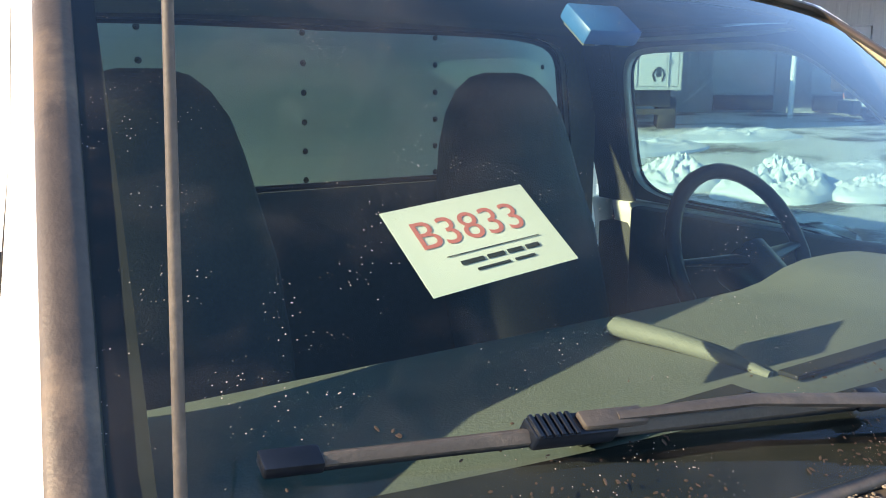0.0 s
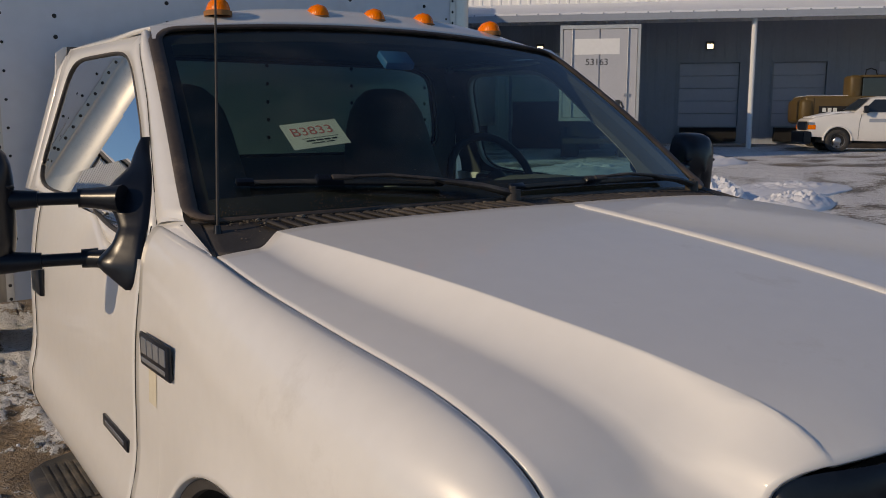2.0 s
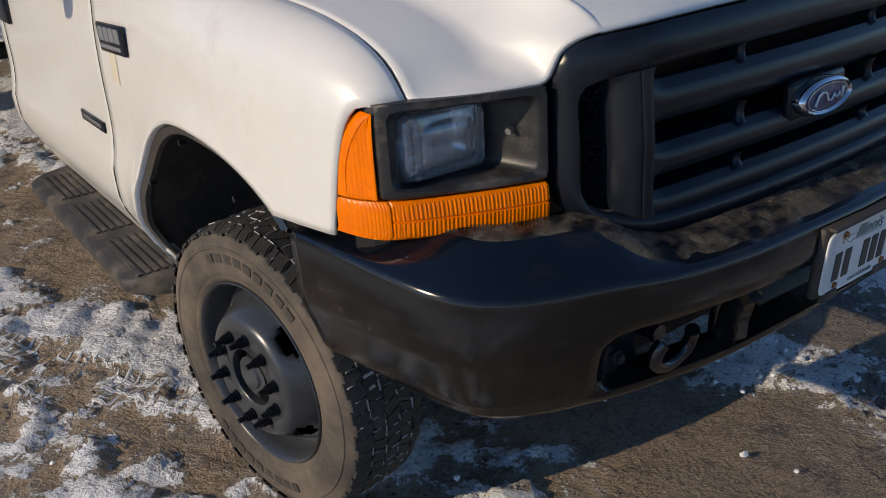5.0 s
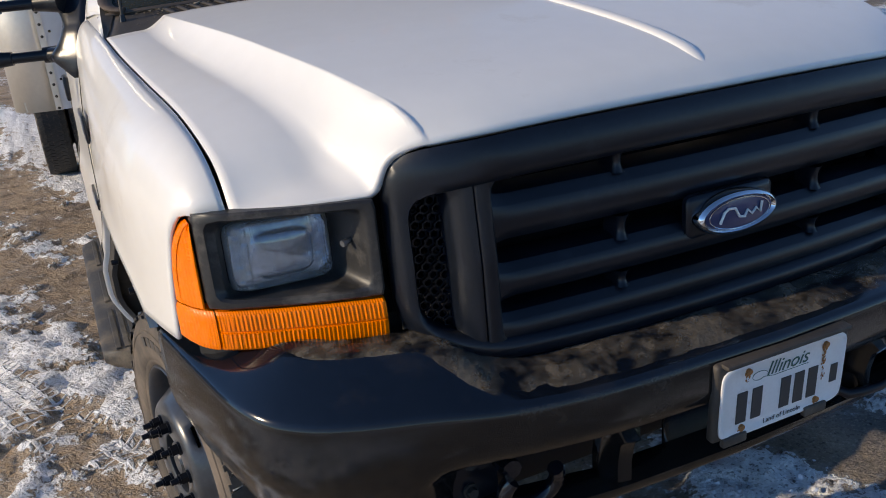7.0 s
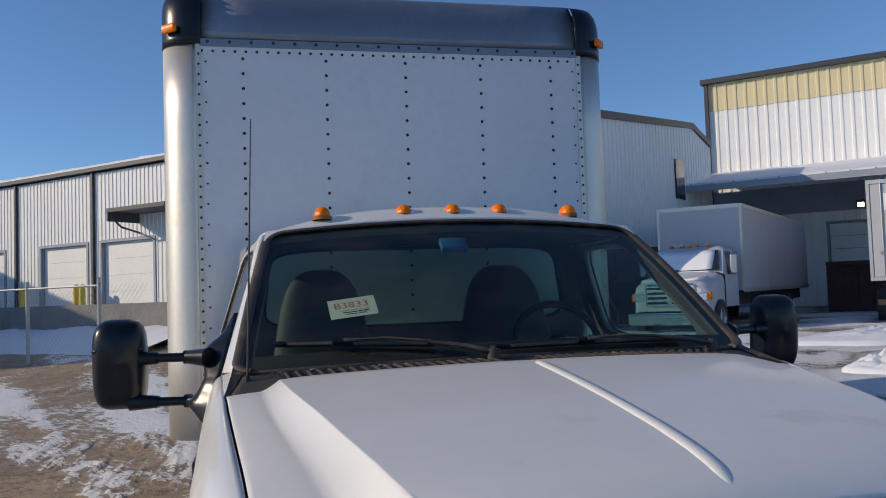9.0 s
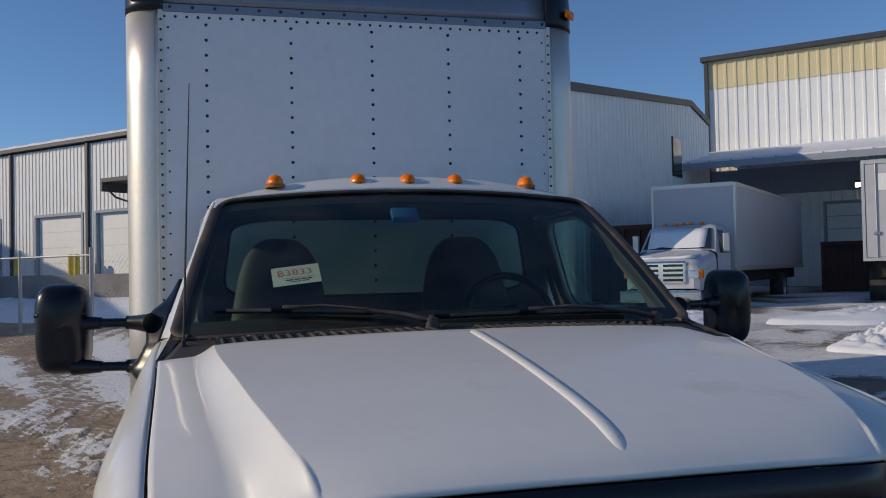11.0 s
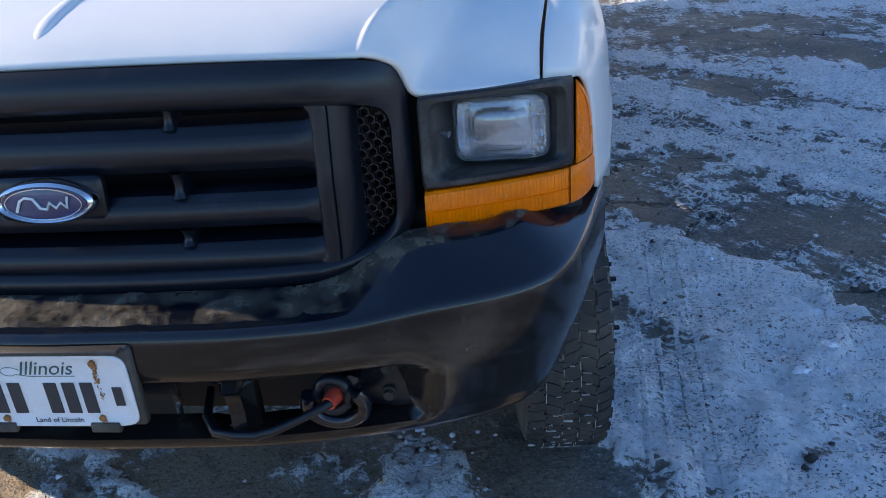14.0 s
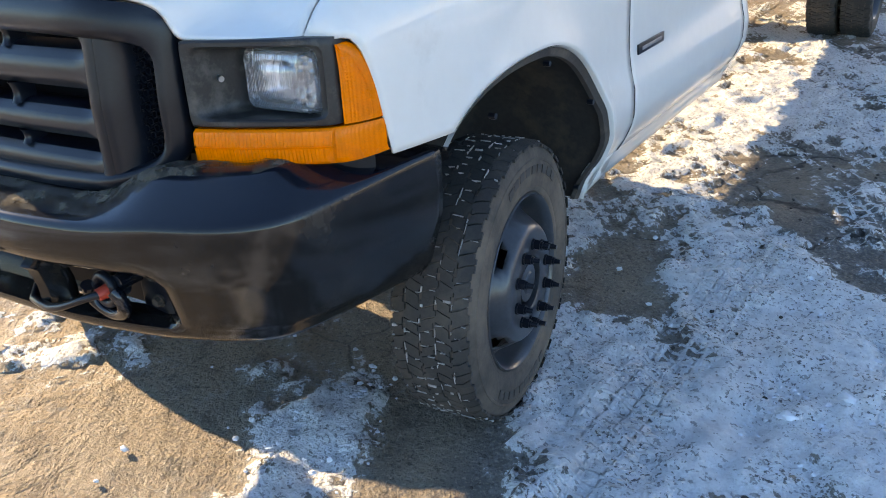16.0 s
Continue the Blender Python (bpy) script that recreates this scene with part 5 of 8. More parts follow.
# broad slats: a sloping upper face, a crease, a rounded nose; the ends flare into the uprights
for z, h in ((1.168, 0.046), (1.054, 0.036), (0.962, 0.034)):
    bm = bmesh.new()
    rows = []
    for x in span(-0.492, 0.492, 61):
        y = gy(x)
        e = max(0.0, (abs(x) - 0.445) / 0.047)
        k, fl = 1 + 0.24 * e ** 3, 0.004 * e * e
        rows.append([(x, y + dy - fl * (dy > 0.008) + lean(z), z + dz * h * k) for dy, dz in ((0.085, 1.0), (0.044, 1.0), (0.026, 0.86), (0.013, 0.50), (0.0115, 0.44), (0.007, 0.10), (0.0065, -0.25), (0.011, -0.58), (0.022, -0.88), (0.040, -1.0), (0.085, -1.0))])
    grid(bm, rows)
    part("grille_slat", bm, M_BLACK, grille, smooth=28)
for x in (-0.235, 0.235):
    for z0, z1, zm in ((1.205, 1.246, 1.213), (1.082, 1.128, 1.090), (0.99, 1.022, 0.996)):
        bm = bmesh.new()
        y = gy(x) + lean(z0)
        rows = []
        for z in span(z0, z1, 7):
            f = 0.006 * ((2 * (z - z0) / (z1 - z0) - 1) ** 2)
            rows.append([(x + a * (0.0085 + f), y + 0.016 + d - f, z) for a, d in ((-1.0, 0.05), (-1.0, 0.012), (-0.7, 0.003), (0, 0.0), (0.7, 0.003), (1.0, 0.012), (1.0, 0.05))])
        grid(bm, rows)
        part("grille_strut", bm, M_BLACK, grille, smooth=60)
bm = bmesh.new()
box(bm, -0.56, 0.56, 0.20, 0.22, 0.90, 1.22)
part("radiator", bm, M_DARK, truck, "dark radiator behind the grille")

# oval emblem: chrome rim, blue field, plain bright stroke
em = Matrix.Translation((0, 0.004, 1.092))
bm = bmesh.new()
loops = []
for k, dy in ((1.06, 0.03), (1.06, 0.008), (1.03, 0.0), (0.97, -0.003), (0.90, 0.002), (0.88, 0.006)):
    loops.append([(0.089 * k * math.cos(q), dy, 0.0365 * (k + (k - 1) * 1.2) * math.sin(q)) for q in span(0, 2 * math.pi, 49)[:-1]])
grid(bm, loops, close=True)
bmesh.ops.transform(bm, matrix=em, verts=bm.verts)
emblem = part("emblem", bm, M_CHROME, grille, "blue oval emblem with a bright rim", smooth=60)
bm = bmesh.new()
grid(bm, [[(0.089 * k * math.cos(q), 0.003 - 0.006 * (1 - k * k), 0.0365 * k * math.sin(q)) for q in span(0, 2 * math.pi, 49)[:-1]] for k in (0.895, 0.7, 0.45, 0.2, 0.02)], close=True)
bmesh.ops.transform(bm, matrix=em, verts=bm.verts)
part("emblem_field", bm, M_EMBLEM, emblem, smooth=60)
bm = bmesh.new()
tube(bm, [em @ Vector((0.072 * math.cos(q), -0.0012, 0.0285 * math.sin(q))) for q in span(0, 2 * math.pi, 61)[:-1]], 0.0009, 5, closed=True)
part("emblem_line", bm, M_CHROME, emblem, smooth=60)
bm = bmesh.new()
rbox(bm, -0.105, 0.105, 0.026, 0.045, 1.047, 1.137, 0.014)
part("emblem_plate", bm, M_BLACK, emblem, smooth=50)
bm = bmesh.new()
tube(bm, [em @ Vector((x, -0.0045, z)) for x, z in ((-0.05, -0.012), (-0.04, 0.008), (-0.03, 0.014), (-0.015, 0.012), (-0.004, -0.006), (0.008, -0.008), (0.015, 0.004), (0.026, -0.006), (0.036, 0.004), (0.046, -0.006), (0.05, 0.014))], 0.0026, 6)
part("emblem_stroke", bm, M_PAPER, emblem, smooth=60)


# ---- headlamps ----
def hy(x):
    return curve([(0.655, 0.148), (0.75, 0.182), (0.85, 0.226), (0.91, 0.257), (0.945, 0.285), (0.966, 0.314), (0.980, 0.346), (0.992, 0.385)], x)


def build_headlamp(s):
    def rect(x0, x1, z0, z1, n, k=64):
        xc, zc, hx, hz = (x0 + x1) / 2, (z0 + z1) / 2, (x1 - x0) / 2, (z1 - z0) / 2
        out = []
        for i in range(k):
            q = 2 * math.pi * i / k
            c, t = math.cos(q), math.sin(q)
            r = (abs(c) ** n + abs(t) ** n) ** (-1 / n)
            out.append((xc + hx * r * c, zc + hz * r * t))
        return out
    bm = bmesh.new()
    loops = [[(s * x, hy(x) + 0.06, z) for x, z in rect(0.660, 0.945, 1.046, 1.222, 34)],
             [(s * x, hy(x) + 0.002, z) for x, z in rect(0.660, 0.945, 1.046, 1.222, 34)],
             [(s * x, hy(x) - 0.002, z) for x, z in rect(0.664, 0.941, 1.050, 1.218, 28)],
             [(s * x, hy(x) - 0.002, z) for x, z in rect(0.676, 0.930, 1.058, 1.210, 13)],
             [(s * x, hy(x) + 0.004, z) for x, z in rect(0.681, 0.926, 1.062, 1.206, 10)],
             [(s * x, 0.262 + 0.06 * (x - 0.72), z) for x, z in rect(0.700, 0.912, 1.056, 1.203, 8)],
             [(s * x, 0.278 + 0.06 * (x - 0.72), z) for x, z in rect(0.707, 0.901, 1.057, 1.196, 7)],
             [(s * x, 0.300 + 0.06 * (x - 0.72), z) for x, z in rect(0.709, 0.899, 1.059, 1.194, 7)]]
    grid(bm, loops, close=True)
    hl = part("headlamp", bm, M_BEZEL, truck, "rectangular sealed-beam headlamp in a black bezel", smooth=40)
    # moulded glass: flutes over a swollen middle, prism blocks towards the corners
    bm = bmesh.new()
    rows = []
    for b in span(-1, 1, 45):
        row = []
        for a in span(-1, 1, 113):
            m = max(abs(a), abs(b))
            k = m / max(1e-6, (abs(a) ** 7 + abs(b) ** 7) ** (1 / 7))
            u, v = a * k, b * k
            x, z = 0.804 + 0.095 * u, 1.126 + 0.068 * v
            swell = max(0.0, 1 - (u / 0.58) ** 4 - (v / 0.62) ** 4) ** 0.5
            flute = 0.0009 * abs(math.sin(u * 0.095 * math.pi / 0.0047)) if abs(v) < 0.86 else 0.0
            block = 0.0016 * (((int((u + 1) * 7) + int((v + 1) * 5)) % 2) if abs(u) > 0.60 and abs(v) > 0.2 else 0)
            rim = 0.016 * max(0.0, (m - 0.88) / 0.12) ** 2
            row.append((s * x, 0.268 + 0.06 * (x - 0.72) - 0.010 * (1 - m * m) - 0.006 * swell - flute * (1 - 0.5 * (m > 0.9)) - block + rim, z))
        rows.append(row)
    grid(bm, rows)
    g = part("lens", bm, M_LENS, hl, "clear fluted glass lens", smooth=35)
    g.visible_shadow = False
    bm = bmesh.new()
    face = lambda u, v: Vector((s * (0.804 + 0.095 * u), 0.2665 + 0.06 * (0.084 + 0.095 * u) - 0.010 * (1 - max(abs(u), abs(v)) ** 2) - 0.0018, 1.126 + 0.068 * v))
    for k in (-1, 1):
        for u in (0.62, 0.78):
            tube(bm, [face(k * u, v) for v in span(-0.72, 0.72, 9)], 0.0003, 4)
        for v in (-0.72, -0.36, 0.0, 0.36, 0.72):
            tube(bm, [face(k * u, v) for u in span(0.60, 0.92, 5)], 0.0003, 4)
    part("prism_joint", bm, M_UNDER, hl, "fine dark joints between the prism blocks")["kind"] = "stuff"
    bm = bmesh.new()
    grid(bm, [[(s * (0.804 + (x - 0.804) * k), 0.292 + 0.06 * (x - 0.72) + dy, 1.126 + (z - 1.126) * k) for x, z in rect(0.710, 0.898, 1.059, 1.193, 6)] for k, dy in ((0.99, 0.0), (0.9, 0.022), (0.7, 0.045), (0.45, 0.062), (0.2, 0.070), (0.02, 0.072))], close=True)
    part("reflector", bm, M_LENSBACK, hl, smooth=60)
    # adjuster screw in the bezel's inner wall
    bm = bmesh.new()
    cyl(bm, (s * 0.686, 0.218, 1.140), (s * 0.706, 0.208, 1.137), 0.004, n=8)
    cyl(bm, (s * 0.700, 0.210, 1.138), (s * 0.710, 0.206, 1.137), 0.0065, n=8)
    part("adjuster", bm, M_STEEL, hl, "small steel adjuster screw", smooth=40)
    # amber turn signal: ribbed front lens, then a plain corner piece
    bm = bmesh.new()
    rows = []
    for i, x in enumerate(span(0.662, 0.936, 78)):
        rib = 0.0020 * (i % 2)
        zt, zb = 1.041, 0.966
        y = hy(x) - 0.002
        edge = 0.004 if i in (0, 77) else 0.0
        rows.append([(s * x, y + dy + edge + rib * k, lerp(zb, zt, t)) for t, dy, k in ((0.0, 0.05, 0), (0.0, 0.006, 0), (0.07, -0.001, 0.3), (0.12, -0.003, 1), (0.47, -0.005, 1), (0.49, -0.001, 0.4), (0.53, -0.001, 0.4), (0.55, -0.005, 1), (0.86, -0.003, 1), (0.93, -0.001, 0.3), (1.0, 0.006, 0), (1.0, 0.05, 0))])
    grid(bm, rows)
    ts = part("turn_signal", bm, M_AMBER, hl, "amber ribbed turn signal lens", smooth=30)
    bm = bmesh.new()
    rows = []
    for x in span(0.9375, 0.991, 18):
        t = (x - 0.9375) / 0.0535
        y = hy(x) - 0.003
        rows.append([(s * x, y + dy, lerp(0.966 + 0.006 * t * t, 1.042, q)) for q, dy in ((0.0, 0.05), (0.0, 0.006), (0.08, -0.001), (0.2, -0.004), (0.8, -0.004), (0.93, -0.001), (1.0, 0.006), (1.0, 0.05))])
    grid(bm, rows)
    part("corner_lens", bm, M_AMBER, ts, "smooth amber corner of the turn signal", smooth=40)
    # amber side marker with a round top: a plain rim round a ribbed field
    bm = bmesh.new()
    rows = []
    n = 50
    for i, z in enumerate(span(1.047, 1.2065, n)):
        t = (z - 1.047) / 0.1595
        xo = 0.950 + 0.039 * max(0.0, 1 - t ** 2.6) ** 0.72
        xi = 0.949
        rib = 0.0014 * (i % 2) if 0.06 < t < 0.86 else 0.0
        rows.append([(s * lerp(xi, xo, k), hy(lerp(xi, xo, k)) + dy + rib * r, z) for k, dy, r in ((0, 0.03, 0), (0, 0.001, 0), (0.08, -0.005, 0), (0.18, -0.005, 0), (0.22, -0.001, 1), (0.5, -0.004, 1), (0.78, -0.002, 1), (0.82, -0.005, 0), (0.92, -0.004, 0), (1.0, 0.003, 0), (1.0, 0.03, 0))])
    grid(bm, rows)
    part("side_marker", bm, M_AMBER, hl, "amber side marker lens with a ribbed field", smooth=30)


for s in (-1, 1):
    build_headlamp(s)
for s in (-1, 1):
    bm = bmesh.new()
    grid(bm, [[(s * x, hy(x) + (0.05 if z < 1.0 else 0.15), z) for x in span(0.62, 0.965, 16)] for z in (0.70, 0.90, 0.99, 1.03, 1.1, 1.205)])
    part("lamp_housing", bm, M_DARK, truck, "black lamp housing", solid=0.01)

# ---- front bumper ----
BUMP_PLAN = [(0.0, -0.112), (0.30, -0.102), (0.55, -0.064), (0.74, -0.006), (0.85, 0.048), (0.915, 0.108), (0.952, 0.185), (0.988, 0.33), (1.026, 0.525)]


def bump_point(u):
    """The bumper's foremost line: u from 0 (middle) to 1 (end), with its outward normal."""
    n = len(BUMP_PLAN) - 1
    lens = [0]
    for i in range(n):
        lens.append(lens[-1] + math.dist(BUMP_PLAN[i], BUMP_PLAN[i + 1]))
    L = lens[-1]
    f = lambda q: Vector((curve([(a / L, p[0]) for a, p in zip(lens, BUMP_PLAN)], q), curve([(a / L, p[1]) for a, p in zip(lens, BUMP_PLAN)], q)))
    p, d = f(u), f(min(1, u + 0.01)) - f(max(0, u - 0.01))
    return p, Vector((d.y, -d.x)).normalized()


def ease(t):
    t = min(1.0, max(0.0, t))
    return t * t * (3 - 2 * t)


def bump_crease(x, u):
    """Height of the crease between the bumper's sloping top and its front face."""
    return 0.884 + 0.014 * ease((abs(x) - 0.5) / 0.2) + 0.036 * ease((abs(u) - 0.60) / 0.4)


def bump_rise(x, u):
    """How far the top climbs from the crease to the lamps."""
    return (0.020 + 0.048 * ease((abs(x) - 0.46) / 0.2)) * (1 - ease((abs(u) - 0.72) / 0.28)) + 0.006


def bump_top(o):
    """Share of the rise reached at a depth o behind the crease: a steep facet, then nearly level."""
    return curve([(0.006, 0.0), (0.018, 0.12), (0.06, 0.50), (0.098, 0.84), (0.112, 0.95), (0.13, 0.99), (0.19, 1.0)], o)


def bump_section(x, u):
    """The bumper's section from the back of its top, over the crease, down to the rolled lip. Between the sides a channel is pressed in for the openings."""
    zc, r, c = bump_crease(x, u), bump_rise(x, u), ease((0.70 - abs(x)) / 0.09)
    f = 1 - 0.42 * abs(u) ** 4
    up = 0.012 * ease((abs(u) - 0.5) / 0.5)
    return [(0.190 * f, zc + r), (0.145 * f, zc + bump_top(0.145 * f) * r), (0.122 * f, zc + bump_top(0.122 * f) * r), (0.108 * f, zc + bump_top(0.108 * f) * r), (0.090 * f, zc + bump_top(0.090 * f) * r), (0.050, zc + bump_top(0.050) * r), (0.018, zc + bump_top(0.018) * r), (0.009, zc + 0.001), (0.003, zc - 0.005), (0.0, zc - 0.018),
            (0.001, 0.815), (0.004 + 0.006 * c, 0.786), (0.008 + 0.030 * c, 0.766), (0.012 + 0.074 * c, 0.752), (0.018 + 0.086 * c, 0.736), (0.034 + 0.082 * c, 0.690), (0.048 + 0.070 * c, 0.648), (0.054 + 0.036 * c, 0.636), (0.060 + 0.004 * c, 0.626 + up),
            (0.066, 0.610 + up), (0.082, 0.592 + up), (0.102, 0.584 + up), (0.125, 0.588 + up), (0.130, 0.606 + up)]


def build_bumper():
    us = [0, 0.06, 0.115, 0.1256, 0.15, 0.175, 0.199, 0.205, 0.215, 0.235, 0.244, 0.25, 0.28, 0.32, 0.36, 0.40, 0.43, 0.444, 0.452, 0.462, 0.474, 0.486, 0.50] + span(0.52, 1.0, 30)
    us = [-u for u in us[:0:-1]] + us
    rows = []
    for u in us:
        p, nn = bump_point(abs(u))
        pillar = math.exp(-((abs(p.x) - 0.312) / 0.028) ** 4)
        row = []
        for j, (o, z) in enumerate(bump_section(p.x, u)):
            if 13 <= j <= 16:
                o -= 0.072 * pillar
            q = p - nn * o
            row.append((math.copysign(q.x, u) if u else 0.0, q.y, z))
        rows.append(row)

    def open_cell(i, j):
        a, c = sorted((abs(us[i]), abs(us[i + 1])))
        hole = (0.1256 <= a and c <= 0.1991) or (0.25 <= a and c <= 0.4441)
        return hole and 14 <= j <= 15
    bm = bmesh.new()
    vs = grid(bm, rows, skip=open_cell)
    face = {v for row in vs for v in row[8:]}
    for f in bm.faces:
        f.material_index = 1 if all(v in face for v in f.verts) else 0
    b = part("front_bumper", bm, M_BUMPER, truck, "black painted steel front bumper, scuffed and dusty", smooth=55, solid=0.008)
    b.data.materials.append(M_BUMPER_FACE)
    # mud film along the top, behind the crease
    bm = bmesh.new()
    rows = []
    for u in span(-0.84, 0.84, 290):
        p, nn = bump_point(abs(u))
        zc, r = bump_crease(p.x, u), bump_rise(p.x, u)
        row = []
        for t in span(0, 1, 12):
            lamp = ease((abs(p.x) - 0.55) / 0.15)
            o = lerp(0.022, 0.10, lamp) + lerp(0.11, 0.085, lamp) * t
            q = p - nn * o
            n1 = noise.fractal(Vector((q.x * 18, q.y * 18, 2)), 0.7, 2.1, 4)
            edge = min(1, (1 - abs(u) / 0.84) * 5, t * 4, (1 - t) * 5)
            f = 1 - 0.42 * abs(u) ** 4
            base = zc + r * bump_top(o) + 0.001
            row.append((math.copysign(q.x, u), q.y, base - 0.003 + edge * 0.0060 + 0.0035 * n1 * edge))
        rows.append(row)
    grid(bm, rows)
    part("mud_crust", bm, M_CRUST, b, "dried mud crust on the bumper top", smooth=60)["kind"] = "stuff"
    bm = bmesh.new()
    grid(bm, [[(x, gy(x) + 0.045 - 0.02 * t, 0.925 - 0.03 * t) for x in span(-0.62, 0.62, 20)] for t in (0, 0.5, 1)])
    part("valance", bm, M_TRIM, b, "dark filler strip above the bumper", smooth=60, solid=0.006)
    bm = bmesh.new()
    box(bm, -0.75, 0.75, 0.14, 0.16, 0.58, 0.87)
    part("bumper_back", bm, M_DARK, b)
    # tow hooks, one with a cable hanging on it
    for s in (-1, 1):
        bm = bmesh.new()
        c = Vector((s * 0.490, -0.008, 0.690))
        pts = [c + Vector((s * 0.055 * math.cos(q), -0.02 * (1 + math.sin(q)) * 0.6, 0.045 * math.sin(q))) for q in span(math.radians(150), math.radians(400), 18)]
        tube(bm, pts, 0.0155, 10)
        tube(bm, [c + Vector((s * 0.03, 0.0, 0.035)), c + Vector((s * 0.03, 0.15, 0.04))], 0.02, 8)
        hook = part("tow_hook", bm, M_BUMPER, b, "black forged tow hook", smooth=60)
        bm = bmesh.new()
        rbox(bm, s * 0.52, s * 0.65, 0.050, 0.062, 0.62, 0.78, 0.004)
        br = part("hook_bracket", bm, M_BLACK, b, "dusty black steel bracket behind the bumper", smooth=40)
        for zb in (0.671, 0.732):
            bm = bmesh.new()
            cyl(bm, (s * 0.579, 0.051, zb), (s * 0.579, 0.045, zb), 0.015, n=16)
            cyl(bm, (s * 0.579, 0.045, zb), (s * 0.579, 0.034, zb), 0.0105, n=6)
            part("bolt", bm, M_UNDER, br, smooth=30)
        if s > 0:
            bm = bmesh.new()
            tube(bm, [(0.482, -0.028, 0.699), (0.462, -0.046, 0.694), (0.42, -0.056, 0.676), (0.38, -0.062, 0.660), (0.34, -0.062, 0.648), (0.30, -0.056, 0.645), (0.26, -0.050, 0.648), (0.235, -0.02, 0.662), (0.22, 0.05, 0.68)], [0.010, 0.0085, 0.008, 0.009, 0.010, 0.011, 0.011, 0.010, 0.008], 10)
            part("cable", bm, M_BLACK, hook, "black plug cable hanging from the hook", smooth=60)
            bm = bmesh.new()
            tube(bm, [(0.484 + 0.030 * math.cos(q), -0.012, 0.705 + 0.034 * math.sin(q)) for q in span(0, 2 * math.pi, 25)[:-1]], 0.011, 10, closed=True)
            cyl(bm, (0.484, 0.03, 0.705), (0.484, -0.008, 0.705), 0.032, n=20)
            part("plug_socket", bm, M_BLACK, hook, "round black plug socket", smooth=60)
            bm = bmesh.new()
            cyl(bm, (0.488, -0.004, 0.702), (0.479, -0.032, 0.698), 0.017, 0.014, 16)
            part("red_cap", bm, mat("red_plastic", (0.55, 0.06, 0.03), 0.45), hook, "red plastic plug cap", smooth=40)
    # number plate with plain bars, in a moulded holder
    bm = bmesh.new()
    pm = Matrix.Translation((0.003, -0.120, 0.782)) @ Matrix.Rotation(radians(4), 4, "X")
    rbox(bm, -0.161, 0.161, 0.004, 0.026, -0.080, 0.086, 0.008, pm, seg=3)
    rbox(bm, -0.150, 0.150, -0.010, 0.010, 0.081, 0.090, 0.003, pm)
    for x in (-0.115, 0.085):
        rbox(bm, x - 0.028, x + 0.028, -0.006, 0.006, -0.088, -0.068, 0.003, pm)
    holder = part("plate_holder", bm, M_TRIM, b, "black plastic plate holder", smooth=40)
    bm = bmesh.new()
    ring = []
    for k, dy in ((1.0, 0.003), (1.0, 0.0), (0.985, -0.0016), (0.955, -0.0016), (0.945, -0.0004), (0.6, -0.0004), (0.02, -0.0004)):
        ring.append([pm @ Vector((0.152 * k * c, dy, 0.077 * (1 - (1 - k) * 1.6 if k > 0.9 else k) * t)) for c, t in ((math.cos(q) * (abs(math.cos(q)) ** 9 + abs(math.sin(q)) ** 9) ** (-1 / 9), math.sin(q) * (abs(math.cos(q)) ** 9 + abs(math.sin(q)) ** 9) ** (-1 / 9)) for q in span(0, 2 * math.pi, 97)[:-1])])
    grid(bm, ring, close=True)
    plate = part("number_plate", bm, M_PLATE, holder, "white number plate with dark bars and rust streaks", smooth=50)
    for x0, x1, z0, z1 in ((-0.115, -0.091, -0.046, 0.020), (-0.079, -0.055, -0.046, 0.020), (-0.010, 0.014, -0.046, 0.020), (0.024, 0.048, -0.046, 0.020), (0.058, 0.082, -0.046, 0.020), (0.116, 0.134, -0.030, 0.010)):
        bm = bmesh.new()
        rbox(bm, x0, x1, -0.0022, -0.0002, z0, z1, 0.0007, pm)
        part("plate_bar", bm, M_INK, holder)
    slant = Matrix.Identity(4)
    slant[0][1] = 0.35
    words("state_name", "Illinois", 0.040, pm @ Matrix.Translation((0.005, -0.0012, 0.050)) @ Matrix.Rotation(radians(90), 4, "X"), M_GREEN_INK, holder, 0.0003).data.transform(slant)
    words("state_motto", "Land of Lincoln", 0.015, pm @ Matrix.Translation((0, -0.0012, -0.062)) @ Matrix.Rotation(radians(90), 4, "X"), M_INK, holder, 0.0003)
    bm = bmesh.new()
    tube(bm, [pm @ Vector((-0.066 + 0.020 * math.cos(q) * (1 - 0.06 * q), -0.0009, 0.044 + 0.009 * math.sin(q))) for q in span(0.3, 5.6, 20)] + [pm @ Vector((x, -0.0009, 0.034)) for x in (-0.03, 0.02, 0.055)], 0.0006, 5)
    part("plate_flourish", bm, M_GREEN_INK, holder)
    prng = random.Random(6)
    for x, ln in ((-0.094, 0.020), (0.094, 0.075), (-0.100, 0.012), (0.084, 0.010)):
        zt = 0.062 if ln != 0.012 and ln != 0.010 else -0.056
        bm = bmesh.new()
        cyl(bm, pm @ Vector((x, 0, zt)), pm @ Vector((x, -0.006, zt)), 0.006, n=8)
        for k in range(int(14 + ln * 700)):
            t = prng.random() ** 1.6
            c = Vector((x + prng.gauss(0, 0.0035 - 0.0012 * t), -0.0011, zt - 0.004 - ln * t))
            r, q0 = prng.uniform(0.0008, 0.0028) * (1.1 - 0.5 * t), prng.uniform(0, 3)
            bm.faces.new([bm.verts.new(pm @ (c + Vector((r * math.cos(q0 + 1.05 * q) * prng.uniform(0.6, 1.2), -0.00002 * k, 1.7 * r * math.sin(q0 + 1.05 * q) * prng.uniform(0.6, 1.2))))) for q in range(6)])
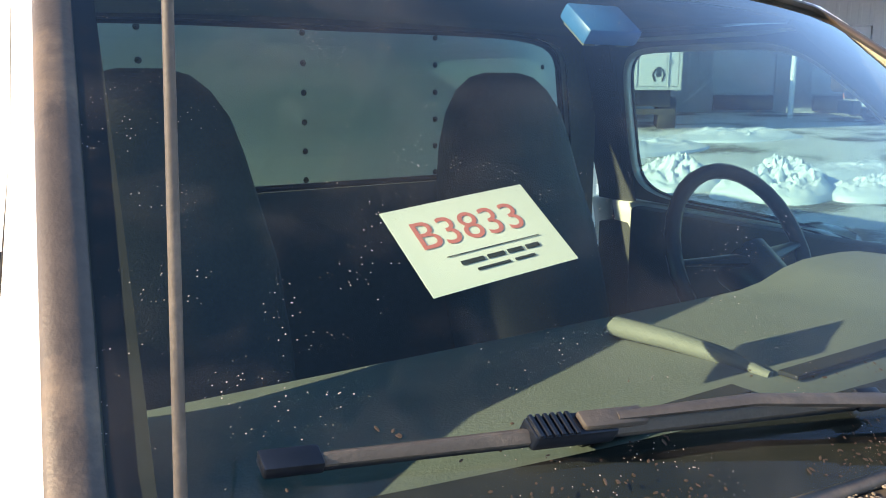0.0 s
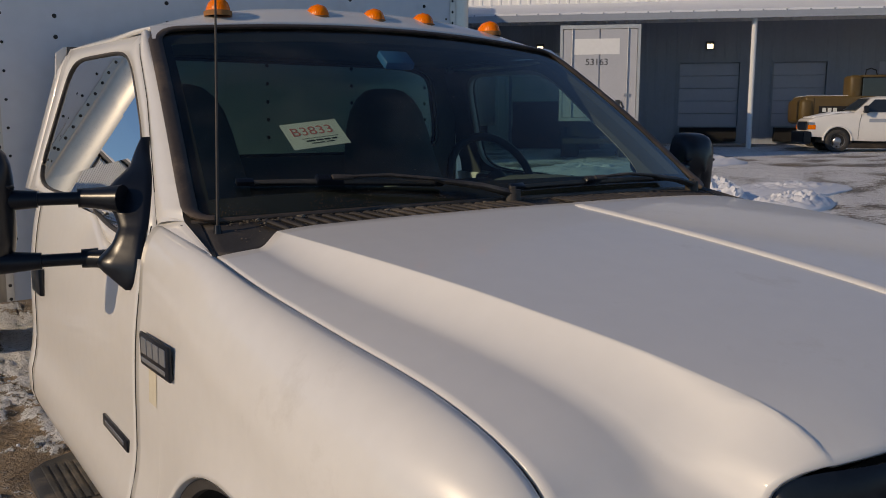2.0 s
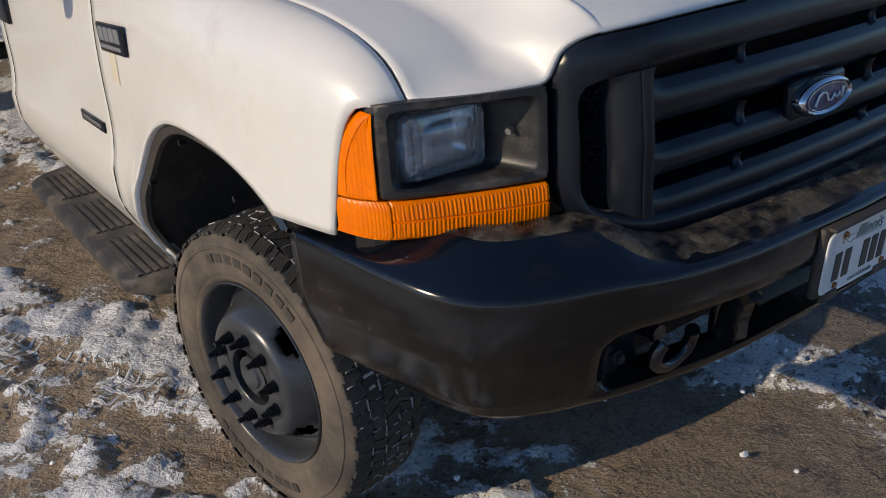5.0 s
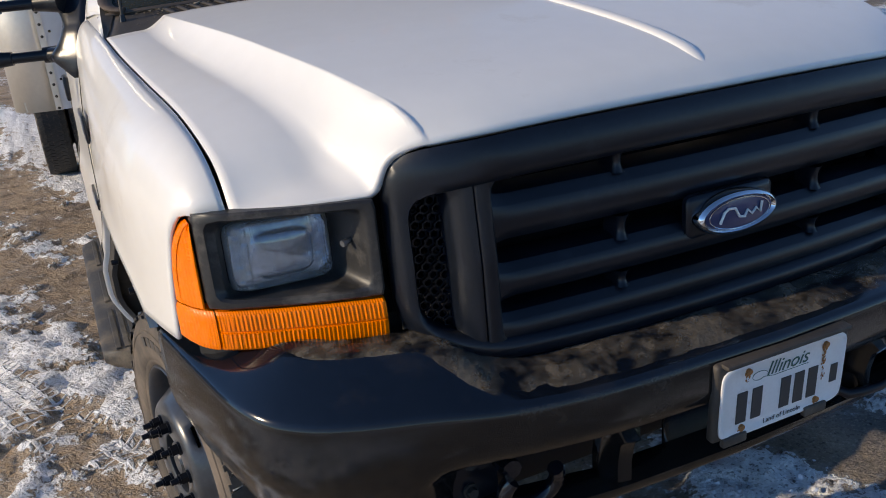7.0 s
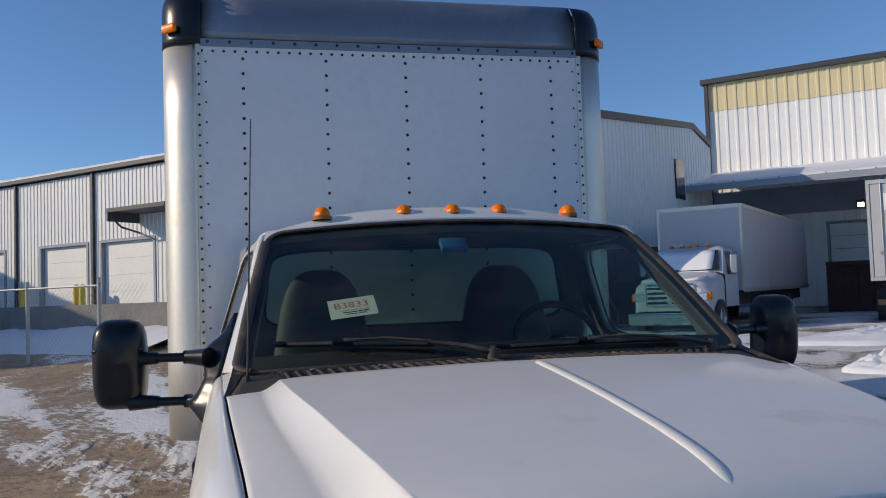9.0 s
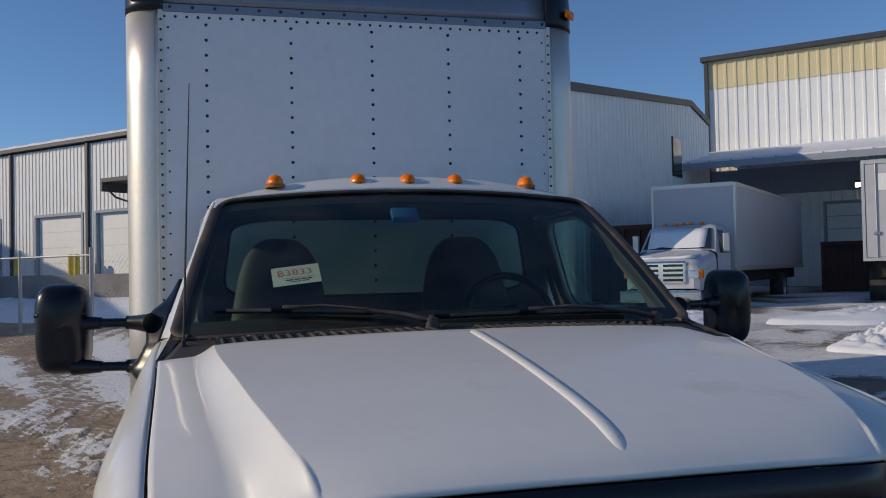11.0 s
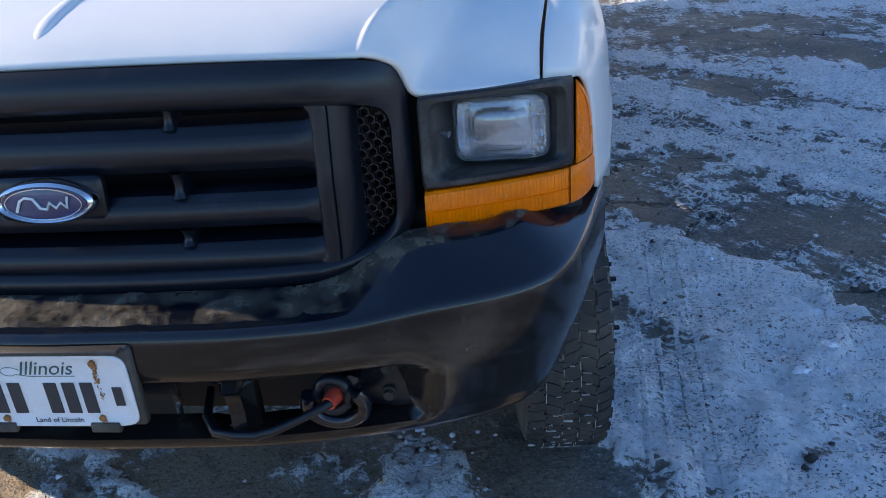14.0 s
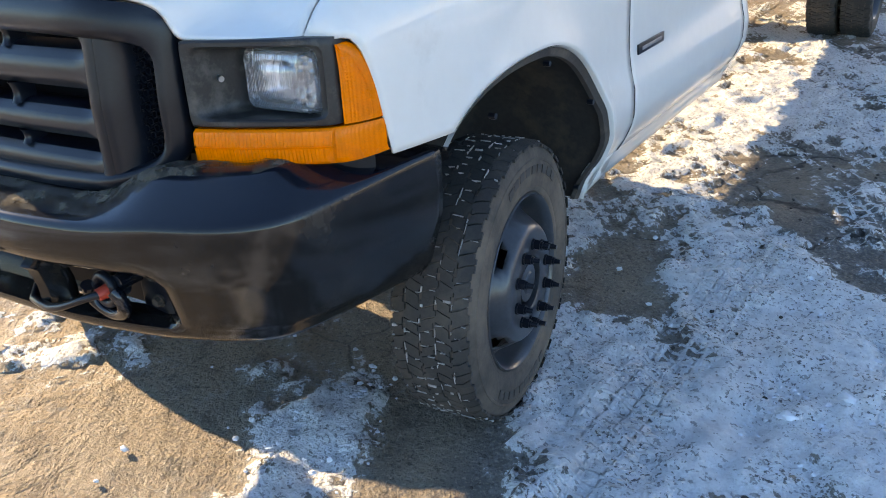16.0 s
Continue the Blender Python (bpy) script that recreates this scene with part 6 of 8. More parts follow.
        part("rusty_bolt", bm, M_RUST, holder, "rusty plate bolt with its rust streak")


build_bumper()


# ---- mirrors ----
def build_mirror(s):
    # a sail over the window's front corner that swells into two sockets, with a scallop between them
    bm = bmesh.new()
    front = [(1.326, 1.690), (1.345, 1.672), (1.38, 1.668), (1.42, 1.675), (1.46, 1.686), (1.50, 1.702), (1.54, 1.724), (1.58, 1.752), (1.62, 1.792), (1.66, 1.845), (1.70, 1.88)]
    depth = [(1.326, 0.012), (1.345, 0.080), (1.37, 0.135), (1.392, 0.155), (1.415, 0.140), (1.44, 0.108), (1.47, 0.098), (1.50, 0.115), (1.53, 0.150), (1.548, 0.158), (1.57, 0.145), (1.60, 0.105), (1.64, 0.070), (1.68, 0.030), (1.70, 0.006)]
    bulge = [(1.326, 0.004), (1.35, 0.030), (1.392, 0.066), (1.43, 0.046), (1.47, 0.038), (1.51, 0.050), (1.548, 0.074), (1.585, 0.060), (1.63, 0.022), (1.70, 0.002)]
    rows = []
    for z in span(1.326, 1.70, 36):
        y0, w, b = curve(front, z), curve(depth, z), curve(bulge, z)
        x = min(side_x(1.75, z), house_x(1.75, z) + 0.012) if z > 1.47 else side_x(1.75, z)
        rows.append([(s * (x + dx + b * k), y0 + t * w, z) for t, dx, k in ((0.0, -0.012, 0), (0.0, -0.001, 0.0), (0.04, 0.005, 0.03), (0.14, 0.007, 0.20), (0.28, 0.008, 0.58), (0.44, 0.008, 0.90), (0.58, 0.008, 1.0), (0.75, 0.006, 0.92), (0.90, 0.002, 0.62), (0.98, -0.004, 0.2), (1.0, -0.015, 0))])
    grid(bm, rows)
    for z, r in ((1.548, 0.034), (1.392, 0.030)):
        tube(bm, [(s * 1.02, 1.76, z), (s * 1.045, 1.785, z), (s * 1.070, 1.812, z), (s * 1.092, 1.836, z)], [r * 1.05, r * 0.92, r * 0.80, r * 0.74], 16)
    mi = part("mirror_mount", bm, M_BLACK, truck, "black plastic tow mirror mount", smooth=70)
    for z in (1.548, 1.392):
        bm = bmesh.new()
        cyl(bm, (s * 1.05, 1.83, z), (s * 1.28, 1.88, z), 0.0165, n=14)
        cyl(bm, (s * 1.07, 1.835, z), (s * 1.11, 1.843, z), 0.026, 0.024, n=14)
        cyl(bm, (s * 1.20, 1.863, z), (s * 1.30, 1.89, z), 0.021, 0.030, n=14)
        part("mirror_arm", bm, M_BLACK, mi, smooth=50)
    bm = bmesh.new()
    rows = []
    xc, zc = 1.338, 1.528
    for k, dy in ((1.0, 0.034), (1.0, 0.012), (0.985, -0.016), (0.93, -0.042), (0.82, -0.060), (0.6, -0.071), (0.3, -0.075), (0.02, -0.076)):
        row = []
        for i in range(40):
            q = 2 * math.pi * i / 40
            c, t = math.cos(q), math.sin(q)
            r = (abs(c) ** 4 + abs(t) ** 4) ** -0.25
            row.append((s * (xc + 0.094 * k * r * c), 1.92 + dy - 0.01 * t, zc + 0.163 * k * r * t))
        rows.append(row)
    grid(bm, rows, close=True)
    hd = part("mirror_head", bm, M_BLACK, mi, "black plastic mirror head", smooth=60)
    bm = bmesh.new()
    bm.faces.new([bm.verts.new((s * (xc + 0.086 * r * c), 1.946, zc + 0.153 * r * t)) for c, t, r in ((math.cos(q), math.sin(q), (abs(math.cos(q)) ** 4 + abs(math.sin(q)) ** 4) ** -0.25) for q in span(0, 2 * math.pi, 41)[:-1])])
    part("mirror_glass", bm, M_MIRROR, mi, solid=0.004)
    bm = bmesh.new()
    grid(bm, [[(s * (xc + 0.096 * a), 1.92 - 0.040 - 0.02 * math.cos(a * 1.3) - 0.018 * b, zc + 0.055 + 0.02 * (1 - a * a) - 0.006 * b) for a in span(-0.9, 0.9, 12)] for b in (0, 1)])
    part("head_ridge", bm, M_BLACK, mi, smooth=60, solid=0.01)


for s in (-1, 1):
    build_mirror(s)


M_SIDEBAR = mat("sidewall_bar", (0.05, 0.045, 0.04), 0.6)


# ---- wheels ----
def build_wheel(name, at, parent, hub_out=True, lugs=True, mirror_side=1):
    R, W = 0.405, 0.232
    o = new(name)
    o.parent = parent
    o.matrix_local = at
    bm = bmesh.new()
    prof = [(0.256, 0.095), (0.266, 0.106), (0.275, 0.1095), (0.279, 0.1095), (0.281, 0.1115), (0.30, 0.1145), (0.33, 0.116), (0.352, 0.1145), (0.354, 0.1165), (0.360, 0.1165), (0.362, 0.1135), (0.380, 0.109), (0.392, 0.102), (0.400, 0.090), (0.403, 0.06), (0.405, 0.0)]
    prof = prof + [(r, -x) for r, x in prof[-2::-1]]
    n = 96
    rows = [[(x, r * math.cos(2 * math.pi * i / n), r * math.sin(2 * math.pi * i / n)) for i in range(n)] for r, x in prof]
    grid(bm, rows, close=True)
    t = part("tyre", bm, M_SIDEWALL, o, "worn dusty truck tyre", smooth=40)
    # tread blocks standing proud, with grooves between
    bm = bmesh.new()
    cols = ((-0.108, -0.068), (-0.0645, -0.0235), (-0.0205, 0.0205), (0.0235, 0.0645), (0.068, 0.108))
    n = 70
    step = 2 * math.pi / n

    def groove(i, j):
        return step * i + step * (0.0, 0.42, 0.12, 0.55, 0.2)[j] + 0.010 * math.sin(i * 2.1 + j * 1.7)
    for i in range(n):
        for j, (x0, x1) in enumerate(cols):
            q0, q1 = groove(i, j) + 0.0045, groove(i + 1, j) - 0.0045
            qm, xm, jog = (q0 + q1) / 2, (x0 + x1) / 2, 0.0035 * (1 if (i + j) % 2 else -1)
            skew = 0.020 * (1 if j % 2 else -1)
            plan = [(q0 - skew, x0 + jog), (qm - skew, x0 + jog), (qm - skew, x0 - jog), (q1 - skew, x0 - jog), (q1, xm), (q1 + skew, x1 - jog), (qm + skew, x1 - jog), (qm + skew, x1 + jog), (q0 + skew, x1 + jog), (q0, xm)]
            ring = []
            for rr in (R - 0.004, R + 0.004):
                ring.append([bm.verts.new((xx, (rr - (0.011 if abs(xx) > 0.1 else 0)) * math.cos(q), (rr - (0.011 if abs(xx) > 0.1 else 0)) * math.sin(q))) for q, xx in plan])
            bm.faces.new(ring[1])
            for k in range(10):
                bm.faces.new((ring[0][k], ring[0][(k + 1) % 10], ring[1][(k + 1) % 10], ring[1][k]))
    bmesh.ops.recalc_face_normals(bm, faces=bm.faces)
    tagged(part("tread", bm, M_RUBBER, t, smooth=40), kind="stuff")
    bm = bmesh.new()
    for g in (0.0, math.pi):
        for i in range(9):
            a = g + math.radians(50) + i * 0.13
            rows = [[(0.1165, r * math.cos(a + d), r * math.sin(a + d)) for d in (-0.045, 0.045)] for r in (0.318, 0.342)]
            grid(bm, rows)
    tagged(part("sidewall_mark", bm, M_SIDEBAR, t, solid=0.002), kind="stuff")
    if lugs:
        bm = bmesh.new()
        srng = random.Random(5)
        for i in range(n):
            for j, (x0, x1) in enumerate(cols):
                if srng.random() < (0.45, 0.65, 0.7, 0.65, 0.40)[j]:
                    w = (x1 - x0) * srng.uniform(0.15, 0.75)
                    x = srng.uniform(x0 + w / 2, x1 - w / 2)
                    lift = 0.0035 if max(abs(x0), abs(x1)) < 0.1 else -0.001
                    th = srng.choice((0.0008, 0.001, 0.0012, 0.0014, 0.0018, 0.0022, 0.007))
                    bmesh.ops.create_cube(bm, size=1, matrix=Matrix.Rotation(groove(i, j), 4, "X") @ Matrix.Translation((x, R + lift, 0)) @ Matrix.Rotation(srng.uniform(-0.12, 0.12), 4, "Y") @ Matrix.Diagonal((w, 0.006, th, 1)))
                if j < 4 and srng.random() < 0.42:
                    ln = srng.uniform(0.008, 0.034)
                    bmesh.ops.create_cube(bm, size=1, matrix=Matrix.Rotation(step * (i + srng.random()), 4, "X") @ Matrix.Translation((x1 + 0.003 + srng.uniform(-0.001, 0.001), R + 0.003, 0)) @ Matrix.Diagonal((srng.uniform(0.001, 0.0022), 0.006, ln, 1)))
        part("tread_slush", bm, M_SLUSH, t)["kind"] = "stuff"
    # dished disc rim
    bm = bmesh.new()
    d = 1 if hub_out else -1
    face = 0.130 if hub_out else -0.102
    prof = [(0.262, 0.104), (0.257, 0.109), (0.249, 0.102), (0.245, 0.07), (0.240, 0.046), (0.233, 0.032), (0.224, 0.034 if hub_out else 0.0), (0.214, 0.050 * d), (0.203, 0.068 * d), (0.192, 0.086 * d), (0.181, 0.103 * d), (0.172, 0.117 * d), (0.163, 0.126 * d), (0.152, face), (0.085, face), (0.08, face - 0.004 * d), (0.078, face - 0.05 * d)]
    n = 80
    rows = [[(x, r * math.cos(2 * math.pi * i / n), r * math.sin(2 * math.pi * i / n)) for i in range(n)] for r, x in prof]

    def slot(i, j):
        k = j % 20
        return (i in (7, 9) and 8 <= k <= 11) or (i == 8 and 7 <= k <= 12)
    grid(bm, rows, skip=slot, close=True)
    rim = part("rim", bm, M_RIM, o, "black painted dished steel wheel with hand holes", smooth=45, solid=0.008)
    bm = bmesh.new()
    cyl(bm, (0.0, 0, 0), (face - 0.045 * d, 0, 0), 0.09, n=32)
    cyl(bm, (face - 0.05 * d, 0, 0), (face - 0.010 * d, 0, 0), 0.060, 0.056, n=32)
    cyl(bm, (face - 0.010 * d, 0, 0), (face - 0.004 * d, 0, 0), 0.035, 0.03, n=20)
    part("hub", bm, M_RIM, o, smooth=45)
    bm = bmesh.new()
    cyl(bm, (-0.09, 0, 0), (-0.02, 0, 0), 0.2, n=28)
    part("brake_disc", bm, M_UNDER, o, smooth=40)
    if lugs:
        for i in range(10):
            a = 2 * math.pi * i / 10 + 0.2
            p = Vector((face, 0.118 * math.cos(a), 0.118 * math.sin(a)))
            bm = bmesh.new()
            cyl(bm, p, p + Vector((0.006 * d, 0, 0)), 0.0175, n=14)
            cyl(bm, p + Vector((0.006 * d, 0, 0)), p + Vector((0.024 * d, 0, 0)), 0.0150, n=6)
            cyl(bm, p + Vector((0.024 * d, 0, 0)), p + Vector((0.030 * d, 0, 0)), 0.0112, n=10)
            cyl(bm, p + Vector((0.030 * d, 0, 0)), p + Vector((0.048 * d, 0, 0)), 0.0082, 0.0068, n=10)
            part("wheel_nut", bm, M_BLACK, rim, smooth=30)
    return o


build_wheel("front_wheel", pose(-0.905, 0.925, 0.402, 0, 0, 190), truck)
build_wheel("front_wheel", pose(0.905, 0.940, 0.402, 0, 0, 6), truck)
for s in (-1, 1):
    for x, out in ((1.14, False), (0.88, True)):
        build_wheel("rear_wheel", pose(s * x - 0.05, 6.95, 0.402, 0, 0, 0 if s > 0 else 180), truck, hub_out=out, lugs=False)


# ---- running boards, frame ----
def build_step(s):
    bm = bmesh.new()
    rows = []
    for y in span(1.42, 2.86, 30):
        t = (y - 1.42) / 1.44
        e = min(1, min(t, 1 - t) * 14) ** 0.5
        rows.append([(s * x, y, z) for x, z in ((0.95, 0.50), (0.98, 0.505), (0.98 + 0.155 * e, 0.505), (0.98 + 0.172 * e, 0.492), (0.98 + 0.172 * e, 0.462), (0.98 + 0.15 * e, 0.445), (0.95, 0.45))])
    grid(bm, rows)
    st = part("running_board", bm, M_STEP, truck, "black ribbed running board, worn and muddy", smooth=45)
    for g in range(3):
        for i in range(5):
            bm = bmesh.new()
            y0 = 1.50 + g * 0.45
            rbox(bm, s * (0.985 + i * 0.027), s * (1.002 + i * 0.027), y0, y0 + 0.36, 0.503, 0.512, 0.003)
            part("tread_rib", bm, M_STEP, st)
    bm = bmesh.new()
    for y in (1.6, 2.6):
        box(bm, s * 0.7, s * 1.0, y, y + 0.05, 0.44, 0.47)
    part("step_bracket", bm, M_UNDER, st)


build_step(-1)
bm = bmesh.new()
for s in (-1, 1):
    rbox(bm, s * 0.40, s * 0.48, 0.15, 9.9, 0.62, 0.80, 0.01)
for y in (0.6, 2.2, 3.6, 5.0, 6.3, 7.6, 9.2):
    box(bm, -0.4, 0.4, y, y + 0.12, 0.64, 0.78)
part("chassis_frame", bm, M_UNDER, truck, "dark steel ladder frame")
bm = bmesh.new()
cyl(bm, (-0.9, 0.95, 0.40), (0.9, 0.95, 0.40), 0.055, n=14)
cyl(bm, (-0.9, 6.95, 0.40), (0.9, 6.95, 0.40), 0.07, n=14)
bmesh.ops.create_uvsphere(bm, u_segments=16, v_segments=10, radius=0.19, matrix=Matrix.Translation((0, 6.95, 0.4)))
cyl(bm, (0, 2.6, 0.6), (0, 6.8, 0.45), 0.05, n=12)
rbox(bm, -0.35, 0.35, 0.7, 2.3, 0.5, 1.0, 0.06)
part("axles_and_driveline", bm, M_UNDER, truck, smooth=40)
bm = bmesh.new()
rbox(bm, -0.36, 0.36, 7.6, 8.7, 0.5, 0.82, 0.05)
part("fuel_tank", bm, M_UNDER, truck, smooth=40)
bm = bmesh.new()
cyl(bm, (0.30, 2.6, 0.62), (0.30, 4.2, 0.62), 0.09, n=14)
part("silencer", bm, M_UNDER, truck, smooth=40)

# ---- cargo box ----
BX0, BX1, BY0, BY1, BZ0, BZ1 = -1.297, 1.221, 3.22, 10.2, 1.035, 3.42
CR = 0.179


bm = bmesh.new()
box(bm, BX0 + CR + 0.004, BX1 - CR - 0.004, BY0 + 0.0015, BY0 + 0.03, BZ0, 3.132)
bf = part("box_front_wall", bm, M_BOX, truck, "white riveted front panel of the cargo box")
bm = bmesh.new()
for x in (BX0 + 0.006, BX1 - 0.006):
    box(bm, x - 0.006, x + 0.006, BY0 + CR, BY1, BZ0 + 0.12, 3.33)
box(bm, BX0, BX1, BY1 - 0.03, BY1, BZ0, 3.39)
box(bm, BX0 + 0.02, BX1 - 0.02, BY0 + 0.2, BY1, 3.365, 3.41)
part("box_side_wall", bm, M_BOX, truck, "white cargo box side panels")
bm = bmesh.new()
for x in (BX0, BX1 - 0.04):
    box(bm, x, x + 0.04, BY0 + CR, BY1, BZ0, BZ0 + 0.14)
    box(bm, x + 0.001, x + 0.039, BY0 + 0.42, BY1, 3.33, 3.405)
box(bm, BX0 + 0.05, BX1 - 0.05, BY0 + 0.05, BY1, BZ0, BZ0 + 0.05)
part("box_rail", bm, M_ALU, truck, "aluminium box rails and floor")
for k, (cx, q0) in enumerate(((BX0 + CR, 180), (BX1 - CR, 270))):
    bm = bmesh.new()
    rows = [[(cx + CR * math.cos(radians(q)), BY0 + CR + CR * math.sin(radians(q)), z) for q in span(q0, q0 + 90, 13)] for z in span(BZ0, 3.132, 6)]
    grid(bm, rows)
    x0 = cx
    fl = (x0, x0 + 0.028) if k == 0 else (x0 - 0.028, x0)
    box(bm, fl[0], fl[1], BY0 - 0.004, BY0, BZ0, 3.132)
    part("box_corner_post", bm, M_ALU, truck, "rounded aluminium corner post", smooth=60, solid=0.006)
# rounded front cap of the roof, with dark moulded corners
bm = bmesh.new()
rows = []
for q in span(0, 90, 13):
    y, z = BY0 + 0.21 - 0.212 * math.cos(radians(q)) ** 0.8, 3.137 + 0.31 * math.sin(radians(q))
    rows.append([(x, y, z) for x in span(BX0 + 0.2, BX1 - 0.2, 8)])
grid(bm, rows)
box(bm, BX0 + 0.2, BX1 - 0.2, BY0 - 0.006, BY0, 3.092, 3.1328)
part("roof_cap", bm, mat("grey_blue_cap", (0.22, 0.25, 0.30), 0.4, 0.5, vary=0.1, scale=3, dirt=(0.4, 0.4, 0.4), dirt_amount=0.12, dirt_scale=2), truck, "smooth grey metal nose cap", smooth=60, solid=0.008)
for s, x0 in ((-1, BX0), (1, BX1)):
    bm = bmesh.new()
    rows = []
    for v in span(0, 1, 10):
        z = lerp(3.102, 3.44, v)
        sh = 0.16 * (1 - math.sqrt(max(0, 1 - v ** 4))) if v > 0 else 0
        row = [(x0 - s * 0.205, BY0 - 0.010 + sh, z)]
        for q in span(0, 90, 9):
            rr = 0.18
            row.append((x0 - s * (rr - 0.003) + s * rr * math.sin(radians(q)) - s * 0.03 * v ** 6, BY0 - 0.008 + rr - rr * math.cos(radians(q)) + sh, z))
        row.append((x0 - s * 0.03 * v ** 6, BY0 + 0.42, z))
        rows.append(row)
    grid(bm, rows)
    cp = part("cap_corner", bm, M_BLACK, truck, "black moulded corner cap", smooth=60, solid=0.006)
    bm = bmesh.new()
    m = Matrix.Translation((x0 - s * 0.045, BY0 + 0.022, 3.187)) @ Matrix.Rotation(radians(s * 45), 4, "Z")
    rbox(bm, -0.05, 0.05, -0.012, 0.012, -0.024, 0.024, 0.009, m)
    part("marker_lamp", bm, M_AMBER, cp, "amber marker lamp", smooth=50)
# rivets
bm = bmesh.new()


def rivet(x, y, z, r=0.009):
    vs = [bm.verts.new((x + r * math.cos(q), y, z + r * math.sin(q))) for q in span(0, 2 * math.pi, 9)[:-1]]
    t = bm.verts.new((x, y - 0.006, z))
    for i in range(8):
        bm.faces.new((vs[i], vs[(i + 1) % 8], t))


for x in (-0.876, -0.435, 0.004, 0.436, 0.857):
    for i in range(25):
        rivet(x, BY0 + 0.001, 3.03 - i * 0.0803)
for x in (BX0 + CR + 0.014, BX1 - CR - 0.014):
    for i in range(38):
        rivet(x, BY0 - 0.0045, 3.05 - i * 0.0542, 0.007)
    for i in range(18):
        rivet(x + (0.036 if x < 0 else -0.036), BY0 + 0.001, 3.01 - i * 0.108, 0.006)
for i in range(38):
    rivet(BX0 + 0.21 + i * 0.0570, BY0 + 0.001, 3.068, 0.008)
for i in range(19):
    rivet(BX0 + 0.24 + i * 0.1140, BY0 - 0.0075, 3.116, 0.009)
tagged(part("rivet_pattern", bm, M_UNDER, bf, "rows of dark rivet heads"), kind="stuff")
# mudflap and light under the rear of the box
bm = bmesh.new()
for s in (-1, 1):
    box(bm, s * 0.75, s * 1.2, 7.5, 7.52, 0.25, 1.05)
part("mudflap", bm, M_BLACK, truck)

# ---- paper sign and toll tag inside the windscreen ----
ex = Vector((0.167, -0.003, 0.018)).normalized()
ez = Vector((0.0, 0.085, 0.064))
ez = (ez - ex * ez.dot(ex)).normalized()
SM = Matrix((ex, ez, ex.cross(ez))).transposed().to_4x4()
SM.translation = Vector((-0.517, 1.685, 1.7065))
sign = thing("paper_sign", "white paper lot sign with red number taped inside the windscreen", "sign", SM)
bm = bmesh.new()
rows = []
for v in span(-0.0545, 0.0545, 5):
    rows.append([(u, v, -0.0008 * (1 - math.cos(u * 12))) for u in span(-0.085, 0.085, 9)])
grid(bm, rows)
part("paper", bm, M_PAPER, sign, solid=0.0006)
words("number", "B3833", 0.050, Matrix.Translation((-0.004, 0.014, 0.0006)), M_RED_INK, sign, 0.00005)
bm = bmesh.new()
box(bm, -0.048, 0.062, -0.0155, -0.0148, 0.0004, 0.0010)
part("rule", bm, M_INK, sign)
bm = bmesh.new()
for x0, x1 in ((-0.038, -0.012), (-0.008, 0.012), (0.016, 0.034), (0.038, 0.054)):
    box(bm, x0, x1, -0.0285, -0.0235, 0.0004, 0.0010)
for x0, x1 in ((-0.026, 0.012), (0.018, 0.042)):
    box(bm, x0, x1, -0.0385, -0.0355, 0.0004, 0.0010)
part("small_print", bm, M_INK, sign, "bars of small dark print")
tag = thing("toll_transponder", "blue plastic toll transponder stuck to the windscreen", "transponder", Matrix.Translation((-0.058, 2.005, 1.942)) @ Matrix.Rotation(radians(-52), 4, "X"))
bm = bmesh.new()
rbox(bm, -0.055, 0.055, -0.012, 0.016, -0.036, 0.036, 0.006)
part("case", bm, M_BLUE, tag, smooth=40)
bm = bmesh.new()
for x in (-0.035, 0.035):
    rbox(bm, x - 0.012, x + 0.012, 0.012, 0.022, -0.03, 0.03, 0.003)
part("mounting_strip", bm, M_DASH, tag, smooth=40)


# ---- the yard behind: buildings ----
def ribbed(bm, x0, x1, z0, z1, y, pitch, depth=0.035, slope=0.0):
    """Trapezoid-ribbed siding along local x, facing -y; slope lifts the top edge along x."""
    n = max(1, int((x1 - x0) / pitch))
    lo, hi = [], []
    for i in range(n):
        a = x0 + (x1 - x0) * i / n
        w = (x1 - x0) / n
        for f, d in ((0, 0), (0.62, 0), (0.70, depth), (0.92, depth), (1.0, 0)):
            x = a + f * w
            lo.append((x, y - d, z0))
            hi.append((x, y - d, z1 + slope * (x - x0)))
    grid(bm, [lo, hi])


def building(name, label):
    ob = thing(name, label, "building", YARD)
    return tagged(ob, kind="structure")


# dock building
dock = building("dock_building", "pale metal-clad warehouse with a snow-topped canopy and dock doors")
dock.matrix_world = YARD @ Matrix.Translation((0.5, 0, 0))
bm = bmesh.new()
ribbed(bm, -10.7, 40, 6.2, 10.2, 42.0, 0.46)
part("upper_siding", bm, M_TEAL, dock)
bm = bmesh.new()
ribbed(bm, -10.7, 40, 10.2, 11.6, 41.97, 0.46)
part("siding_band", bm, M_CREAM, dock, "cream siding band below the eaves")
bm = bmesh.new()
doors = [(-5.6, -2.9), (2.3, 5.0), (6.5, 8.8), (11.0, 13.6), (18.0, 21.0)]
x = -10.7
for a, b in doors:
    ribbed(bm, x, a, 0.3, 6.2, 42.0, 0.46, 0.008)
    ribbed(bm, a, b, 4.35, 6.2, 42.0, 0.46, 0.008)
    box(bm, a, b, 41.98, 42.2, 0.3, 1.45)
    x = b
ribbed(bm, x, 40, 0.3, 6.2, 42.0, 0.46, 0.008)
# canopy shade is in this wall's colour
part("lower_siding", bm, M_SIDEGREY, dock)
# sunlit wall below the canopy's shadow line, set in as paler siding
bm = bmesh.new()
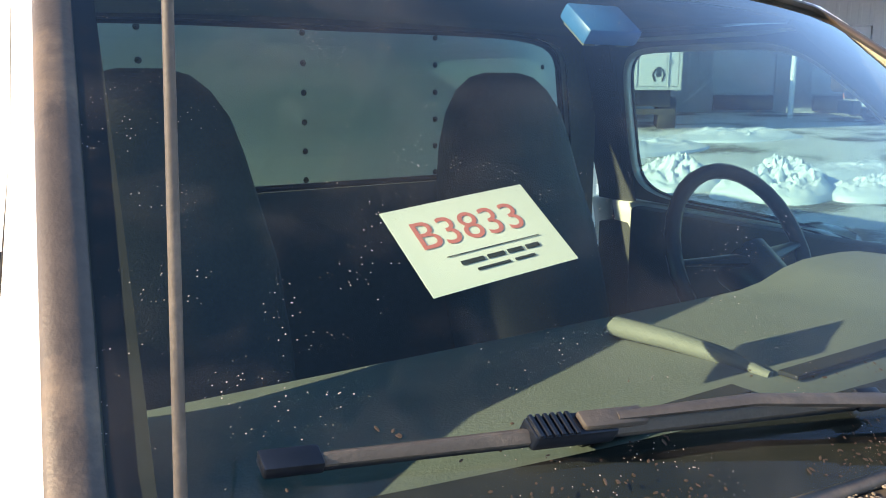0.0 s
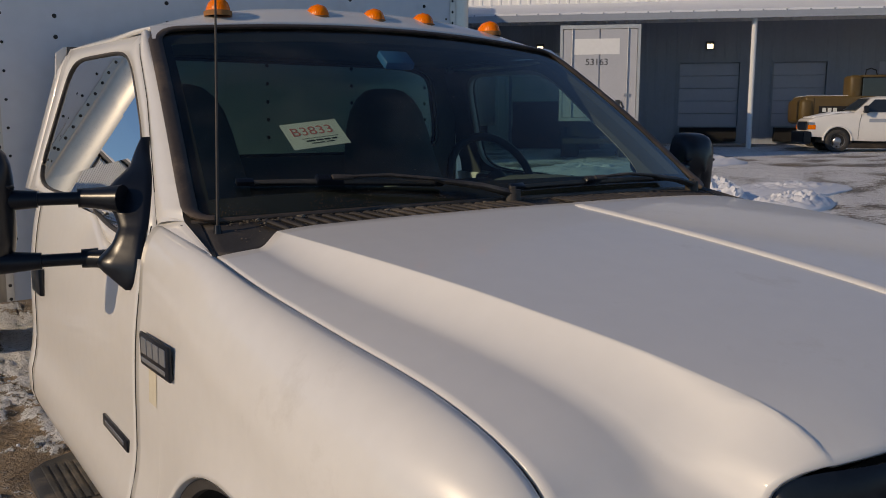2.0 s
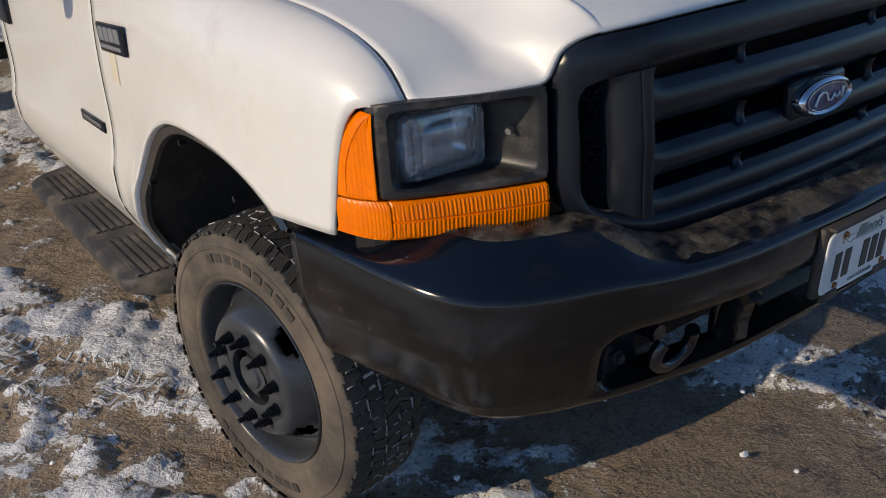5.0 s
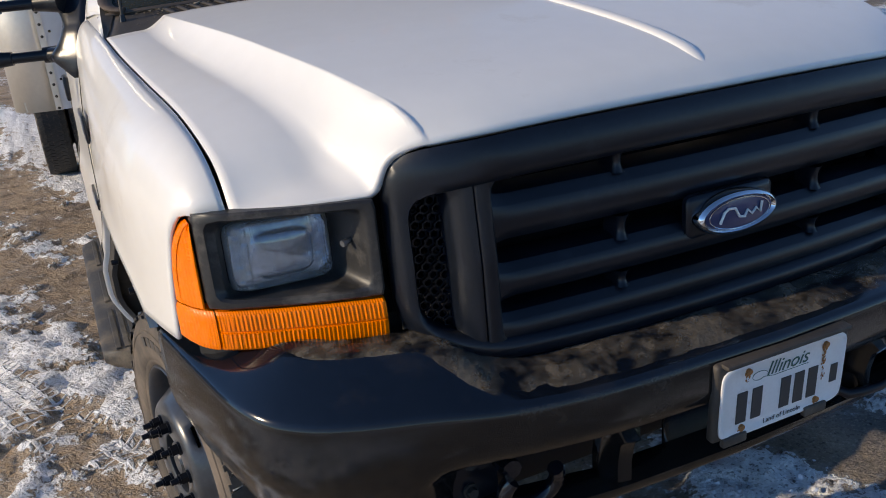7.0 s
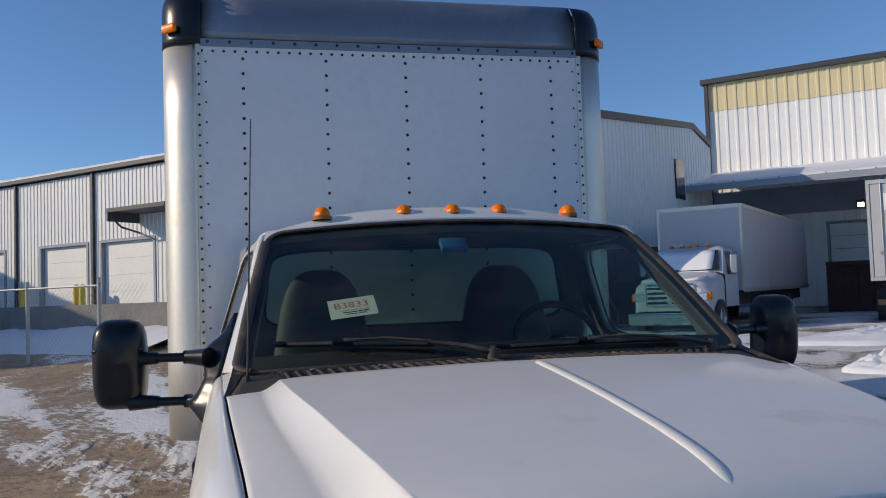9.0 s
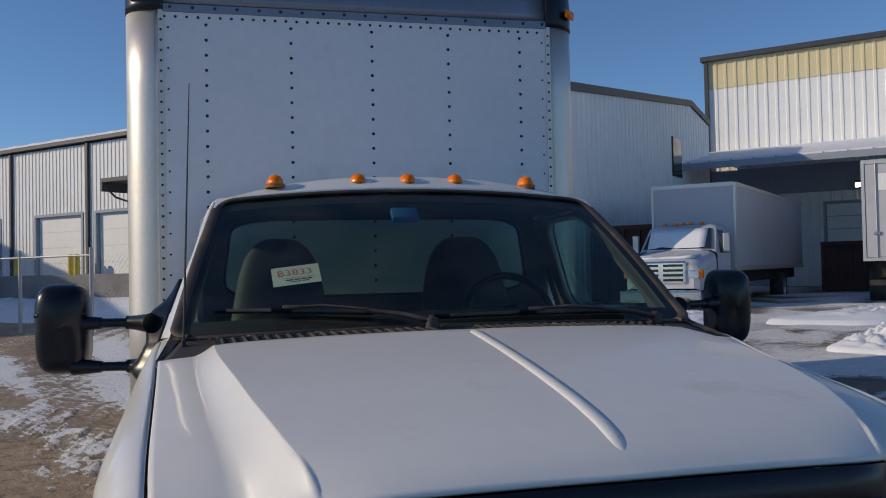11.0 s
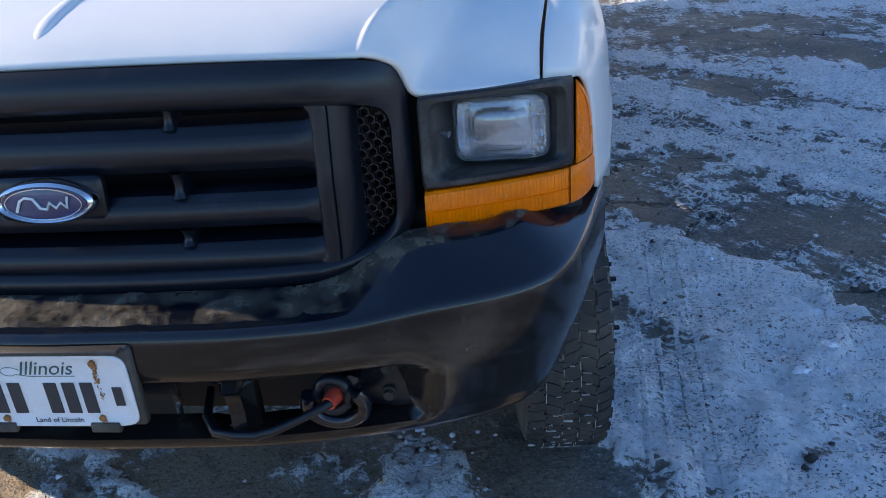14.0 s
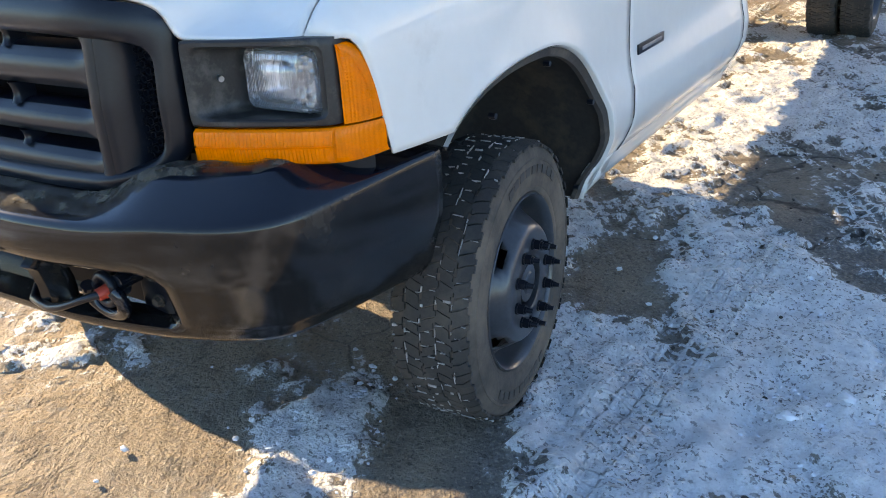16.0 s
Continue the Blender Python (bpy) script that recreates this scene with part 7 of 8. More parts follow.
ribbed(bm, -7.6, -5.7, 0.3, 4.9, 41.95, 0.46)
ribbed(bm, -2.8, -1.6, 0.3, 4.9, 41.95, 0.46)
ribbed(bm, -5.7, -2.8, 4.45, 4.9, 41.95, 0.46)
part("sunlit_siding", bm, M_TEAL, dock, "ribbed siding round the end door, paler where sun falls")
bm = bmesh.new()
box(bm, -10.7, 40, 42.3, 62, 0, 11.5)
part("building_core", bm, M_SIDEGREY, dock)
for a, b in doors:
    bm = bmesh.new()
    for i in range(5):
        rbox(bm, a + 0.02, b - 0.02, 42.10, 42.16, 1.45 + i * 0.58, 1.45 + (i + 1) * 0.58 - 0.02, 0.012)
    # end door in its lit white, the others in the colour of canopy shade
    d = part("dock_door", bm, M_TEAL if a < 0 else M_DOOR_SHADED, dock, "white sectional overhead door")
    bm = bmesh.new()
    box(bm, a - 0.08, a, 41.94, 42.1, 1.40, 4.43)
    box(bm, b, b + 0.08, 41.94, 42.1, 1.40, 4.43)
    box(bm, a, b, 41.94, 42.1, 4.35, 4.43)
    part("door_trim", bm, M_SIDEGREY, d)
    bm = bmesh.new()
    box(bm, a + 0.1, b - 0.1, 41.5, 41.96, 0.75, 1.38)
    part("dock_leveller", bm, M_DARK, d, "black rubber dock bumper")
bm = bmesh.new()
grid(bm, [[(x, 34.9, 5.80), (x, 42.0, 7.05)] for x in span(-10.7, 40, 40)])
cn = part("canopy_roof", bm, M_SNOW, dock, "canopy roof under snow", solid=0.12)
bm = bmesh.new()
box(bm, -10.7, 40, 34.8, 34.9, 5.57, 5.83)
for i in range(60):
    box(bm, -10.65 + i * 0.85, -10.60 + i * 0.85, 34.79, 35.0, 5.81, 5.88)
part("canopy_gutter", bm, M_SIDEGREY, dock, "pale metal canopy gutter")
for x in (-10.5, 4.45, 24):
    bm = bmesh.new()
    cyl(bm, (x, 35.2, 0.3), (x, 35.2, 5.65), 0.10, n=12)
    part("canopy_post", bm, M_TEAL, dock)
bm = bmesh.new()
box(bm, -11.0, 40.2, 41.7, 42.2, 11.55, 11.78)
box(bm, -10.85, -10.68, 41.8, 42.3, 0.5, 11.6)
part("roof_edge", bm, M_DARKTRIM, dock)
for x in (-4.2, 3.6, 11.5):
    bm = bmesh.new()
    rbox(bm, x - 0.18, x + 0.18, 41.7, 41.95, 4.95, 5.3, 0.03)
    lp = part("wall_lamp", bm, M_DARKTRIM, dock)
    bm = bmesh.new()
    box(bm, x - 0.13, x + 0.13, 41.66, 41.70, 4.98, 5.18)
    part("lamp_glass", bm, M_LAMP, lp, "lit wall lamp lens")

# white warehouse on the other side
left = building("white_warehouse", "white ribbed metal warehouse with overhead doors and snowy eaves")
WY, WZ, WE = 22.3, 7.3, -10.8
left.matrix_world = YARD @ Matrix.Translation((0, 0, 1.7)) @ Matrix.Scale(0.88, 4) @ Matrix.Translation((0, 0, -1.7))
ld = [(-40.2, -37.2), (-34.4, -31.2), (-30.2, -27.0)]
bm = bmesh.new()
x = -60.0
for a, b in ld:
    ribbed(bm, x, a, 0.2, WZ, WY, 0.24, 0.026)
    ribbed(bm, a, b, 4.35, WZ, WY, 0.24, 0.026)
    x = b
ribbed(bm, x, WE, 0.2, WZ, WY, 0.24, 0.026)
part("siding", bm, M_TEAL, left)
bm = bmesh.new()
box(bm, -60, WE - 0.3, WY + 0.3, WY + 22, 0, WZ)
part("building_core", bm, M_SIDEGREY, left)
bm = bmesh.new()
box(bm, -60, WE + 0.1, WY - 0.25, WY + 0.1, WZ + 0.06, WZ + 0.22)
part("eaves", bm, M_DARKTRIM, left)
for x in (-41.5, -36.2, -30.7):
    bm = bmesh.new()
    box(bm, x - 0.06, x + 0.06, WY - 0.14, WY - 0.03, 0.4, WZ)
    part("downpipe", bm, M_DARKTRIM, left)
bm = bmesh.new()
rng = random.Random(8)
rows = []
for x in span(-60, WE, 190):
    h = 0.10 + 0.10 * max(0, noise.noise(Vector((x * 1.3, 0, 5))))
    rows.append([(x, WY - 0.24, WZ + 0.215), (x, WY - 0.18, WZ + 0.22 + h), (x, WY + 1.5, WZ + 0.5 + h)])
grid(bm, rows)
part("roof_snow", bm, M_SNOW, left, "broken snow along the eaves", smooth=60)
for a, b in ld:
    bm = bmesh.new()
    for i in range(6):
        rbox(bm, a + 0.03, b - 0.03, WY + 0.12, WY + 0.18, 0.3 + i * 0.675, 0.3 + (i + 1) * 0.675 - 0.006, 0.004)
    d = part("overhead_door", bm, M_TEAL, left, "white sectional overhead door")
    bm = bmesh.new()
    box(bm, a - 0.12, a, WY - 0.06, WY + 0.2, 0.3, 4.45)
    box(bm, b, b + 0.12, WY - 0.06, WY + 0.2, 0.3, 4.45)
    box(bm, a, b, WY - 0.06, WY + 0.2, 4.35, 4.47)
    part("door_trim", bm, M_SIDEGREY, d)
bm = bmesh.new()
box(bm, -27.9, -24.6, WY - 1.5, WY, 5.35, 5.5)
box(bm, -27.9, -27.82, WY - 1.5, WY, 5.0, 5.4)
tube(bm, [(-27.8, WY - 1.4, 5.2), (-27.8, WY - 0.9, 4.8), (-27.8, WY, 4.6)], 0.04, 6)
part("door_awning", bm, M_DARKTRIM, left, "small dark door awning")

def gable_z(d):
    return WZ + 0.115 * (d - WY) if d < 41 else WZ + 0.115 * (41 - WY) - 0.16 * (d - 41)


bm = bmesh.new()
lo, hi = [], []
n = 50
for i in range(n):
    a, w = WY + 22.0 * i / n, 22.0 / n
    for f, dd in ((0, 0), (0.62, 0), (0.70, 0.035), (0.92, 0.035), (1.0, 0)):
        d = a + f * w
        lo.append((WE + dd, d, 0.2))
        hi.append((WE + dd, d, gable_z(d)))
grid(bm, [lo, hi])
part("gable_siding", bm, M_TEAL, left)
bm = bmesh.new()
for d0, d1 in ((WY - 0.2, 41.0), (41.0, WY + 22)):
    q = [bm.verts.new((x, d, gable_z(d) + z)) for z in (-0.12, 0.16) for d in (d0, d1) for x in (WE - 0.3, WE + 0.12)]
    for f in ((0, 1, 3, 2), (4, 5, 7, 6), (0, 1, 5, 4), (2, 3, 7, 6), (1, 3, 7, 5), (0, 2, 6, 4)):
        bm.faces.new([q[k] for k in f])
grid(bm, [[(x, d, gable_z(d) + 0.1) for x in (-60, WE)] for d in (WY, 41.0, WY + 22)])
part("gable_roof", bm, M_DARKTRIM, left, "dark roof edge trim")
bm = bmesh.new()
box(bm, WE, WE + 0.08, 37.9, 39.2, 5.7, 7.5)
part("window", bm, M_DARKGLASS, left, "dark upper window")

# unseen hall added to the west, whose shade lies over the snow bank
hall = building("unseen_shade_hall", "unseen plain grey metal-clad hall added to cast shade")
hall.matrix_world = Matrix.Translation((-26, 25.2, 0)) @ Matrix.Rotation(radians(90), 4, "Z")
bm = bmesh.new()
ribbed(bm, 0, 21, 0, 9.3, 0, 0.46)
part("siding", bm, M_SIDEGREY, hall)
bm = bmesh.new()
box(bm, 0, 21, 0.06, 14, 0, 9.3)
part("building_core", bm, M_SIDEGREY, hall)
bm = bmesh.new()
box(bm, -0.1, 21.1, -0.12, 14.1, 9.3, 9.5)
part("roof_edge", bm, M_DARKTRIM, hall)

# retaining wall, fence and bollards before it
low = building("retaining_wall", "low weathered concrete retaining wall")
bm = bmesh.new()
rbox(bm, -60, -19.5, 17.6, 18.0, 0.2, 1.80, 0.03)
part("wall_body", bm, M_CONC, low)
bm = bmesh.new()
rows = []
for x in span(-60, -19.5, 120):
    h = 0.25 * noise.noise(Vector((x * 0.35, 1, 2))) + 0.08 * noise.noise(Vector((x * 2, 1, 2)))
    rows.append([(x, 17.62, 1.02 + h), (x, 17.2, 1.0 + h), (x, 16.5, 0.72 + 0.7 * h), (x, 15.4, 0.42 + 0.4 * h), (x, 14.0 + 2 * h, 0.10)])
grid(bm, rows)
tagged(part("snow_bank", bm, M_SNOW, None, smooth=60), "long ploughed snow bank against the concrete wall", "snow bank", kind="stuff").matrix_world = YARD


def bollard(x, y, z=0.3, h=2.05):
    o = thing("bollard", "yellow painted steel bollard", "bollard", YARD @ Matrix.Translation((x, y, z)), "yellow bollards")
    bm = bmesh.new()
    cyl(bm, (0, 0, 0), (0, 0, h), 0.11, n=14)
    bmesh.ops.create_uvsphere(bm, u_segments=14, v_segments=8, radius=0.11, matrix=Matrix.Translation((0, 0, h)))
    part("post", bm, M_BOLLARD, o, smooth=50)


for x in (-30.6, -27.25, -26.9):
    bollard(x, 19.0, 0.5, 1.95)


def fence():
    f = thing("chain_link_fence", "galvanised chain-link fence with a braced gate", "fence", YARD)
    px = [-36.0 + 3.0 * i for i in range(7)]
    FY = 13.2
    for x in px:
        bm = bmesh.new()
        z = 0.25
        cyl(bm, (x, FY, z), (x, FY, 2.45), 0.05 if x != px[2] else 0.075, n=10)
        part("post", bm, M_GALV, f, smooth=50)
    bm = bmesh.new()
    tube(bm, [(px[0], FY, 2.25), (px[-1], FY, 2.25)], 0.028, 6)
    part("rail", bm, M_GALV, f, smooth=50)
    bm = bmesh.new()
    tube(bm, [(px[0], FY, 0.6), (px[0], FY, 2.3), (px[1] - 0.4, FY, 2.3), (px[1] - 0.4, FY, 0.6)], 0.025, 6, closed=True)
    tube(bm, [(px[0], FY, 0.6), (px[1] - 0.4, FY, 2.3)], 0.02, 6)
    part("gate_frame", bm, M_GALV, f, smooth=50)
    bm = bmesh.new()
    for k in (-1, 1):
        x = px[0]
        while x < px[-1]:
            a, b = (x, x + 1.9) if k > 0 else (x + 1.9, x)
            tube(bm, [(a, FY, 0.35), (b, FY, 2.25)], 0.0022, 3)
            x += 0.16
    tagged(part("wire_mesh", bm, M_GALV, f, "thin woven wire mesh"), kind="stuff")


fence()


# ---- parked vehicles ----
def simple_wheel(name, at, parent, r, w, rim_mat):
    o = new(name)
    o.parent = parent
    o.matrix_local = at
    bm = bmesh.new()
    prof = [(0.6, 0.42), (0.68, 0.5), (0.9, 0.5), (0.98, 0.42), (1.0, 0.0), (0.98, -0.42), (0.9, -0.5), (0.68, -0.5), (0.6, -0.42)]
    grid(bm, [[(x * w, k * r * math.cos(2 * math.pi * i / 32), k * r * math.sin(2 * math.pi * i / 32)) for i in range(32)] for k, x in prof], close=True)
    part("tyre", bm, M_RUBBER, o, smooth=50)
    bm = bmesh.new()
    vs = grid(bm, [[(x * w, k * r * math.cos(2 * math.pi * i / 32), k * r * math.sin(2 * math.pi * i / 32)) for i in range(32)] for k, x in ((0.62, 0.46), (0.58, 0.38), (0.5, 0.15), (0.42, 0.2), (0.3, 0.4), (0.2, 0.45), (0.02, 0.45))], close=True)
    part("rim", bm, rim_mat, o, smooth=40)
    for i in range(8):
        q = 2 * math.pi * i / 8
        bm = bmesh.new()
        cyl(bm, (0.1 * w, 0.45 * r * math.cos(q), 0.45 * r * math.sin(q)), (0.24 * w, 0.45 * r * math.cos(q), 0.45 * r * math.sin(q)), 0.07 * r, n=8)
        part("hand_hole", bm, M_DARK, o)


def second_truck():
    """A larger cab-chassis truck with a plain box, nose towards the camera; local -y is forward."""
    o = thing("parked_box_truck", "white parked box truck with snow on hood and windscreen", "truck", YARD @ Matrix.Translation((-6.1, 23.8, 0.42)))
    # box, hood and cab: white with blue shade mixed into the colour
    bm = bmesh.new()
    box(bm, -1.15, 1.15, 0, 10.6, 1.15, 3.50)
    part("cargo_box", bm, M_DULL_SHADED, o, "plain white cargo box", bevel=0.04)
    bm = bmesh.new()
    for x in (-1.17, 1.11):
        box(bm, x, x + 0.06, -0.02, 0.16, 1.13, 3.52)
        box(bm, x, x + 0.06, 0.16, 10.62, 3.42, 3.53)
        box(bm, x, x + 0.06, 0.16, 10.62, 1.10, 1.22)
    box(bm, -1.11, 1.11, -0.02, 0.04, 3.42, 3.53)
    part("box_rail", bm, M_ALU, o)
    # cab and hood as lofted shells
    bm = bmesh.new()
    rows = []
    for y, hw, zt, zb in ((-2.95, 0.80, 1.32, 0.70), (-2.88, 0.92, 1.40, 0.66), (-2.4, 0.98, 1.50, 0.66), (-1.75, 1.02, 1.62, 0.68), (-1.62, 1.02, 1.66, 0.7)):
        rows.append([(hw * a, y, z) for a, z in ((-1, zb), (-1.0, zt - 0.25), (-0.96, zt - 0.1), (-0.8, zt - 0.02), (-0.3, zt + 0.02), (0.3, zt + 0.02), (0.8, zt - 0.02), (0.96, zt - 0.1), (1.0, zt - 0.25), (1, zb))])
    grid(bm, rows)
    bm.faces.new([bm.verts.new(p) for p in rows[0]])
    part("hood", bm, M_DULL_SHADED, o, smooth=50)
    bm = bmesh.new()
    rows = []
    for y, hw, zt in ((-1.62, 1.0, 1.66), (-1.1, 0.90, 2.28), (-0.95, 0.86, 2.36), (-0.2, 0.88, 2.36), (-0.1, 0.9, 2.3)):
        rows.append([(-1.02, max(y, -1.5), 0.75), (-1.02, max(y, -1.5), 1.55), (-hw, y, zt - 0.06), (-hw * 0.85, y, zt), (hw * 0.85, y, zt), (hw, y, zt - 0.06), (1.02, max(y, -1.5), 1.55), (1.02, max(y, -1.5), 0.75)])
    grid(bm, rows)
    part("cab", bm, M_DULL_SHADED, o, smooth=40)
    bm = bmesh.new()
    grid(bm, [[(-0.9, -1.63, 1.70), (0.9, -1.63, 1.70)], [(-0.80, -1.17, 2.24), (0.80, -1.17, 2.24)]])
    part("windscreen", bm, M_DARKGLASS, o)
    bm = bmesh.new()
    rows = []
    for i, t in enumerate(span(0, 1, 14)):
        y = lerp(-2.75, -1.2, t)
        zb = 1.43 + 0.16 * t if y < -1.62 else 1.68 + (y + 1.62) * 1.25
        rows.append([(x, y, zb + 0.05 + 0.05 * noise.noise(Vector((x * 2, y * 3, 1)))) for x in span(-0.78, 0.72, 9)])
    grid(bm, rows)
    part("hood_snow", bm, M_SNOW, o, "thick snow over hood and glass", smooth=60, solid=0.06)
    bm = bmesh.new()
    rbox(bm, -0.62, 0.62, -3.02, -2.9, 0.82, 1.38, 0.05)
    gr = part("grille", bm, M_CHROME, o, "chrome grille with dark gaps")
    for i in range(4):
        for sx in (-1, 1):
            bm = bmesh.new()
            box(bm, sx * 0.06, sx * 0.55, -3.03, -3.0, 0.88 + i * 0.12, 0.94 + i * 0.12)
            part("grille_gap", bm, M_DARK, gr)
    bm = bmesh.new()
    rbox(bm, -1.02, 1.02, -3.22, -2.95, 0.36, 0.66, 0.05)
    part("front_bumper", bm, M_CHROME, o, "chrome front bumper")
    for s in (-1, 1):
        bm = bmesh.new()
        rbox(bm, s * 0.66, s * 0.92, -2.98, -2.86, 0.95, 1.15, 0.03)
        part("headlamp", bm, M_LENSBACK, o)
        bm = bmesh.new()
        rbox(bm, s * 0.85, s * 1.0, -2.92, -2.75, 0.95, 1.15, 0.03)
        part("turn_signal", bm, M_AMBER, o)
        bm = bmesh.new()
        rbox(bm, s * 1.12, s * 1.3, -1.35, -1.2, 1.6, 2.1, 0.03)
        part("mirror", bm, M_STEEL, o)
        bm = bmesh.new()
        grid(bm, [[(s * 1.025, -1.25, 1.58), (s * 1.025, -0.35, 1.58)], [(s * 0.90, -0.95, 2.2), (s * 0.90, -0.35, 2.2)]])
        part("side_window", bm, M_DARKGLASS, o)
        simple_wheel("front_wheel", pose(s * 0.95, -2.1, 0.48, 0, 0, 0 if s > 0 else 180), o, 0.48, 0.26, M_STEEL)
        simple_wheel("rear_wheel", pose(s * 0.92, 7.0, 0.48, 0, 0, 0 if s > 0 else 180), o, 0.48, 0.42, M_STEEL)
    for x in (-0.5, -0.2, 0, 0.2, 0.5):
        bm = bmesh.new()
        rbox(bm, x - 0.05, x + 0.05, -1.02, -0.9, 2.36, 2.42, 0.015)
        part("roof_lamp", bm, M_AMBER, o)
    bm = bmesh.new()
    box(bm, -0.9, 0.9, -2.7, 10.2, 0.75, 1.15)
    part("frame", bm, M_UNDER, o)


second_truck()


def trailer():
    o = thing("semi_trailer", "white semi-trailer with closed rear doors backed to the dock", "trailer", YARD @ Matrix.Translation((-0.85, 25.2, 0.5)))
    bm = bmesh.new()
    box(bm, -1.13, 1.13, 0.05, 11.0, 1.20, 3.88)
    part("trailer_body", bm, M_DULL_SHADED, o, bevel=0.03)
    for s in (-1, 1):
        bm = bmesh.new()
        rbox(bm, s * 0.02, s * 1.04, 0.0, 0.05, 1.30, 3.78, 0.012)
        d = part("rear_door", bm, M_DULL_SHADED, o)
        bm = bmesh.new()
        cyl(bm, (s * 0.78, -0.03, 1.28), (s * 0.78, -0.03, 3.8), 0.016, n=8)
        box(bm, s * 0.70, s * 0.86, -0.05, 0.0, 1.9, 1.98)
        part("lock_rod", bm, M_STEEL, d)
    bm = bmesh.new()
    for x in (-1.13, 1.05):
        box(bm, x, x + 0.08, -0.02, 0.06, 1.20, 3.90)
    box(bm, -1.05, 1.05, -0.02, 0.06, 3.79, 3.90)
    box(bm, -1.05, 1.05, -0.02, 0.06, 1.20, 1.29)
    part("door_frame", bm, M_ALU, o)
    words("fleet_number", "53163", 0.26, Matrix.Translation((-0.08, -0.006, 2.86)) @ Matrix.Rotation(radians(90), 4, "X"), M_INK, o)
    bm = bmesh.new()
    box(bm, -0.72, 0.55, -0.004, 0.0, 3.08, 3.52)
    part("pale_panel", bm, M_TEAL, o, "pale painted-over panel")
    bm = bmesh.new()
    tube(bm, [(0.45, -0.012, 1.75), (0.38, -0.012, 1.6), (0.45, -0.012, 1.42)], 0.03, 6)
    tube(bm, [(0.62, -0.012, 1.75), (0.69, -0.012, 1.6), (0.62, -0.012, 1.42)], 0.03, 6)
    box(bm, 0.47, 0.60, -0.014, 0.0, 1.55, 1.8)
    part("dark_mark", bm, M_INK, o, "small dark emblem shape")
    bm = bmesh.new()
    box(bm, -0.9, 0.9, 0.6, 4.0, 0.75, 1.2)
    box(bm, -1.0, 1.0, 0.0, 0.1, 0.55, 0.70)
    part("underframe", bm, M_UNDER, o)
    for s in (-1, 1):
        for y in (1.4, 2.7):
            simple_wheel("wheel", pose(s * 0.85, y, 0.5, 0, 0, 0 if s > 0 else 180), o, 0.5, 0.5, M_STEEL)


trailer()


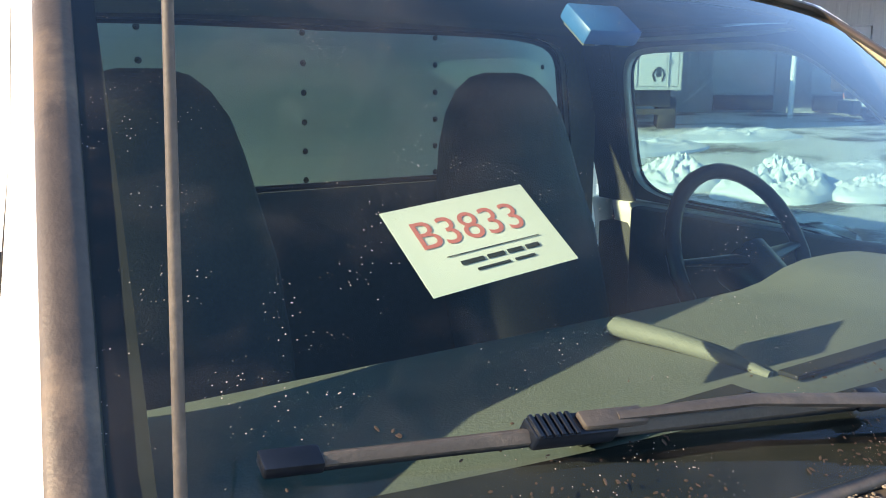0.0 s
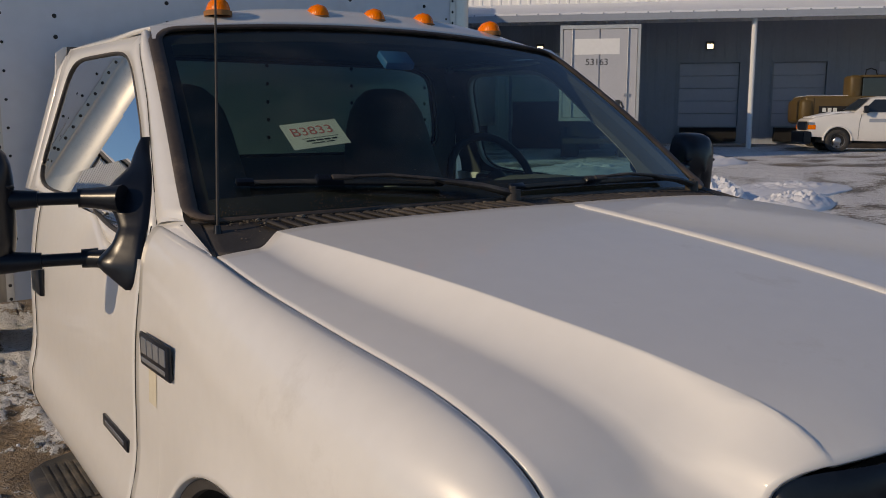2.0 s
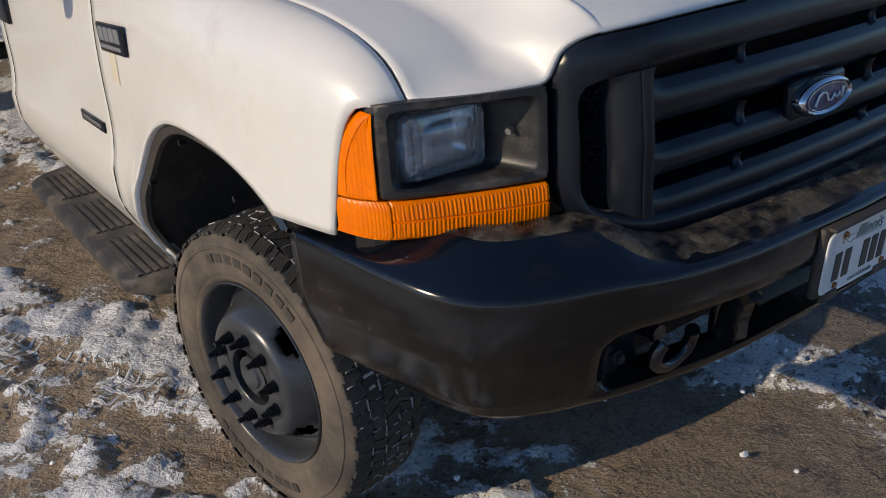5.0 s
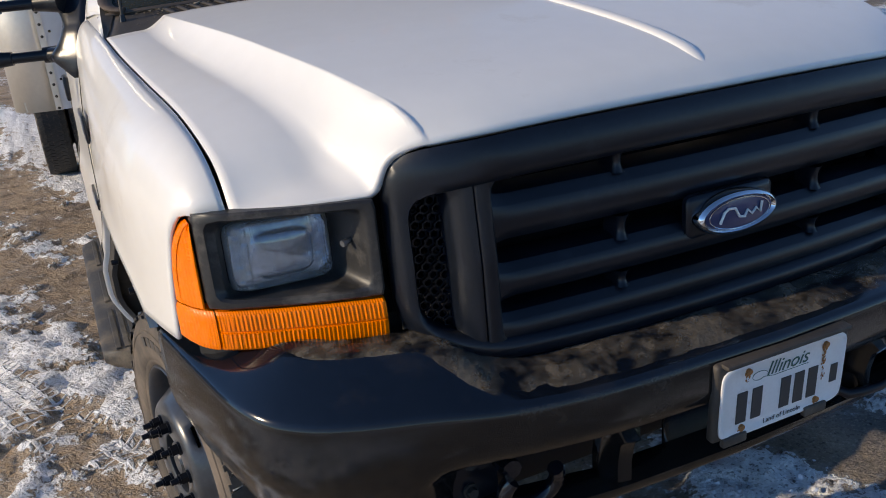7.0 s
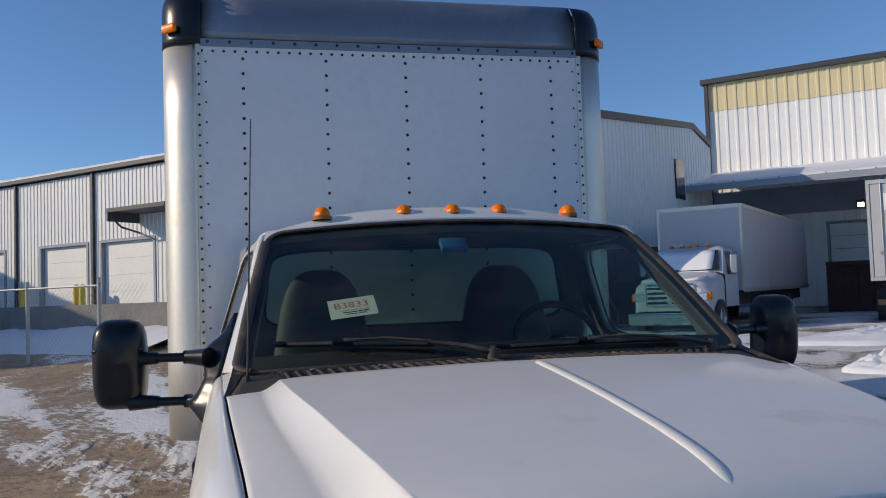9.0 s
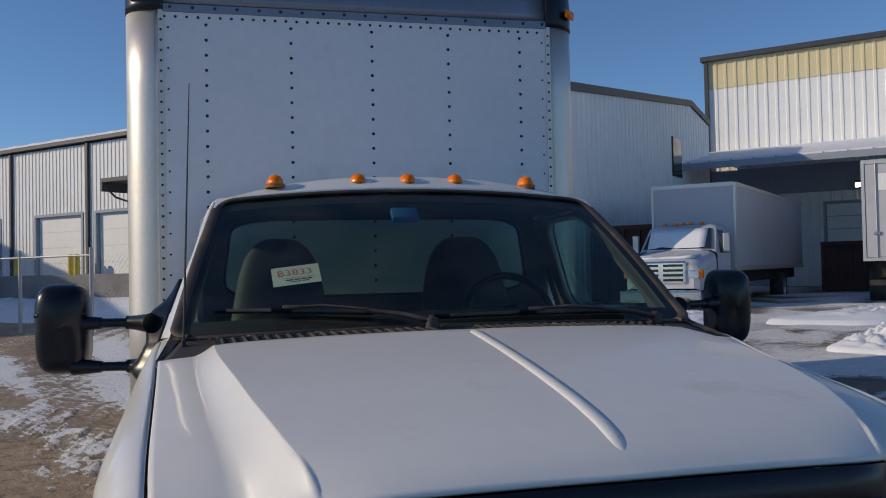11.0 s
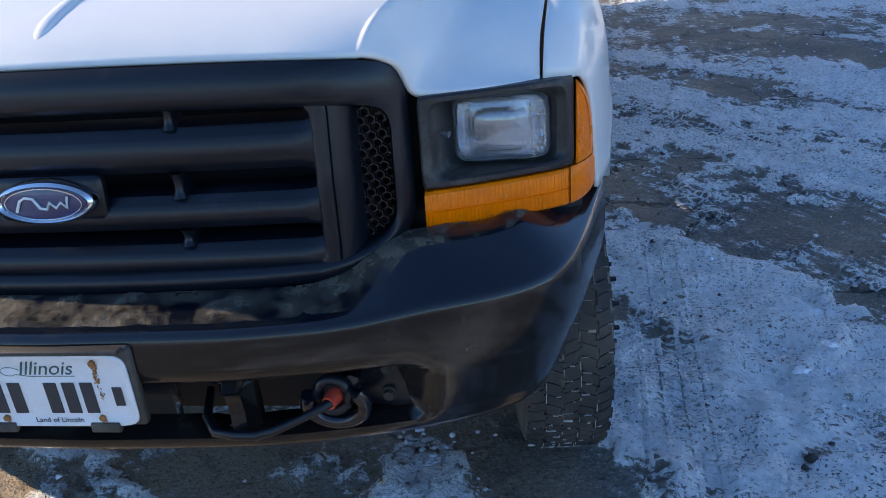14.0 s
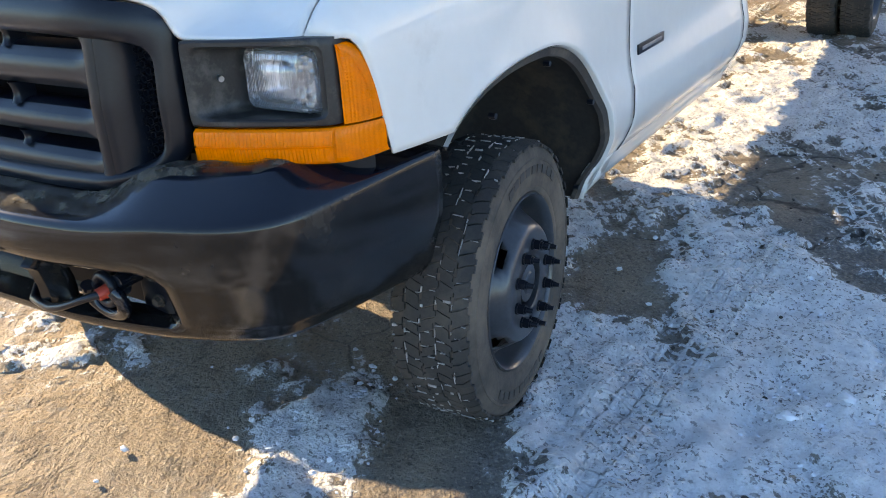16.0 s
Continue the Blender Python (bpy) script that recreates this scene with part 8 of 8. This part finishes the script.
def pickup():
    """Parked side-on, nose towards local -x."""
    o = thing("parked_pickup", "white parked pickup truck with snow on its hood", "pickup", YARD @ Matrix.Translation((7.4, 32.8, 0.60)))
    HW = 0.95
    prof = [(-1.00, 0.62, 1.08), (-0.96, 0.55, 1.17), (-0.75, 0.55, 1.25), (-0.3, 0.5, 1.32), (0.25, 0.45, 1.38), (0.40, 0.42, 1.40), (1.1, 0.40, 1.38), (2.2, 0.40, 1.36), (2.35, 0.5, 1.34), (4.5, 0.6, 1.32), (4.6, 0.62, 1.28)]
    bm = bmesh.new()
    rows = []
    for x, zb, zt in prof:
        rows.append([(x, y, z) for y, z in ((-HW + 0.04, zb), (-HW, zb + 0.15), (-HW, zt - 0.16), (-HW + 0.05, zt - 0.04), (-HW + 0.2, zt), (HW - 0.2, zt), (HW - 0.05, zt - 0.04), (HW, zt - 0.16), (HW, zb + 0.15), (HW - 0.04, zb))])
    grid(bm, rows)
    bm.faces.new([bm.verts.new(p) for p in rows[0]])
    part("body", bm, M_WHITE, o, smooth=40)
    bm = bmesh.new()
    rows = []
    for x, zt in ((0.42, 1.36), (1.05, 1.90), (1.25, 1.94), (2.1, 1.94), (2.25, 1.88), (2.35, 1.36)):
        rows.append([(x, y, z) for y, z in ((-0.90, 1.33), (-0.90 + 0.16 * (zt - 1.33) / 0.6, zt - 0.05), (-0.62, zt), (0.62, zt), (0.90 - 0.16 * (zt - 1.33) / 0.6, zt - 0.05), (0.90, 1.33))])
    grid(bm, rows)
    part("cab_roof", bm, M_WHITE, o, smooth=40)
    bm = bmesh.new()
    for s in (-1, 1):
        grid(bm, [[(0.72, s * 0.912, 1.40), (2.2, s * 0.912, 1.40)], [(1.12, s * 0.80, 1.83), (2.12, s * 0.80, 1.83)]])
    part("side_window", bm, M_DARKGLASS, o)
    bm = bmesh.new()
    grid(bm, [[(0.50, -0.80, 1.47), (0.50, 0.80, 1.47)], [(0.98, -0.66, 1.88), (0.98, 0.66, 1.88)]])
    part("windscreen", bm, M_DARKGLASS, o)
    bm = bmesh.new()
    grid(bm, [[(x, y, 1.17 + 0.20 * min(1, (x + 0.9) / 0.9) + 0.05 + 0.02 * noise.noise(Vector((x * 4, y * 4, 0)))) for y in span(-0.75, 0.75, 7)] for x in span(-0.85, 0.4, 8)])
    part("hood_snow", bm, M_SNOW, o, smooth=60, solid=0.05)
    bm = bmesh.new()
    rbox(bm, -1.05, -0.96, -0.6, 0.6, 0.78, 1.08, 0.02)
    part("grille", bm, M_BLACK, o)
    bm = bmesh.new()
    rbox(bm, -1.18, -0.90, -0.97, 0.97, 0.30, 0.74, 0.05, seg=3)
    part("front_bumper", bm, M_BLACK, o, "black front bumper")
    for s in (-1, 1):
        bm = bmesh.new()
        rbox(bm, -1.02, -0.80, s * 0.66, s * 0.955, 0.82, 1.05, 0.02)
        part("headlamp", bm, M_STEEL, o, "clear headlamp")
        bm = bmesh.new()
        rbox(bm, -1.03, -0.78, s * 0.88, s * 0.966, 0.80, 0.96, 0.015)
        part("turn_signal", bm, M_AMBER, o, "amber turn signal")
        bm = bmesh.new()
        tube(bm, [(-0.05 + 0.47 * math.cos(q), s * 0.955, 0.42 + 0.50 * math.sin(q)) for q in span(0, math.pi, 14)], 0.035, 6)
        arch = part("arch_edge", bm, M_WHITE, o, smooth=50)
        # the arch isn't cut out: a flat dark face paints its shade
        bm = bmesh.new()
        bm.faces.new([bm.verts.new((-0.05 + 0.47 * math.cos(q), s * 0.954, 0.42 + 0.50 * math.sin(q))) for q in span(-0.25, math.pi + 0.25, 22)])
        part("arch_shade", bm, M_DARK, arch, "flat dark face for the shade in the wheel arch")
        for y0 in (0.90, 2.28):
            bm = bmesh.new()
            tube(bm, [(y0 - 0.28, s * 0.953, 0.46), (y0 - 0.26, s * 0.953, 1.0), (y0 - 0.2, s * 0.953, 1.36)], 0.006, 5)
            part("door_gap", bm, M_DARK, o)
        simple_wheel("front_wheel", pose(-0.05, s * 0.86, 0.40, 0, 0, 90 if s > 0 else -90), o, 0.40, 0.28, M_STEEL)
        simple_wheel("rear_wheel", pose(3.55, s * 0.80, 0.40, 0, 0, 90 if s > 0 else -90), o, 0.40, 0.28, M_STEEL)
        bm = bmesh.new()
        rbox(bm, 0.72, 0.86, s * 1.0, s * 1.2, 1.36, 1.62, 0.03)
        part("mirror", bm, M_BLACK, o)
    bm = bmesh.new()
    for s in (-1, 1):
        for z in (1.05,):
            box(bm, 0.95, 1.75, s * 0.951, s * 0.956, z, z + 0.12)
    part("door_lettering_bar", bm, M_SIDEGREY, o, "grey bar of door lettering")
    bm = bmesh.new()
    box(bm, -0.7, 4.4, -0.7, 0.7, 0.35, 0.62)
    part("frame", bm, M_UNDER, o)


pickup()


def excavator():
    o = thing("excavator", "yellow tracked excavator parked before the dock wall", "excavator", YARD @ Matrix.Translation((9.4, 37.6, 0.62)))
    # the yellow parts have their shade in the paint colour
    bm = bmesh.new()
    rbox(bm, -2.2, 1.6, -1.2, 1.2, 1.15, 2.05, 0.12, seg=3)
    part("engine_cover", bm, M_YELLOW_SHADED, o, "yellow engine cover, darkened as in shade", smooth=40)
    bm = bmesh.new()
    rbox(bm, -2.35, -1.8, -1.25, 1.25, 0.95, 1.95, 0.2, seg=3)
    part("counterweight", bm, M_YELLOW_SHADED, o, smooth=40)
    bm = bmesh.new()
    box(bm, -1.65, -0.2, -1.212, -1.2, 1.35, 1.65)
    part("dark_stripe", bm, M_DARK, o)
    for i in range(3):
        bm = bmesh.new()
        box(bm, -1.52 + 0.2 * i, -1.38 + 0.2 * i, -1.218, -1.212, 1.42, 1.58)
        part("lettering_bar", bm, M_PAPER, o, "pale lettering bar")
    bm = bmesh.new()
    tube(bm, [(-1.85, -1.20, 1.2), (-1.85, -1.215, 1.6), (-1.85, -1.20, 2.0)], 0.008, 5)
    tube(bm, [(-0.1, -1.20, 1.2), (-0.1, -1.215, 1.6), (-0.1, -1.20, 2.0)], 0.008, 5)
    part("cover_seam", bm, M_DARK, o)
    bm = bmesh.new()
    tube(bm, [(0.15, -0.6, 2.86), (0.18, -0.6, 3.08), (0.34, -0.6, 3.14), (0.55, -0.6, 3.06), (0.6, -0.6, 2.86)], 0.025, 6)
    part("grab_rail", bm, M_DARK, o, smooth=60)
    bm = bmesh.new()
    rbox(bm, -0.55, -0.05, -1.15, -0.1, 1.9, 2.86, 0.16, seg=3)
    rbox(bm, -0.1, 0.95, -1.15, -0.1, 2.76, 2.86, 0.03)
    rbox(bm, 0.88, 0.95, -1.15, -0.1, 1.3, 2.8, 0.02)
    c = part("cab", bm, M_YELLOW_SHADED, o, smooth=40)
    bm = bmesh.new()
    rbox(bm, -0.06, 0.90, -1.13, -0.12, 1.95, 2.77, 0.03)
    part("cab_window", bm, M_DARKGLASS, c)
    bm = bmesh.new()
    tube(bm, [(0.7, 0.1, 1.7), (1.5, 0.1, 2.75), (2.7, 0.1, 3.8), (4.6, 0.1, 4.2)], [0.34, 0.40, 0.38, 0.24], 4)
    tube(bm, [(4.6, 0.1, 4.2), (5.6, 0.1, 1.4)], [0.24, 0.16], 4)
    part("boom", bm, M_YELLOW_SHADED, o)
    for s in (-1, 1):
        bm = bmesh.new()
        tube(bm, [(-1.8, s * 1.05, 0.42), (-1.4, s * 1.05, 0.78), (1.4, s * 1.05, 0.78), (1.8, s * 1.05, 0.42), (1.4, s * 1.05, 0.06), (-1.4, s * 1.05, 0.06)], 0.26, 8, closed=True, flat=0.5)
        part("track", bm, M_UNDER, o)
    bm = bmesh.new()
    grid(bm, [[(x, y, 2.07 + 0.03 * noise.noise(Vector((x * 2, y * 2, 3)))) for y in span(-1.0, 1.0, 6)] for x in span(-2.1, 0.1, 9)])
    part("snow_cover", bm, M_SNOW, o, smooth=60, solid=0.06)


excavator()


def container(x, y, w, d, h, z):
    o = thing("rolloff_container", "rusty dark red roll-off container with ribbed sides", "container", YARD @ Matrix.Translation((x, y, z)), "roll-off containers")
    bm = bmesh.new()
    box(bm, 0, w, 0, d, 0.15, h)
    part("bin", bm, M_CONTAINER, o)
    n = int(w / 0.45)
    for i in range(n + 1):
        bm = bmesh.new()
        box(bm, i * w / n - 0.05, i * w / n + 0.05, -0.08, 0, 0.15, h)
        part("rib", bm, M_CONTAINER, o)
    bm = bmesh.new()
    box(bm, -0.06, w + 0.06, -0.1, 0.04, h - 0.14, h)
    part("rim_rail", bm, M_CONTAINER, o)


container(-4.05, 33.0, 3.2, 5.0, 1.92, 0.5)
container(-9.36, 24.5, 1.95, 5.0, 2.42, 0.5)


# ---- snow heaps and clods ----
def heap(x, y, rx, ry, h, seed, m=None):
    bm = bmesh.new()
    rows = []
    for k in span(1, 0.02, 26):
        row = []
        for i in range(84):
            q = 2 * math.pi * i / 84
            px, py = rx * k * math.cos(q), ry * k * math.sin(q)
            broad = noise.noise(Vector((px * 1.1 + seed, py * 1.1, seed)))
            rubble = abs(noise.noise(Vector((px * 4.5 + seed, py * 4.5, 1)))) + 0.6 * abs(noise.noise(Vector((px * 10, py * 10 + seed, 2)))) + 0.35 * abs(noise.noise(Vector((px * 22, py * 22 + seed, 3))))
            z = h * (1 - k ** 2.6) * (0.38 + 0.35 * broad + 0.42 * rubble)
            row.append((px * (1 + 0.12 * math.sin(3 * q + seed)), py * (1 + 0.1 * math.sin(2 * q + 2 * seed)), max(-0.03, z) if k < 1 else -0.08))
        rows.append(row)
    vs = grid(bm, rows, close=True)
    bm.faces.new(vs[-1])
    ob = part("snow_heap", bm, M_SNOW, None, smooth=50)
    ob.matrix_world = Matrix.Translation((x, y, ground_z(x, y)))
    tagged(ob, "ploughed heap of broken crusted snow", "snow heap", kind="stuff")


for i, (x, y, rx, ry, h) in enumerate(((9.8, 8.5, 1.1, 0.8, 0.66), (10.9, 7.7, 1.0, 0.6, 0.38), (9.2, 9.9, 1.1, 0.8, 0.50), (12.5, 8.9, 2.0, 0.9, 0.22), (12.0, 13.5, 2.4, 1.2, 0.28), (8.2, 15.2, 2.0, 1.0, 0.25), (16.0, 14.0, 2.5, 1.1, 0.3))):
    heap(x, y, rx, ry, h, 3.1 * i)


def clods(name, label, material, spots, seed):
    """Broken lumps: each a sphere cut up by noise, with a flat foot."""
    bm = bmesh.new()
    rng = random.Random(seed)
    for x, y, r in spots:
        turn = Euler((rng.random() * 3, rng.random() * 3, rng.random() * 3)).to_matrix().to_4x4()
        v = bmesh.ops.create_icosphere(bm, subdivisions=3 if r > 0.015 else 1, radius=1.0)["verts"]
        o = Vector((x * 31, y * 31, r * 900))
        for q in v:
            k = 1 + 0.55 * noise.noise(q.co * 1.1 + o) + (0.28 * noise.noise(q.co * 3.1 + o) + 0.14 * noise.noise(q.co * 7 + o) if r > 0.015 else 0)
            c = turn @ (q.co * k)
            q.co = Vector((x + 1.15 * r * c.x, y + r * c.y, ground_z(x, y) + r * 0.3 + r * max(-0.6, 0.75 * c.z)))
    ob = part(name, bm, material, None, smooth=35)
    tagged(ob, label, name.replace("_", " "), kind="stuff")


rng = random.Random(11)
spots = [(1.87, 1.36, 0.034), (1.73, 1.20, 0.026), (1.82, 1.31, 0.016), (1.95, 1.42, 0.02), (2.1, 1.0, 0.018), (2.3, 1.5, 0.025)]
for i in range(420):
    east = rng.random() < 0.6
    spots.append((rng.uniform(1.1, 5.0) if east else rng.uniform(-4.5, 1.0), rng.uniform(-0.6 if east else -1.5, 7.0), rng.uniform(0.004, 0.013)))
for i in range(160):
    q, d = rng.uniform(0, 6.28), abs(rng.gauss(0, 0.22))
    spots.append((1.80 + d * math.cos(q), 1.25 + 1.6 * d * math.sin(q), rng.uniform(0.003, 0.009)))
for i in range(150):
    spots.append((rng.gauss(0.55, 0.09), rng.gauss(0.52, 0.15), rng.choice((0.004, 0.005, 0.007, 0.010))))
clods("snow_clods", "small scattered clods of frozen snow", M_SNOW, spots, 4)
spots = [(1.63, 0.74, 0.017), (1.60, 0.70, 0.012), (1.66, 0.76, 0.009), (1.36, 0.86, 0.012)]
for i in range(230):
    spots.append((rng.uniform(1.0, 3.2), rng.uniform(-0.3, 4.0), rng.uniform(0.003, 0.009)))
clods("earth_crumbs", "dark crumbs of frozen earth on trodden snow", M_EARTH, spots, 5)
